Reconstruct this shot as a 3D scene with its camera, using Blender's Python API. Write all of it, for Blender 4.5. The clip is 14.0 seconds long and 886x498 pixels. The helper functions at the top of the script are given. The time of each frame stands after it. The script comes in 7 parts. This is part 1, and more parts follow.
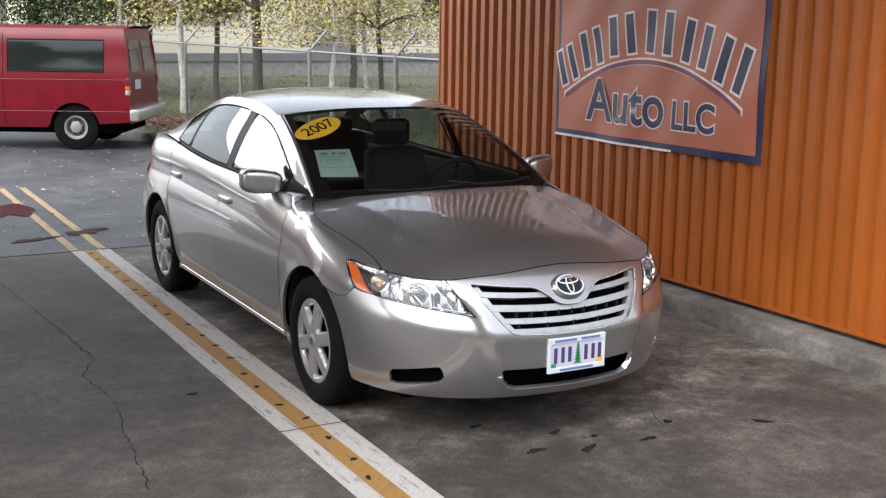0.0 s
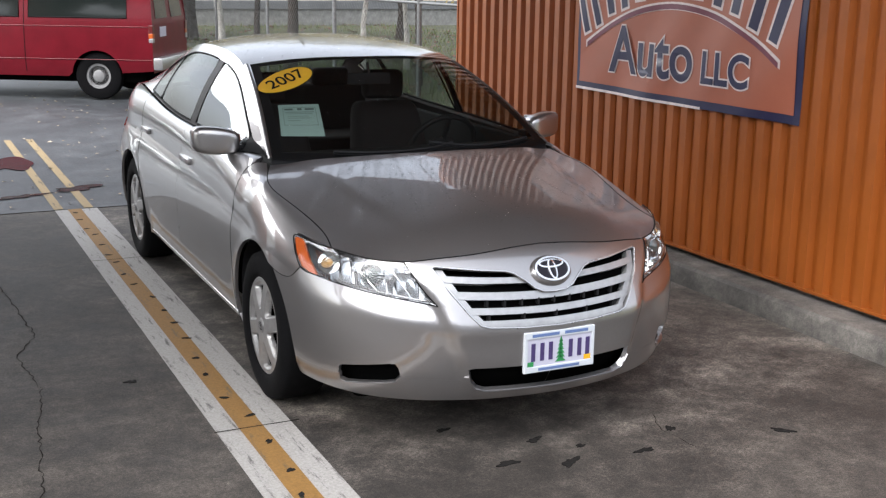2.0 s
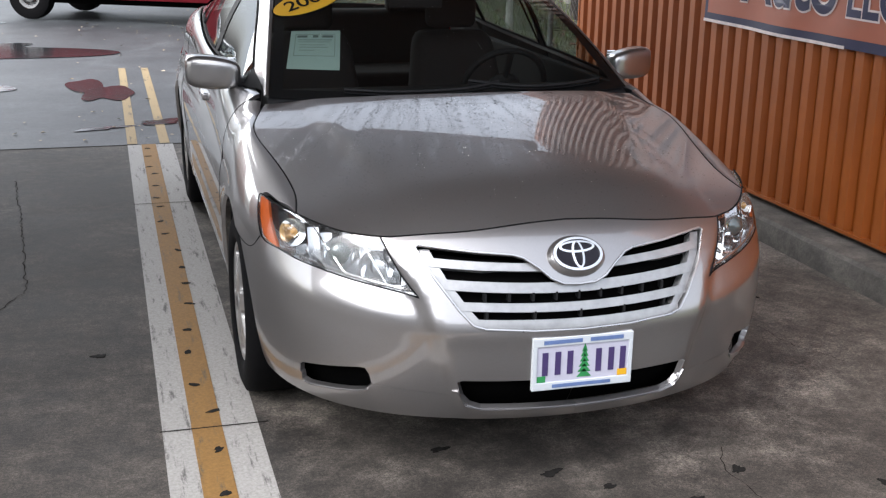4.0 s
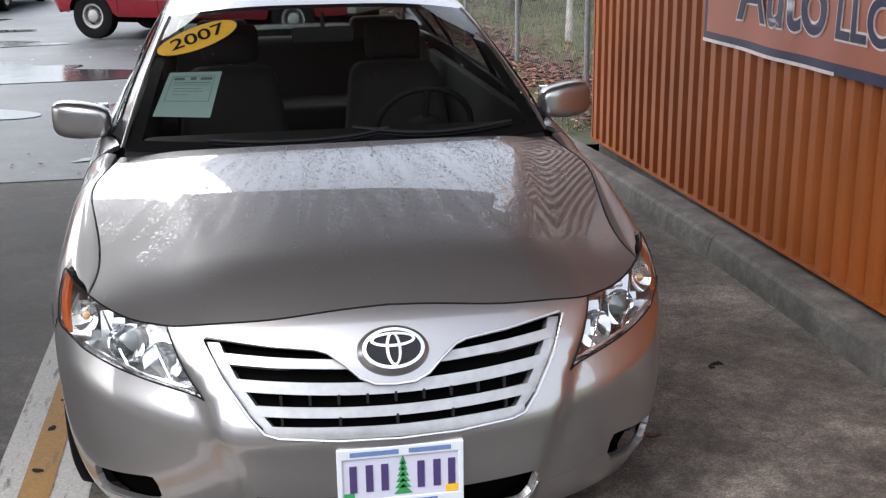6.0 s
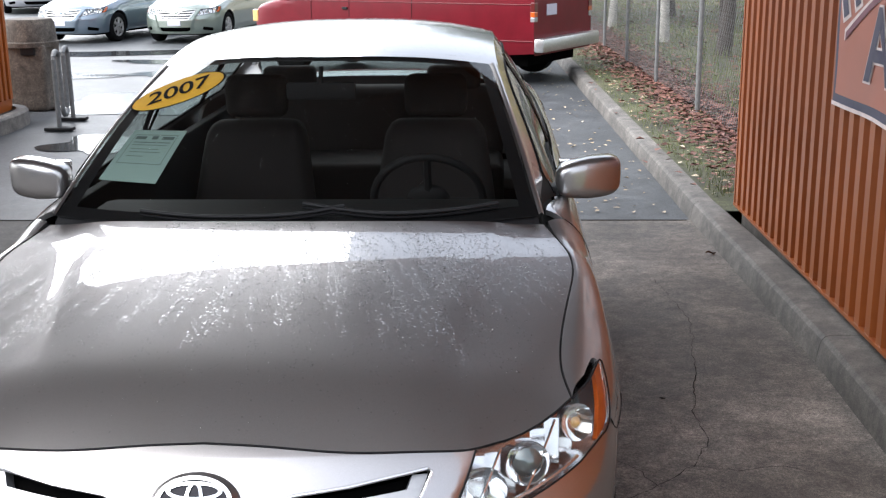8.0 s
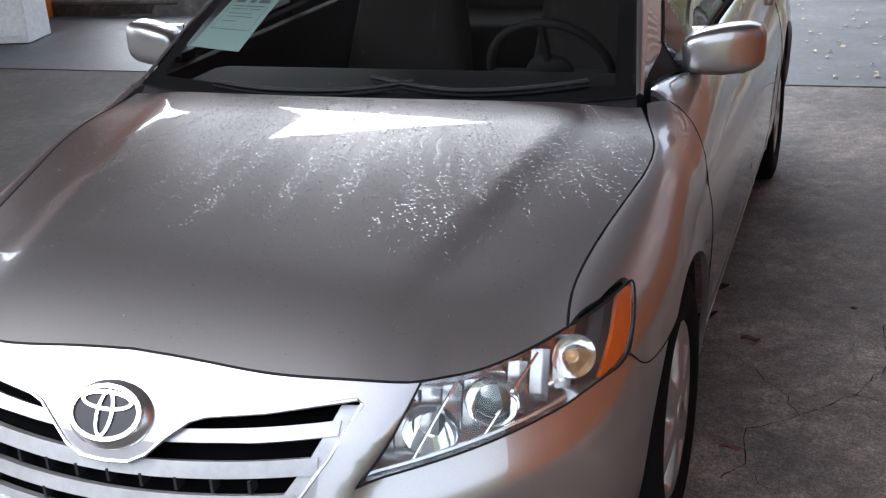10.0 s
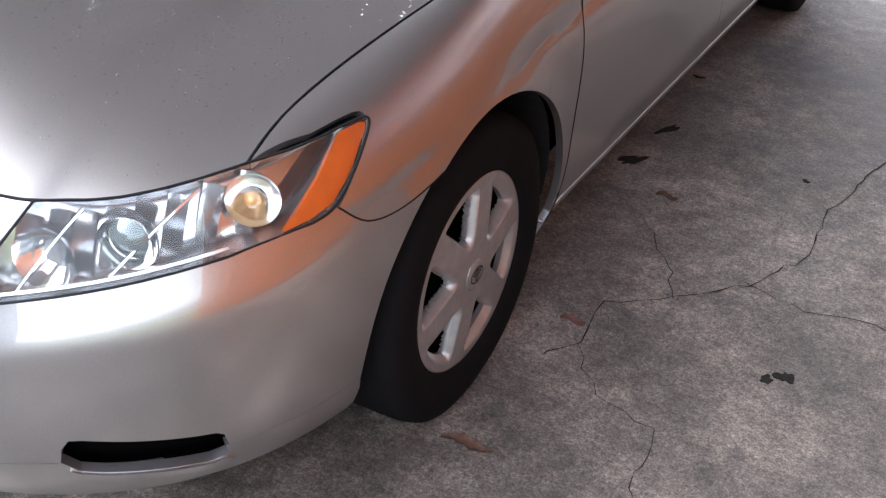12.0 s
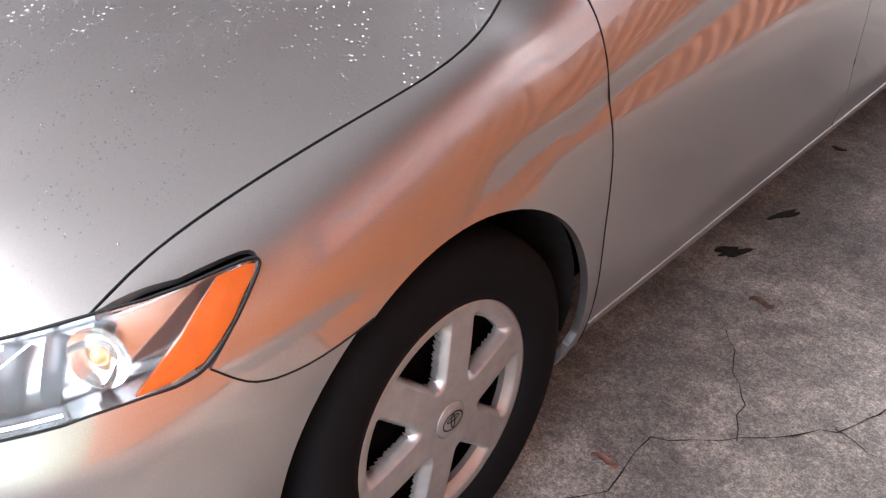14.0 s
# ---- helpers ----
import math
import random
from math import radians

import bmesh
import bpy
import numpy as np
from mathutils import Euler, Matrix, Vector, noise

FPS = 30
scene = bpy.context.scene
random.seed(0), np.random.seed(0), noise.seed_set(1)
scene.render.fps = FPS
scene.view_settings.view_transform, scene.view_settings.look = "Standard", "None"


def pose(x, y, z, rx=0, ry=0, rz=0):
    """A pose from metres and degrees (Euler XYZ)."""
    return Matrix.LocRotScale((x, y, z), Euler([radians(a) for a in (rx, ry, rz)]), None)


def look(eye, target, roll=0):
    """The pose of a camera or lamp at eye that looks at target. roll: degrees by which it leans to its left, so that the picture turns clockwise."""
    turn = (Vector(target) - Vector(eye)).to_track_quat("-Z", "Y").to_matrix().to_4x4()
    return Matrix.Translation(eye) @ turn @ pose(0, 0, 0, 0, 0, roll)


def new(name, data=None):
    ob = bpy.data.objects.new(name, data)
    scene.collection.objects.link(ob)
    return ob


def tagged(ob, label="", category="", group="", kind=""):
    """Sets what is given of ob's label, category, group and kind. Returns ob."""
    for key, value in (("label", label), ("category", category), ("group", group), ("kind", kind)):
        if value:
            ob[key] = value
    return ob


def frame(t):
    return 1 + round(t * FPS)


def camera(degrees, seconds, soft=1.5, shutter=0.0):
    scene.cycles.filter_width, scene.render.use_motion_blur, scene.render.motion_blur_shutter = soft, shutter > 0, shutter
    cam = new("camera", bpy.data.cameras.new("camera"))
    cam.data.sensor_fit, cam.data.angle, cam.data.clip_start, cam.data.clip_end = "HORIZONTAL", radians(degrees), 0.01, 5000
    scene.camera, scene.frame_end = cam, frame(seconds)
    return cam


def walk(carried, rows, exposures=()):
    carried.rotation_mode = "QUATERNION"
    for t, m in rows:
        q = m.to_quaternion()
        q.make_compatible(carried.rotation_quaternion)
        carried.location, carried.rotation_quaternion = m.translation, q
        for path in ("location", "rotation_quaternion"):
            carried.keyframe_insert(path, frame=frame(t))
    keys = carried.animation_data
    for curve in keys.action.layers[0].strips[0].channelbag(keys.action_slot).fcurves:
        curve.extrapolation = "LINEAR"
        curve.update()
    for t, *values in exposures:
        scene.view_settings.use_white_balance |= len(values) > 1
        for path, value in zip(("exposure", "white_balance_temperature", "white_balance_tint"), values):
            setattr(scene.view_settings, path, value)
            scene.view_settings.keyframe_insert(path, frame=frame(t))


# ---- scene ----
cam = camera(42.0, 14.0, 1.3)
PATH = [
    (0, (0.216, -0.05, 1.89), (1.167, 1.667, 1.506), 0.8),
    (0.5, (0.316, 0.09, 1.89), (1.309, 1.775, 1.474), 0.4),
    (1, (0.503, 0.198, 1.863), (1.499, 1.875, 1.423), -0.9),
    (1.5, (0.8, 0.334, 1.851), (1.703, 2.066, 1.421), 0.2),
    (2, (0.965, 0.473, 1.834), (1.811, 2.224, 1.366), 0.9),
    (2.2, (1.027, 0.554, 1.82), (1.862, 2.305, 1.333), 1.5),
    (4.3, (2.093, 1.337, 1.69), (2.613, 3.171, 1.087), 1.0),
    (4.5, (2.17, 1.419, 1.707), (2.704, 3.237, 1.068), 0.9),
    (5, (2.381, 1.5, 1.712), (2.941, 3.289, 1.015), -0.5),
    (5.5, (2.702, 1.51, 1.733), (3.117, 3.357, 1.088), 0.6),
    (6, (2.906, 1.575, 1.756), (3.237, 3.463, 1.186), -0.8),
    (6.5, (3.104, 1.779, 1.778), (3.379, 3.686, 1.245), 2.0),
    (7, (3.322, 1.926, 1.781), (3.606, 3.841, 1.277), -0.3),
    (7.3, (3.489, 2.008, 1.792), (3.678, 3.94, 1.309), -0.7),
    (7.5, (3.607, 2.052, 1.794), (3.678, 3.992, 1.316), 0.8),
    (8, (3.821, 2.171, 1.769), (3.738, 4.102, 1.257), -0.6),
    (8.2, (3.868, 2.239, 1.745), (3.747, 4.152, 1.174), -0.6),
    (10.3, (4.571, 2.803, 1.721), (3.853, 4.509, 0.964), -3.5),
    (10.5, (4.599, 2.885, 1.708), (3.892, 4.584, 0.925), -2.2),
    (11, (4.671, 3.096, 1.697), (4.031, 4.775, 0.819), 0.7),
    (11.5, (4.777, 3.242, 1.644), (4.102, 4.834, 0.639), 0.5),
    (12, (4.976, 3.417, 1.62), (4.185, 4.897, 0.531), 2.8),
    (12.5, (5.083, 3.518, 1.609), (4.179, 4.883, 0.459), -0.8),
    (13, (5.087, 3.67, 1.609), (4.131, 5.013, 0.477), -0.2),
    (13.5, (5.081, 3.855, 1.621), (4.108, 5.177, 0.478), 0.7),
    (14, (5.084, 4.031, 1.622), (3.984, 5.289, 0.523), -0.6),
]
EXPOSURES = [(0.0, -0.20, 6300, 10), (5.0, -0.30, 6200, 10), (6.5, -0.10, 6200, 10), (8.2, 0.05, 6150, 10), (10.5, 0.20, 5900, 10), (11.5, 0.75, 5900, 10), (12.5, 1.55, 5950, 10), (14.0, 1.95, 6100, 10)]
walk(cam, [(t, look(eye, target, roll)) for t, eye, target, roll in PATH], EXPOSURES)

# ---------------------------------------------------------------- world and light
SKY_STRENGTH = 0.62
world = bpy.data.worlds.new("overcast_sky")
scene.world = world
world.use_nodes = True
wn, wl = world.node_tree.nodes, world.node_tree.links
wn.clear()
w_out = wn.new("ShaderNodeOutputWorld")
w_bg = wn.new("ShaderNodeBackground")
w_sky = wn.new("ShaderNodeTexSky")
w_sky.sky_type, w_sky.sun_disc = "NISHITA", False
w_sky.sun_elevation, w_sky.sun_rotation = radians(50), radians(245)
w_sky.air_density, w_sky.dust_density, w_sky.ozone_density = 1.0, 4.0, 1.0
w_hs = wn.new("ShaderNodeHueSaturation")
w_hs.inputs["Saturation"].default_value = 0.3
w_hs.inputs["Value"].default_value = 1.0
w_bg.inputs["Strength"].default_value = SKY_STRENGTH
wl.new(w_sky.outputs[0], w_hs.inputs["Color"])
wl.new(w_hs.outputs[0], w_bg.inputs["Color"])
wl.new(w_bg.outputs[0], w_out.inputs["Surface"])
sun = new("sun", bpy.data.lights.new("sun", "SUN"))
sun.data.energy, sun.data.angle, sun.data.color = 2.6, radians(45), (1.0, 0.97, 0.93)
sun.matrix_world = look((-26, 50, 27), (0, 8, 0))


# ---------------------------------------------------------------- materials
def node_mat(name):
    m = bpy.data.materials.new(name)
    m.use_nodes = True
    nt = m.node_tree
    b = nt.nodes["Principled BSDF"]
    return m, nt, b


def ramp(nt, fac, stops):
    r = nt.nodes.new("ShaderNodeValToRGB")
    el = r.color_ramp.elements
    while len(el) < len(stops):
        el.new(0.5)
    for e, (p, c) in zip(el, stops):
        e.position = p
        e.color = (c[0], c[1], c[2], 1)
    nt.links.new(fac, r.inputs[0])
    return r.outputs[0]


def noise_tex(nt, scale, detail=6, rough=0.6, vec=None, stretch=None):
    n = nt.nodes.new("ShaderNodeTexNoise")
    n.inputs["Scale"].default_value, n.inputs["Detail"].default_value, n.inputs["Roughness"].default_value = scale, detail, rough
    if vec is None:
        vec = nt.nodes.new("ShaderNodeTexCoord").outputs["Object"]
    if stretch:
        mp = nt.nodes.new("ShaderNodeMapping")
        mp.inputs["Scale"].default_value = stretch
        nt.links.new(vec, mp.inputs["Vector"])
        vec = mp.outputs[0]
    nt.links.new(vec, n.inputs["Vector"])
    return n.outputs["Fac"]


def mix_rgb(nt, fac, a, b, mode="MIX"):
    m = nt.nodes.new("ShaderNodeMix")
    m.data_type, m.blend_type = "RGBA", mode
    if isinstance(fac, float):
        m.inputs[0].default_value = fac
    else:
        nt.links.new(fac, m.inputs[0])
    for sock, val in ((m.inputs[6], a), (m.inputs[7], b)):
        if isinstance(val, tuple):
            sock.default_value = (*val, 1)
        else:
            nt.links.new(val, sock)
    return m.outputs[2]


def bump(nt, b, height, strength, dist):
    n = nt.nodes.new("ShaderNodeBump")
    n.inputs["Strength"].default_value, n.inputs["Distance"].default_value = strength, dist
    nt.links.new(height, n.inputs["Height"])
    nt.links.new(n.outputs[0], b.inputs["Normal"])


def plain(name, color, rough=0.5, metal=0.0, vary=0.12, scale=30.0, coat=0.0, bumps=0.0, spec=0.5):
    """A surface with slight unevenness of colour and gloss."""
    m, nt, b = node_mat(name)
    n = noise_tex(nt, scale, 5)
    lo = tuple(max(0.0, c * (1 - vary)) for c in color)
    hi = tuple(min(1.0, c * (1 + vary)) for c in color)
    nt.links.new(ramp(nt, n, [(0.3, lo), (0.7, hi)]), b.inputs["Base Color"])
    r = nt.nodes.new("ShaderNodeMapRange")
    r.inputs["To Min"].default_value, r.inputs["To Max"].default_value = max(0.0, rough - 0.06), min(1.0, rough + 0.06)
    nt.links.new(noise_tex(nt, scale * 0.3, 3), r.inputs["Value"])
    nt.links.new(r.outputs[0], b.inputs["Roughness"])
    b.inputs["Metallic"].default_value = metal
    b.inputs["Specular IOR Level"].default_value = spec
    b.inputs["Coat Weight"].default_value = coat
    b.inputs["Coat Roughness"].default_value = 0.04
    if bumps:
        bump(nt, b, n, bumps, 0.002)
    return m


def car_paint(name, color, metal=0.75, rough=0.34):
    """Metallic paint under clear coat, with a fine flake and a film of road dust."""
    m, nt, b = node_mat(name)
    flake = noise_tex(nt, 900, 2)
    lo = tuple(c * 0.9 for c in color)
    hi = tuple(min(1, c * 1.1) for c in color)
    c1 = ramp(nt, flake, [(0.35, lo), (0.65, hi)])
    dirt = noise_tex(nt, 2.5, 8, 0.65)
    nt.links.new(mix_rgb(nt, ramp(nt, dirt, [(0.45, (0, 0, 0)), (0.8, (0.25, 0.25, 0.25))]), c1, (0.3, 0.27, 0.24)), b.inputs["Base Color"])
    b.inputs["Metallic"].default_value, b.inputs["Roughness"].default_value = metal, rough
    b.inputs["Coat Weight"].default_value = 1.0
    b.inputs["Coat Roughness"].default_value = 0.012
    b.inputs["Coat IOR"].default_value = 1.95
    return m


def math_node(nt, op, a, b=0.0):
    n = nt.nodes.new("ShaderNodeMath")
    n.operation = op
    for sock, val in zip(n.inputs, (a, b)):
        if isinstance(val, (int, float)):
            sock.default_value = val
        else:
            nt.links.new(val, sock)
    return n.outputs[0]


def oil_shade_mask(nt, pos, blotch):
    """Darkens the lane and the stopping stretch: oil and tyre marks plus dimmer light painted in; the strip along the
    kerb stays clean.
    """
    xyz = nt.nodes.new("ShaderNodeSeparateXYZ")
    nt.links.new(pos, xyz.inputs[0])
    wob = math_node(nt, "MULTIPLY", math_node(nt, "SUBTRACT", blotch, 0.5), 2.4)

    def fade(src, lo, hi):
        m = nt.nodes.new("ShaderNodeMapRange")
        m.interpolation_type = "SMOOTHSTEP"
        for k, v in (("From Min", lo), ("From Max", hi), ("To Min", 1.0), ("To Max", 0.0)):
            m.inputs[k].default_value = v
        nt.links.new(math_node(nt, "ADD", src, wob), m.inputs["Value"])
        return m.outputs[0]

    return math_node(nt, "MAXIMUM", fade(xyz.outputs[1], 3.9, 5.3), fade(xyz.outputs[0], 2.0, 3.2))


def concrete_mat(name, tones, rough=0.8, scale=1.0, grit=1.0, lane_dim=False):
    m, nt, b = node_mat(name)
    pos = nt.nodes.new("ShaderNodeNewGeometry").outputs["Position"]
    big = noise_tex(nt, 0.9 * scale, 9, 0.66, pos)
    mid = noise_tex(nt, 4.0 * scale, 9, 0.72, pos)
    grain = noise_tex(nt, 190.0 * scale, 3, 0.75, pos)
    speck = noise_tex(nt, 80.0 * scale, 5, 0.8, pos)
    c = ramp(nt, big, [(0.36, tones[0]), (0.52, tones[1]), (0.66, tones[2])])
    c = mix_rgb(nt, 0.75, c, ramp(nt, mid, [(0.36, (0.25, 0.25, 0.25)), (0.52, (0.52, 0.51, 0.50)), (0.66, (0.80, 0.79, 0.77))]), "OVERLAY")
    mottle = noise_tex(nt, 17.0 * scale, 6, 0.7, pos)
    c = mix_rgb(nt, 0.55 * grit, c, ramp(nt, mottle, [(0.36, (0.22, 0.22, 0.22)), (0.5, (0.5, 0.5, 0.49)), (0.64, (0.80, 0.79, 0.78))]), "OVERLAY")
    c = mix_rgb(nt, 0.6 * grit, c, ramp(nt, speck, [(0.38, (0.15, 0.15, 0.15)), (0.5, (0.48, 0.48, 0.48)), (0.62, (0.88, 0.88, 0.87))]), "OVERLAY")
    c = mix_rgb(nt, 0.6 * grit, c, ramp(nt, grain, [(0.38, (0.16, 0.16, 0.16)), (0.62, (0.86, 0.86, 0.86))]), "OVERLAY")
    # darker by place, to offset the light falling on the slab's front and left
    if lane_dim:
        c = mix_rgb(nt, oil_shade_mask(nt, pos, mid), c, mix_rgb(nt, 1.0, c, (0.39, 0.38, 0.37), "MULTIPLY"))
    nt.links.new(c, b.inputs["Base Color"])
    r = nt.nodes.new("ShaderNodeMapRange")
    r.inputs["To Min"].default_value, r.inputs["To Max"].default_value = rough - 0.2, min(1, rough + 0.12)
    nt.links.new(mid, r.inputs["Value"])
    nt.links.new(r.outputs[0], b.inputs["Roughness"])
    add = nt.nodes.new("ShaderNodeMath")
    nt.links.new(grain, add.inputs[0])
    nt.links.new(speck, add.inputs[1])
    bump(nt, b, add.outputs[0], 0.35, 0.002)
    return m


def glass_mat(name, tint=(0.75, 0.82, 0.8), ior=1.5, gloss_rough=0.0):
    """A single pane: tinted see-through with a mirror film by angle."""
    m, nt, _ = node_mat(name)
    nt.nodes.clear()
    out = nt.nodes.new("ShaderNodeOutputMaterial")
    mix = nt.nodes.new("ShaderNodeMixShader")
    tr = nt.nodes.new("ShaderNodeBsdfTransparent")
    gl = nt.nodes.new("ShaderNodeBsdfGlossy")
    lw = nt.nodes.new("ShaderNodeLayerWeight")
    lw.inputs["Blend"].default_value = 0.5
    f0 = ((ior - 1) / (ior + 1)) ** 2
    pw = nt.nodes.new("ShaderNodeMath")
    pw.operation = "POWER"
    pw.inputs[1].default_value = 5.0
    sc = nt.nodes.new("ShaderNodeMath")
    sc.operation = "MULTIPLY_ADD"
    sc.inputs[1].default_value = 1 - f0
    sc.inputs[2].default_value = f0
    nt.links.new(lw.outputs["Facing"], pw.inputs[0])
    nt.links.new(pw.outputs[0], sc.inputs[0])
    tr.inputs["Color"].default_value = (*tint, 1)
    gl.inputs["Roughness"].default_value = gloss_rough
    nt.links.new(sc.outputs[0], mix.inputs[0])
    nt.links.new(tr.outputs[0], mix.inputs[1])
    nt.links.new(gl.outputs[0], mix.inputs[2])
    nt.links.new(mix.outputs[0], out.inputs[0])
    return m


def rain_runs(m):
    """Fine rain standing on paint in runs that fan out from the windscreen to the nose."""
    nt = m.node_tree
    b = nt.nodes["Principled BSDF"]
    pos = nt.nodes.new("ShaderNodeTexCoord").outputs["Object"]
    xyz = nt.nodes.new("ShaderNodeSeparateXYZ")
    nt.links.new(pos, xyz.inputs[0])
    away = math_node(nt, "SUBTRACT", 2.0, xyz.outputs["Y"])
    turn = math_node(nt, "DIVIDE", xyz.outputs["X"], away)
    fan = nt.nodes.new("ShaderNodeCombineXYZ")
    nt.links.new(math_node(nt, "MULTIPLY", turn, 13.0), fan.inputs["X"])
    nt.links.new(math_node(nt, "MULTIPLY", away, 1.1), fan.inputs["Y"])
    runs = noise_tex(nt, 1.6, 3, 0.6, fan.outputs[0])
    fade = nt.nodes.new("ShaderNodeMapRange")
    fade.inputs["From Min"].default_value, fade.inputs["From Max"].default_value = 0.30, 0.85
    nt.links.new(xyz.outputs["Y"], fade.inputs["Value"])
    wet = nt.nodes.new("ShaderNodeMapRange")
    wet.inputs["From Min"].default_value, wet.inputs["From Max"].default_value = 0.475, 0.57
    nt.links.new(runs, wet.inputs["Value"])
    cells = nt.nodes.new("ShaderNodeTexVoronoi")
    cells.inputs["Scale"].default_value = 95.0
    nt.links.new(pos, cells.inputs["Vector"])
    drop = nt.nodes.new("ShaderNodeMapRange")
    drop.inputs["From Min"].default_value, drop.inputs["From Max"].default_value = 0.40, 0.10
    nt.links.new(cells.outputs["Distance"], drop.inputs["Value"])
    high = math_node(nt, "MULTIPLY", math_node(nt, "MULTIPLY", drop.outputs[0], wet.outputs[0]), fade.outputs[0])
    n = nt.nodes.new("ShaderNodeBump")
    n.inputs["Strength"].default_value, n.inputs["Distance"].default_value = 0.6, 0.0021
    nt.links.new(high, n.inputs["Height"])
    nt.links.new(n.outputs[0], b.inputs["Coat Normal"])
    return m


def worn_paint(name, color, under, wear=0.5, scale=5.0):
    m, nt, b = node_mat(name)
    pos = nt.nodes.new("ShaderNodeNewGeometry").outputs["Position"]
    a = noise_tex(nt, scale, 10, 0.75, pos, (3.2, 0.45, 1))
    g = noise_tex(nt, 90, 4, 0.7, pos)
    c = ramp(nt, a, [(wear - 0.06, under), (wear + 0.03, color)])
    c = mix_rgb(nt, 0.7, c, ramp(nt, g, [(0.25, (0.32, 0.32, 0.32)), (0.7, (0.68, 0.68, 0.68))]), "OVERLAY")
    nt.links.new(c, b.inputs["Base Color"])
    b.inputs["Roughness"].default_value = 0.75
    bump(nt, b, g, 0.4, 0.002)
    return m


def leaf_mat(name, a, c):
    m, nt, b = node_mat(name)
    r = nt.nodes.new("ShaderNodeNewGeometry").outputs["Random Per Island"]
    nt.links.new(ramp(nt, r, [(0.0, a), (1.0, c)]), b.inputs["Base Color"])
    b.inputs["Roughness"].default_value = 0.7
    return m


M = {}
M["paint"] = car_paint("silver_paint", (0.355, 0.343, 0.343), 0.9, 0.335)
M["wet_paint"] = rain_runs(car_paint("wet_silver_paint", (0.355, 0.343, 0.343), 0.9, 0.335))
M["concrete"] = concrete_mat("drive_concrete", ((0.072, 0.063, 0.055), (0.125, 0.110, 0.097), (0.215, 0.192, 0.170)), lane_dim=True)
M["kerb"] = concrete_mat("kerb_concrete", ((0.075, 0.07, 0.064), (0.115, 0.108, 0.099), (0.165, 0.155, 0.142)), 0.85, 1.5, 0.45)
M["dark"] = plain("black_plastic", (0.012, 0.012, 0.013), 0.55, spec=0.25)
# near-black without gloss: shade put into the colour of openings and undersides
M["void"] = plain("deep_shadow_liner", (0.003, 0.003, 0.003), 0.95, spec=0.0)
M["gap"] = plain("rubber_seal", (0.006, 0.006, 0.007), 0.7, spec=0.15)
M["tyre"] = plain("tyre_rubber", (0.005, 0.005, 0.0055), 0.85, bumps=0.3, scale=60, spec=0.08)
M["hubcap"] = plain("hubcap_silver", (0.34, 0.335, 0.33), 0.40, 0.65, coat=0.3)
M["chrome"] = plain("chrome", (0.8, 0.8, 0.8), 0.1, 1.0, 0.03)
M["chrome_soft"] = plain("satin_chrome", (0.62, 0.62, 0.63), 0.28, 0.9, 0.03)
M["grille_silver"] = plain("grille_silver", (0.38, 0.38, 0.385), 0.4, 0.7, coat=0.2)
M["glass"] = glass_mat("tinted_window_glass", (0.70, 0.80, 0.78), 2.3)
M["screen_glass"] = glass_mat("windscreen_glass", (0.57, 0.585, 0.58), 1.48)
M["lens"] = glass_mat("clear_lens", (0.93, 0.94, 0.94), 1.45)
M["dome"] = glass_mat("clear_dome", (0.90, 0.88, 0.84), 1.7)
M["amber"] = plain("amber_reflector", (0.46, 0.085, 0.010), 0.3, 0.0, coat=0.8)
M["reflector"] = plain("reflector_chrome", (0.86, 0.87, 0.88), 0.08, 0.95, 0.03, 30)
M["reflector_dim"] = plain("reflector_satin", (0.58, 0.58, 0.59), 0.16, 0.9, 0.08, 20, bumps=0.06)
M["fabric"] = plain("charcoal_seat_fabric", (0.034, 0.029, 0.027), 0.9, scale=120, bumps=0.4)
M["dash"] = plain("dashboard_vinyl", (0.010, 0.0095, 0.0095), 0.75, scale=200, bumps=0.3)


# ---------------------------------------------------------------- mesh helpers
def spline(pts):
    """A natural cubic curve through the points (x, y)."""
    x, y = np.array([p[0] for p in pts], float), np.array([p[1] for p in pts], float)
    n = len(x)
    hh = np.diff(x)
    a = np.zeros((n, n))
    r = np.zeros(n)
    a[0, 0] = a[-1, -1] = 1
    for i in range(1, n - 1):
        a[i, i - 1], a[i, i], a[i, i + 1] = hh[i - 1], 2 * (hh[i - 1] + hh[i]), hh[i]
        r[i] = 6 * ((y[i + 1] - y[i]) / hh[i] - (y[i] - y[i - 1]) / hh[i - 1])
    k = np.linalg.solve(a, r)

    def f(t):
        t = np.clip(np.asarray(t, float), x[0], x[-1])
        i = np.clip(np.searchsorted(x, t) - 1, 0, n - 2)
        d, h0 = t - x[i], hh[i]
        b = (y[i + 1] - y[i]) / h0 - h0 * (2 * k[i] + k[i + 1]) / 6
        return y[i] + d * (b + d * (k[i] / 2 + d * (k[i + 1] - k[i]) / (6 * h0)))

    return f


def obj(name, me, mat, parent=None, label=""):
    ob = new(name, me)
    if mat is not None:
        me.materials.append(mat)
    if parent is not None:
        ob.parent = parent
    if label:
        ob["label"] = label
    return ob


def part(name, bm, mat, parent, label="", smooth=None):
    me = bpy.data.meshes.new(name)
    bm.to_mesh(me)
    bm.free()
    if smooth is not None:
        me.shade_smooth()
        me.set_sharp_from_angle(angle=radians(smooth))
    return obj(name, me, mat, parent, label)


def thing(name, label, category, at=(0, 0, 0), rz=0.0, group="", kind=""):
    ob = new(name)
    ob.empty_display_size = 0.1
    ob.matrix_world = pose(*at, 0, 0, rz)
    return tagged(ob, label, category, group, kind)


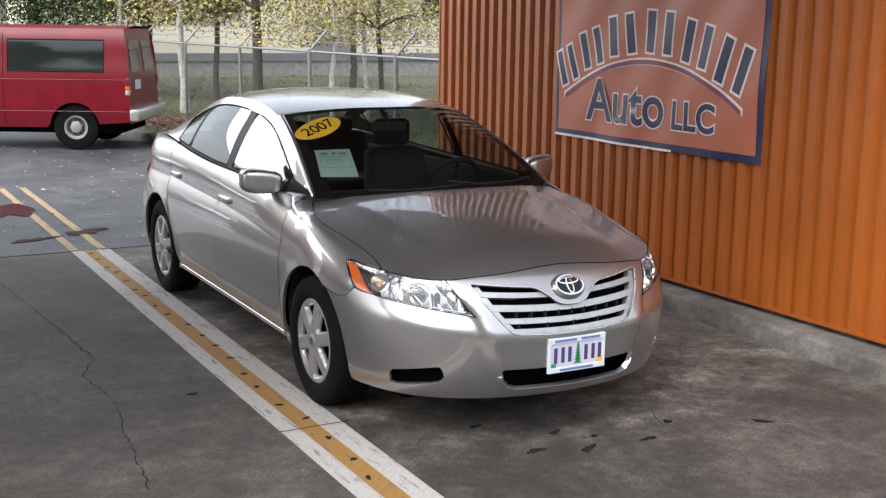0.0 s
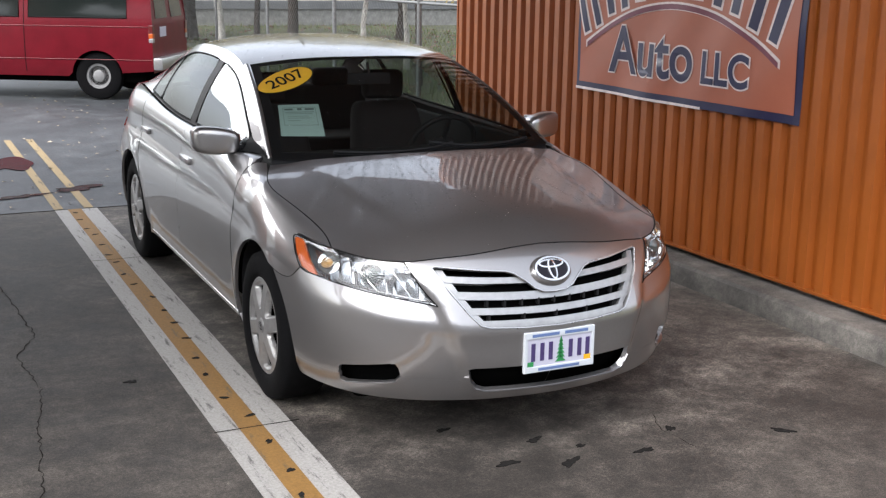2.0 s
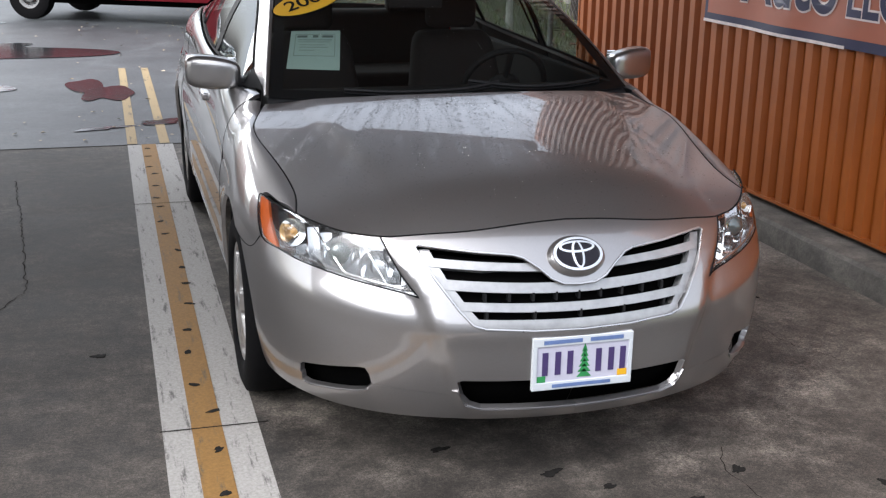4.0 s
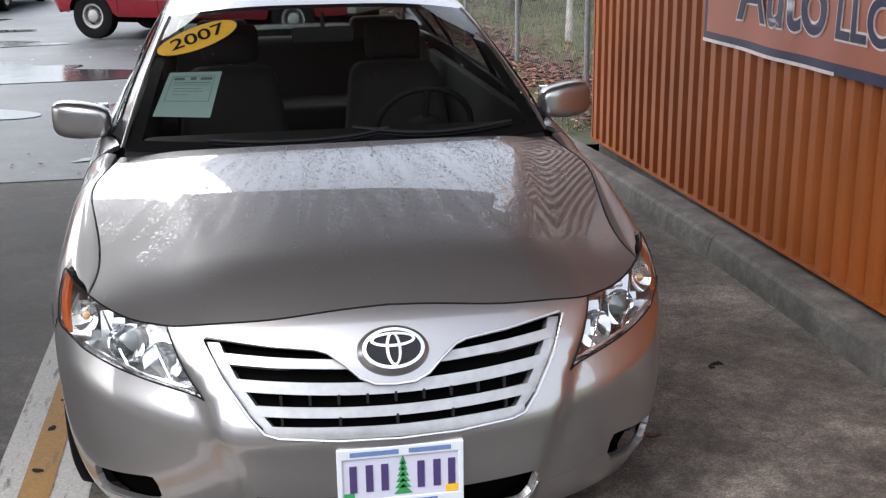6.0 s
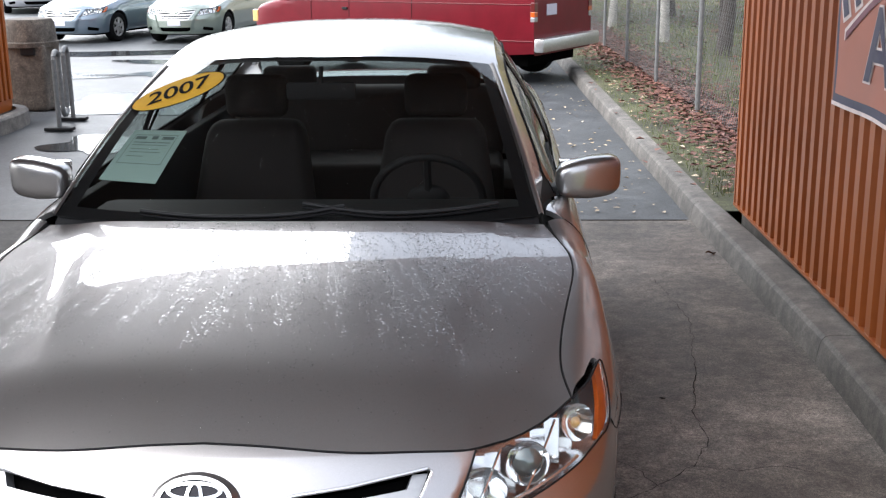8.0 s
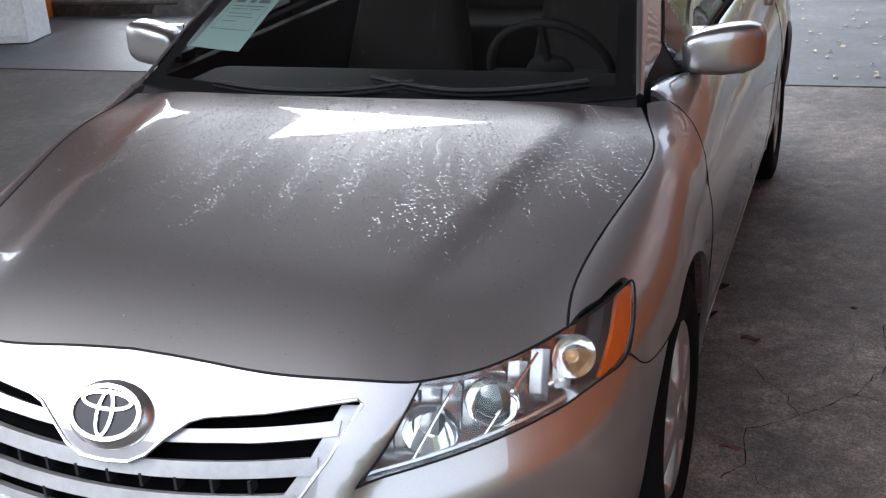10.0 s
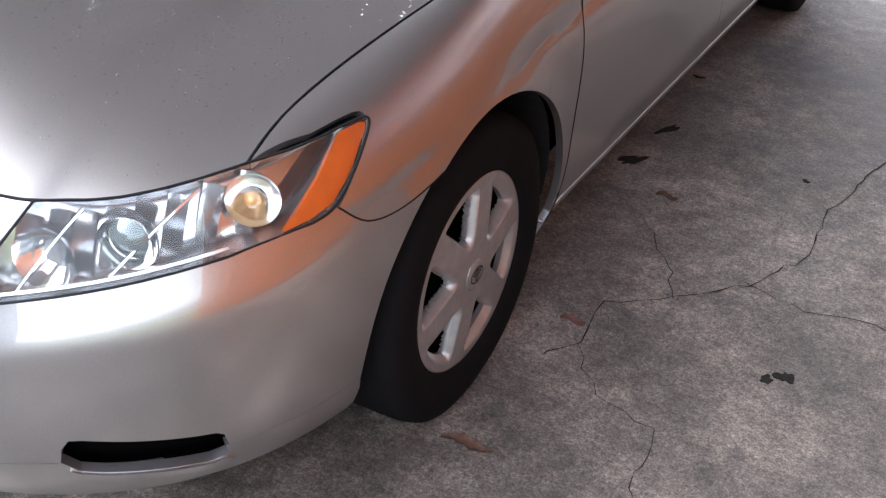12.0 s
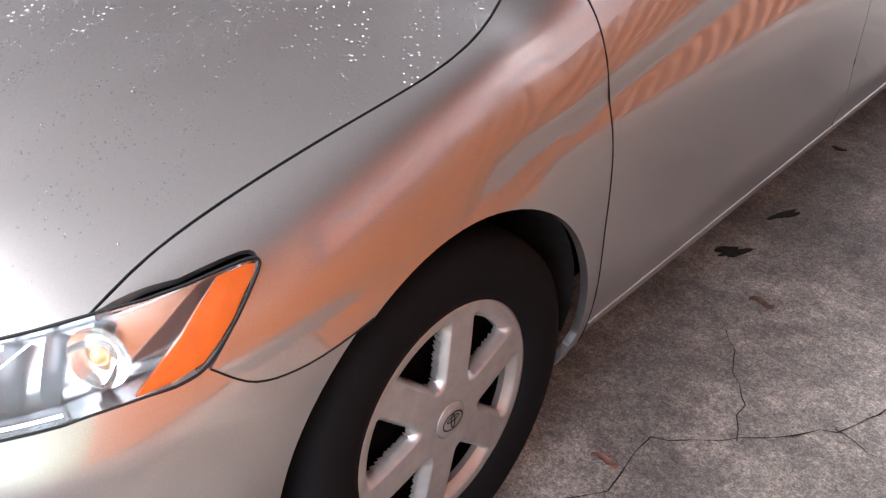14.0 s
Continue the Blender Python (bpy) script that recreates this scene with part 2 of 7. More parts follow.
def numeric_normals(fn, a, b, da=1e-3, db=1e-3, out=1):
    du = fn(a + da, b) - fn(a - da, b)
    dv = fn(a, b + db) - fn(a, b - db)
    n = np.cross(du, dv) * out
    return n / np.maximum(np.linalg.norm(n, axis=1), 1e-12)[:, None]


def fit_mesh(name, pieces):
    """One mesh from pieces of (points, faces, normals)."""
    vs, fs, ns, k = [], [], [], 0
    for p, f, n in pieces:
        vs.append(p)
        ns.append(n)
        fs += [tuple(i + k for i in g) for g in f]
        k += len(p)
    vs, ns = np.concatenate(vs), np.concatenate(ns)
    me = bpy.data.meshes.new(name)
    me.from_pydata(vs.tolist(), [], fs)
    me.shade_smooth()
    me.normals_split_custom_set_from_vertices(ns.tolist())
    return me


def flip(piece):
    """The mirror image across the middle of the car."""
    p, f, n = piece
    s = np.array([-1, 1, 1])
    return p * s, [tuple(reversed(g)) for g in f], n * s


def cut_flat(poly, ca, cb):
    """A flat outline cut along a lattice: points (a, b), faces, rim."""
    bm = bmesh.new()
    face = bm.faces.new([bm.verts.new((a, b, 0)) for a, b in poly])
    if face.normal.z < 0 or sum(p[0] * q[1] - q[0] * p[1] for p, q in zip(poly, poly[1:] + poly[:1])) < 0:
        bmesh.ops.reverse_faces(bm, faces=bm.faces[:])
    bmesh.ops.triangulate(bm, faces=bm.faces[:], ngon_method="BEAUTY")
    xs, ys = [p[0] for p in poly], [p[1] for p in poly]
    for lo, hi, c, ax in ((min(xs), max(xs), ca, 0), (min(ys), max(ys), cb, 1)):
        k = math.floor(lo / c) + 1
        while k * c < hi - 1e-6:
            co, no = [0, 0, 0], [0, 0, 0]
            co[ax], no[ax] = k * c, 1
            bmesh.ops.bisect_plane(bm, geom=bm.verts[:] + bm.edges[:] + bm.faces[:], dist=1e-6, plane_co=co, plane_no=no)
            k += 1
    bm.verts.index_update()
    pts = np.array([v.co[:2] for v in bm.verts])
    faces = [tuple(v.index for v in f.verts) for f in bm.faces]
    rim = []
    for e in bm.edges:
        if len(e.link_loops) == 1:
            l = e.link_loops[0]
            rim.append((l.vert.index, l.link_loop_next.vert.index))
    bm.free()
    return pts, faces, rim


def patch(poly, fn, ca, cb, out=1, lift=0.0, depth=0.0):
    """An outline in the two parameters of a surface fn, laid on it, with its rim turned inward by depth."""
    pts, faces, rim = cut_flat(poly, ca, cb)
    a, b = pts[:, 0], pts[:, 1]
    n = numeric_normals(fn, a, b, out=out)
    p = fn(a, b) + n * lift
    if out < 0:
        faces = [tuple(reversed(f)) for f in faces]
    if depth:
        k = len(p)
        used = sorted({i for e in rim for i in e})
        m1 = {i: k + j for j, i in enumerate(used)}
        m2 = {i: k + len(used) + j for j, i in enumerate(used)}
        side = np.zeros((len(used), 3))
        row = {i: j for j, i in enumerate(used)}
        walls = []
        for i, j in rim:
            d = np.cross(p[j] - p[i], n[i]) * out
            side[row[i]] += d
            side[row[j]] += d
            walls.append((m1[i], m2[i], m2[j], m1[j]) if out > 0 else (m1[j], m2[j], m2[i], m1[i]))
        side /= np.maximum(np.linalg.norm(side, axis=1), 1e-12)[:, None]
        q = p[used]
        p = np.concatenate([p, q, q - n[used] * depth])
        n = np.concatenate([n, side, side])
        faces = faces + walls
    return p, faces, n


def sheet(fn, us, vs, out=1, lift=0.0):
    """A regular lattice of a surface fn(a, b)."""
    a, b = np.meshgrid(us, vs, indexing="ij")
    a, b = a.ravel(), b.ravel()
    n = numeric_normals(fn, a, b, out=out)
    p = fn(a, b) + n * lift
    m, faces = len(vs), []
    for i in range(len(us) - 1):
        for j in range(m - 1):
            f = (i * m + j, (i + 1) * m + j, (i + 1) * m + j + 1, i * m + j + 1)
            faces.append(f if out > 0 else f[::-1])
    return p, faces, n


def smooth_line(pts, n=8, closed=False):
    """More points along a soft curve through the given ones."""
    p = np.array(pts, float)
    m = len(p)
    res = []
    for i in range(m if closed else m - 1):
        if closed:
            p0, p1, p2, p3 = p[i - 1], p[i], p[(i + 1) % m], p[(i + 2) % m]
        else:
            p0, p1, p2, p3 = p[max(i - 1, 0)], p[i], p[i + 1], p[min(i + 2, m - 1)]
        for t in np.arange(n) / n:
            res.append(0.5 * (2 * p1 + (p2 - p0) * t + (2 * p0 - 5 * p1 + 4 * p2 - p3) * t**2 + (3 * p1 - p0 - 3 * p2 + p3) * t**3))
    if not closed:
        res.append(p[-1])
    return [tuple(r) for r in res]


def tube(name, pts, radius, mat, parent, label="", closed=False, sides=8):
    """A round bar along a line of points, as a mesh."""
    p = [Vector(q) for q in pts]
    n = len(p)
    bm = bmesh.new()
    rings = []
    up = Vector((0.13, 0.21, 0.97))
    for i in range(n):
        d = (p[(i + 1) % n] - p[i - 1]) if closed else (p[min(i + 1, n - 1)] - p[max(i - 1, 0)])
        d.normalize()
        s = d.cross(up)
        if s.length < 0.05:
            s = d.cross(Vector((1, 0, 0)))
        s.normalize()
        t = s.cross(d)
        r = radius[i] if isinstance(radius, (list, tuple)) else radius
        rings.append([bm.verts.new(p[i] + (s * math.cos(k * math.tau / sides) + t * math.sin(k * math.tau / sides)) * r) for k in range(sides)])
    for i in range(n if closed else n - 1):
        a, b = rings[i], rings[(i + 1) % n]
        for k in range(sides):
            bm.faces.new((a[k], a[(k + 1) % sides], b[(k + 1) % sides], b[k]))
    if not closed:
        bm.faces.new(rings[0][::-1])
        bm.faces.new(rings[-1])
    bmesh.ops.recalc_face_normals(bm, faces=bm.faces[:])
    return part(name, bm, mat, parent, label, 50)


def box_bm(x0, x1, y0, y1, z0, z1, bevel=0.0, seg=2):
    bm = bmesh.new()
    bmesh.ops.create_cube(bm, size=1.0)
    for v in bm.verts:
        v.co = ((x0 + x1) / 2 + v.co.x * (x1 - x0), (y0 + y1) / 2 + v.co.y * (y1 - y0), (z0 + z1) / 2 + v.co.z * (z1 - z0))
    if bevel:
        bmesh.ops.bevel(bm, geom=bm.edges[:], offset=bevel, segments=seg, affect="EDGES", profile=0.6)
    return bm


def lathe_bm(profile, seg=48, axis="x", cap=True):
    """A turned body: profile rows of (along the axis, radius)."""
    bm = bmesh.new()
    rings = []
    for h, r in profile:
        ring = []
        for k in range(seg):
            c, s = math.cos(k * math.tau / seg) * r, math.sin(k * math.tau / seg) * r
            ring.append(bm.verts.new((h, c, s) if axis == "x" else (c, s, h)))
        rings.append(ring)
    for a, b in zip(rings, rings[1:]):
        for k in range(seg):
            bm.faces.new((a[k], a[(k + 1) % seg], b[(k + 1) % seg], b[k]))
    for ring in (rings[0], rings[-1]) if cap else ():
        if (ring[0].co - ring[seg // 2].co).length > 1e-4:
            bm.faces.new(ring)
    bmesh.ops.remove_doubles(bm, verts=bm.verts[:], dist=1e-5)
    bmesh.ops.recalc_face_normals(bm, faces=bm.faces[:])
    return bm


def flat_bm(poly, z0=0.0, z1=0.0):
    """A flat outline (x, y) from height z0 to z1."""
    bm = bmesh.new()
    f = bm.faces.new([bm.verts.new((x, y, z1)) for x, y in poly])
    if f.normal.z < 0:
        f.normal_flip()
    if z1 > z0:
        r = bmesh.ops.extrude_face_region(bm, geom=[f])
        for v in r["geom"]:
            if isinstance(v, bmesh.types.BMVert):
                v.co.z = z1
        for v in f.verts:
            v.co.z = z0
    bm.normal_update()
    bmesh.ops.recalc_face_normals(bm, faces=bm.faces[:])
    return bm


def blob(cx, cy, rx, ry, n=18, rough=0.3, turn=0.0, seed=1):
    rng = random.Random(seed)
    res = []
    ph = [rng.uniform(0, 6.3) for _ in range(4)]
    for k in range(n):
        a = k * math.tau / n
        r = 1 + rough * (0.5 * math.sin(2 * a + ph[0]) + 0.35 * math.sin(3 * a + ph[1]) + 0.3 * math.sin(5 * a + ph[2]) + 0.2 * math.sin(7 * a + ph[3]))
        x, y = rx * r * math.cos(a), ry * r * math.sin(a)
        res.append((cx + x * math.cos(turn) - y * math.sin(turn), cy + x * math.sin(turn) + y * math.cos(turn)))
    return res


# ---------------------------------------------------------------- the shape of a sedan's body
# u across, v back from the nose, z up.
NOSE, TAIL, FRONT_AXLE, REAR_AXLE = 1.0, 4.80, 0.965, 3.741
half_width = spline([(0.14, 0.82), (0.2, 0.85), (0.28, 0.876), (0.38, 0.893), (0.5, 0.902), (0.62, 0.908), (0.7, 0.904), (0.78, 0.886), (0.86, 0.855), (1.1, 0.75)])
nose_line = spline([(0.14, 0.10), (0.19, 0.052), (0.25, 0.022), (0.32, 0.006), (0.42, 0.0), (0.5, 0.004), (0.56, 0.018), (0.62, 0.042), (0.68, 0.070), (0.73, 0.098), (0.78, 0.14), (0.84, 0.22)])
tail_line = spline([(0.14, 0.16), (0.2, 0.10), (0.3, 0.03), (0.45, 0.0), (0.6, 0.01), (0.75, 0.06), (0.9, 0.085), (1.02, 0.075), (1.1, 0.08)])
PM = 3.6


def bulge(u, z):
    """The middle of the front stands a little proud of its corners."""
    zc = 0.515 + 0.085 * np.clip((np.abs(u) - 0.38) / 0.47, 0, 1) ** 1.3
    ridge = -0.007 * np.exp(-(((z - zc) / 0.042) ** 2)) * np.clip((0.9 - np.abs(u)) / 0.12, 0, 1)
    uc = 0.47 + np.where(z < 0.6, 0.36, 0.6) * (z - 0.6)
    return ridge - 0.028 / (1 + np.exp(-(uc - np.abs(u)) / 0.009)) * np.clip((z - 0.2) / 0.1, 0, 1) * np.clip((0.80 - z) / 0.12, 0, 1)


def front(al, z):
    """The front face by the angle round the nose and the height."""
    w = half_width(z)
    u = w * np.sin(al)
    c = np.maximum(np.cos(al), 1e-9)
    return np.stack([u, nose_line(z) + NOSE * (1 - c ** (2 / PM)) + bulge(u, z) + 0.0 * u, z + 0 * u], -1)


def al_u(u, z):
    return float(np.arcsin(min(u / half_width(z), 0.99999)))


def al_v(v, z):
    return float(np.arccos(max(1 - (v - nose_line(z)) / NOSE, 1e-6) ** (PM / 2)))


def rear(al, z):
    w = half_width(z)
    c = np.maximum(np.cos(al), 1e-9)
    return np.stack([w * np.sin(al), TAIL - tail_line(z) - 0.9 * (1 - c ** (2 / 3.2)), z + 0 * al], -1)


def plan(v, z):
    d = np.clip((v - nose_line(z)) / NOSE, 0, 1)
    e = np.clip((TAIL - tail_line(z) - v) / 0.9, 0, 1)
    return np.sqrt(np.maximum(1 - (1 - d) ** PM, 0)) * np.sqrt(np.maximum(1 - (1 - e) ** 3.2, 0))


hood_mid = spline([(0.08, 0.765), (0.15, 0.792), (0.3, 0.848), (0.5, 0.894), (0.8, 0.944), (1.1, 0.982), (1.4, 1.008)])
hood_drop = spline([(0.1, 0.17), (0.48, 0.20), (0.8, 0.16), (1.3, 0.085), (1.5, 0.07)])
edge_z = spline([(0, 0.794), (0.12, 0.789), (0.3, 0.773), (0.45, 0.762), (0.55, 0.752), (0.63, 0.752), (0.70, 0.763), (0.763, 0.778)])
SEAM = 0.763
seam_u = spline([(0, 0.763), (0.1, 0.748), (0.2, 0.746), (0.35, 0.759), (0.55, 0.787), (0.8, 0.800), (1, 0.738)])


def hood_height(u, v):
    a = np.abs(u)
    ridge = 0.43 + 0.17 * (v - 0.2)
    return hood_mid(v) - hood_drop(v) * a**2.2 + 0.011 / (1 + np.exp(-(ridge - a) / 0.024)) + 0.0038 * np.exp(-(((ridge - 0.02 - a) / 0.040) ** 2)) * np.clip((v - 0.35) / 0.4, 0, 1) * np.clip((1.2 - v) / 0.2, 0, 1)


def edge_v(u):
    u = np.abs(u)
    z = edge_z(u)
    s = np.minimum(u / half_width(z), 0.9999)
    return nose_line(z) + NOSE * (1 - np.sqrt(1 - s**2) ** (2 / PM)) + bulge(u, z)


def hood(s, r):
    u0 = s * SEAM
    ve, ze = edge_v(u0), edge_z(np.abs(u0))
    u = s * seam_u(r)
    v = ve * (1 - r) + (1.185 + 0.135 * s**2) * r
    k = 1 - np.clip((v - ve) / 0.26, 0, 1)
    lip = np.clip(v - (1.075 + 0.135 * s**2), 0, 1)
    return np.stack([u, v, hood_height(u, v) + (ze - hood_height(u0, ve)) * k**2 + 0.7 * lip**2], -1)


V_SEAM = float(edge_v(np.array([SEAM]))[0])
_r = np.linspace(0, 1, 30)
_edge = hood(np.ones(30), _r)
top_u = spline([(V_SEAM - 0.2, SEAM)] + [tuple(x) for x in zip(_edge[::3, 1], _edge[::3, 0])] + [(1.36, 0.742), (1.6, 0.795), (2.0, 0.812), (2.6, 0.818), (3.2, 0.806), (3.7, 0.775), (4.1, 0.735), (4.4, 0.70), (4.8, 0.66)])
top_z = spline([(V_SEAM - 0.2, 0.74)] + [tuple(x) for x in zip(_edge[::3, 1], _edge[::3, 2])] + [(1.36, 0.985), (1.6, 0.990), (2.0, 0.998), (2.6, 1.012), (3.2, 1.032), (3.7, 1.06), (4.1, 1.068), (4.4, 1.06), (4.8, 1.02)])
roll_z = spline([(0.3, 0.62), (0.6, 0.665), (1.0, 0.72), (1.4, 0.76), (2.0, 0.80), (3.0, 0.83), (4.0, 0.85), (4.8, 0.82)])


def side(v, q):
    """The flank: q 0 to 1 from the sill to the turn of the shoulder, 1 to 2 over it."""
    zr, zt, ut = roll_z(v), top_z(v), top_u(v)
    z_low = 0.215 + (zr - 0.215) * np.clip(q, 0, 1)
    ph = np.clip(q - 1, 0, 1) * np.pi / 2
    z = np.where(q <= 1, z_low, zr + (zt - zr) * np.sin(ph))
    zc = np.minimum(z, zr)
    base = half_width(zc) * plan(v, zc)
    for cv in (FRONT_AXLE + 0.015, REAR_AXLE):
        d = np.hypot(v - cv, z - 0.32)
        base = base + 0.010 * np.exp(-(((d - 0.37) / 0.05) ** 2)) * (z < 0.9)
    base = base + 0.006 * np.exp(-(((z - 0.36) / 0.05) ** 2)) * np.clip((v - 1.4) / 0.3, 0, 1) * np.clip((3.3 - v) / 0.3, 0, 1)
    u = np.where(q <= 1, base, ut + (base - ut) * np.cos(ph))
    return np.stack([u, v + 0 * u, z], -1)


def q_of(v, z):
    zr, zt = float(roll_z(v)), float(top_z(v))
    if z <= zr:
        return (z - 0.215) / (zr - 0.215)
    return 1 + math.asin(min(1.0, (z - zr) / (zt - zr))) * 2 / math.pi


def side_line(pts, n=8):
    return [(v, q_of(v, z)) for v, z in smooth_line(pts, n)]


rail_u = spline([(1.34, 0.738), (1.6, 0.70), (1.9, 0.648), (2.2, 0.604), (2.6, 0.592), (3.0, 0.586), (3.4, 0.575), (3.8, 0.60), (4.2, 0.655)])
rail_z = spline([(1.34, 0.992), (1.6, 1.118), (1.9, 1.252), (2.2, 1.353), (2.55, 1.402), (2.9, 1.410), (3.25, 1.383), (3.6, 1.300), (3.9, 1.195), (4.2, 1.098)])


def greenhouse(v, r):
    """The side of the cabin, r from the belt line to the roof rail."""
    bu, bz, tu, tz = top_u(v) - 0.012, top_z(v) + 0.004, rail_u(v), rail_z(v)
    tz = np.maximum(tz, bz + 0.01)
    h0 = np.clip((tz - bz) / 0.38, 0, 1)
    return np.stack([bu + (tu - bu) * r + 0.022 * h0 * np.sin(np.pi * r), v + 0 * r, bz + (tz - bz) * r], -1)


def r_in(v, low, high):
    """Where a strip of constant width above the belt and below the rail ends."""
    n = max(float(rail_z(v) - top_z(v)), 0.03)
    return min(low / n, 0.45), max(1 - high / n, 0.55)


roof_mid = spline([(1.95, 1.375), (2.1, 1.408), (2.4, 1.446), (2.75, 1.464), (3.1, 1.456), (3.4, 1.425), (3.6, 1.385)])


def roof(s, r):
    v = (2.03 + 0.14 * s**2) * (1 - r) + (3.50 - 0.06 * s**2) * r
    u = s * rail_u(v)
    return np.stack([u, v, roof_mid(v) - (roof_mid(v) - rail_z(v)) * np.abs(s) ** 2.6], -1)


def windscreen(s, r):
    b = np.stack([s * 0.722, 1.20 + 0.13 * s**2, 0.982 + 0.012 * s**2 + 0 * s], -1)
    t = roof(s * 0.945, 0 * s)
    up = 0.03 * np.sin(np.pi * r)
    p = b * (1 - r)[:, None] + t * r[:, None]
    return p + np.stack([0 * s, -0.5 * up, 0.86 * up], -1)


def rear_screen(s, r):
    t = roof(s * 0.93, 1 + 0 * s)
    b = np.stack([s * 0.62, 4.20 - 0.10 * s**2, 1.085 + 0 * s], -1)
    up = 0.03 * np.sin(np.pi * r)
    p = b * (1 - r)[:, None] + t * r[:, None]
    return p + np.stack([0 * s, 0.4 * up, 0.9 * up], -1)


def boot(s, r):
    v = (4.20 - 0.10 * s**2) * (1 - r) + (4.715 - 0.10 * s**2) * r
    u = s * (0.66 * (1 - r) + 0.64 * r)
    return np.stack([u, v, 1.09 + 0.012 * np.sin(np.pi * r) - 0.02 * r - 0.03 * s**4], -1)


def arch(cv, r, a0, a1, n=26):
    return [(cv + r * math.cos(math.radians(a)), 0.325 + r * math.sin(math.radians(a))) for a in np.linspace(a0, a1, n)]


# outlines of the front, given across and up
HEAD_TOP = [(0.763, 0.778), (0.70, 0.763), (0.63, 0.752), (0.55, 0.752)]
HEAD_IN = [(0.55, 0.752), (0.535, 0.715), (0.505, 0.655), (0.465, 0.600)]
HEAD_LOW = [(0.465, 0.600), (0.56, 0.617), (0.67, 0.637), (0.78, 0.660)]
GRILLE = [(0.0, 0.634), (0.05, 0.637), (0.085, 0.652), (0.12, 0.682), (0.16, 0.708), (0.19, 0.716), (0.30, 0.724), (0.452, 0.738), (0.462, 0.732), (0.42, 0.655), (0.36, 0.570), (0.325, 0.532), (0.29, 0.522), (0.15, 0.514), (0.0, 0.512)]


def on_front(pts):
    return [(al_u(u, z), z) for u, z in pts]


def head_outline():
    """The outline of a headlight on the front face."""
    low_end = [(al_v(v, z), z) for v, z in smooth_line([(0.50, 0.676), (0.525, 0.681), (0.545, 0.690), (0.575, 0.714), (0.61, 0.746), (0.645, 0.778)], 3)[:-1]]
    tip = [(al_v(v, z), z) for v, z in smooth_line([(0.645, 0.778), (0.654, 0.788), (0.652, 0.794), (0.640, 0.796)], 3)]
    top = [(al_v(v, z), z) for v, z in ((0.60, 0.793), (0.56, 0.788), (0.51, 0.783))]
    return on_front(smooth_line(HEAD_IN, 4)) + on_front(smooth_line(HEAD_LOW, 4)[1:]) + low_end + tip + top + on_front(smooth_line(HEAD_TOP, 4)[:-1])


def wheel_parts(car, x, y, sgn, tyre_me, parts_me):
    w = new("wheel", tyre_me[0])
    w.parent = car
    w.matrix_local = pose(x, y, 0.325, 0, 0, 0 if sgn > 0 else 180)
    for nm, me, lb in parts_me:
        c = new(nm, me)
        c.parent = w
        if lb:
            c["label"] = lb
    return w


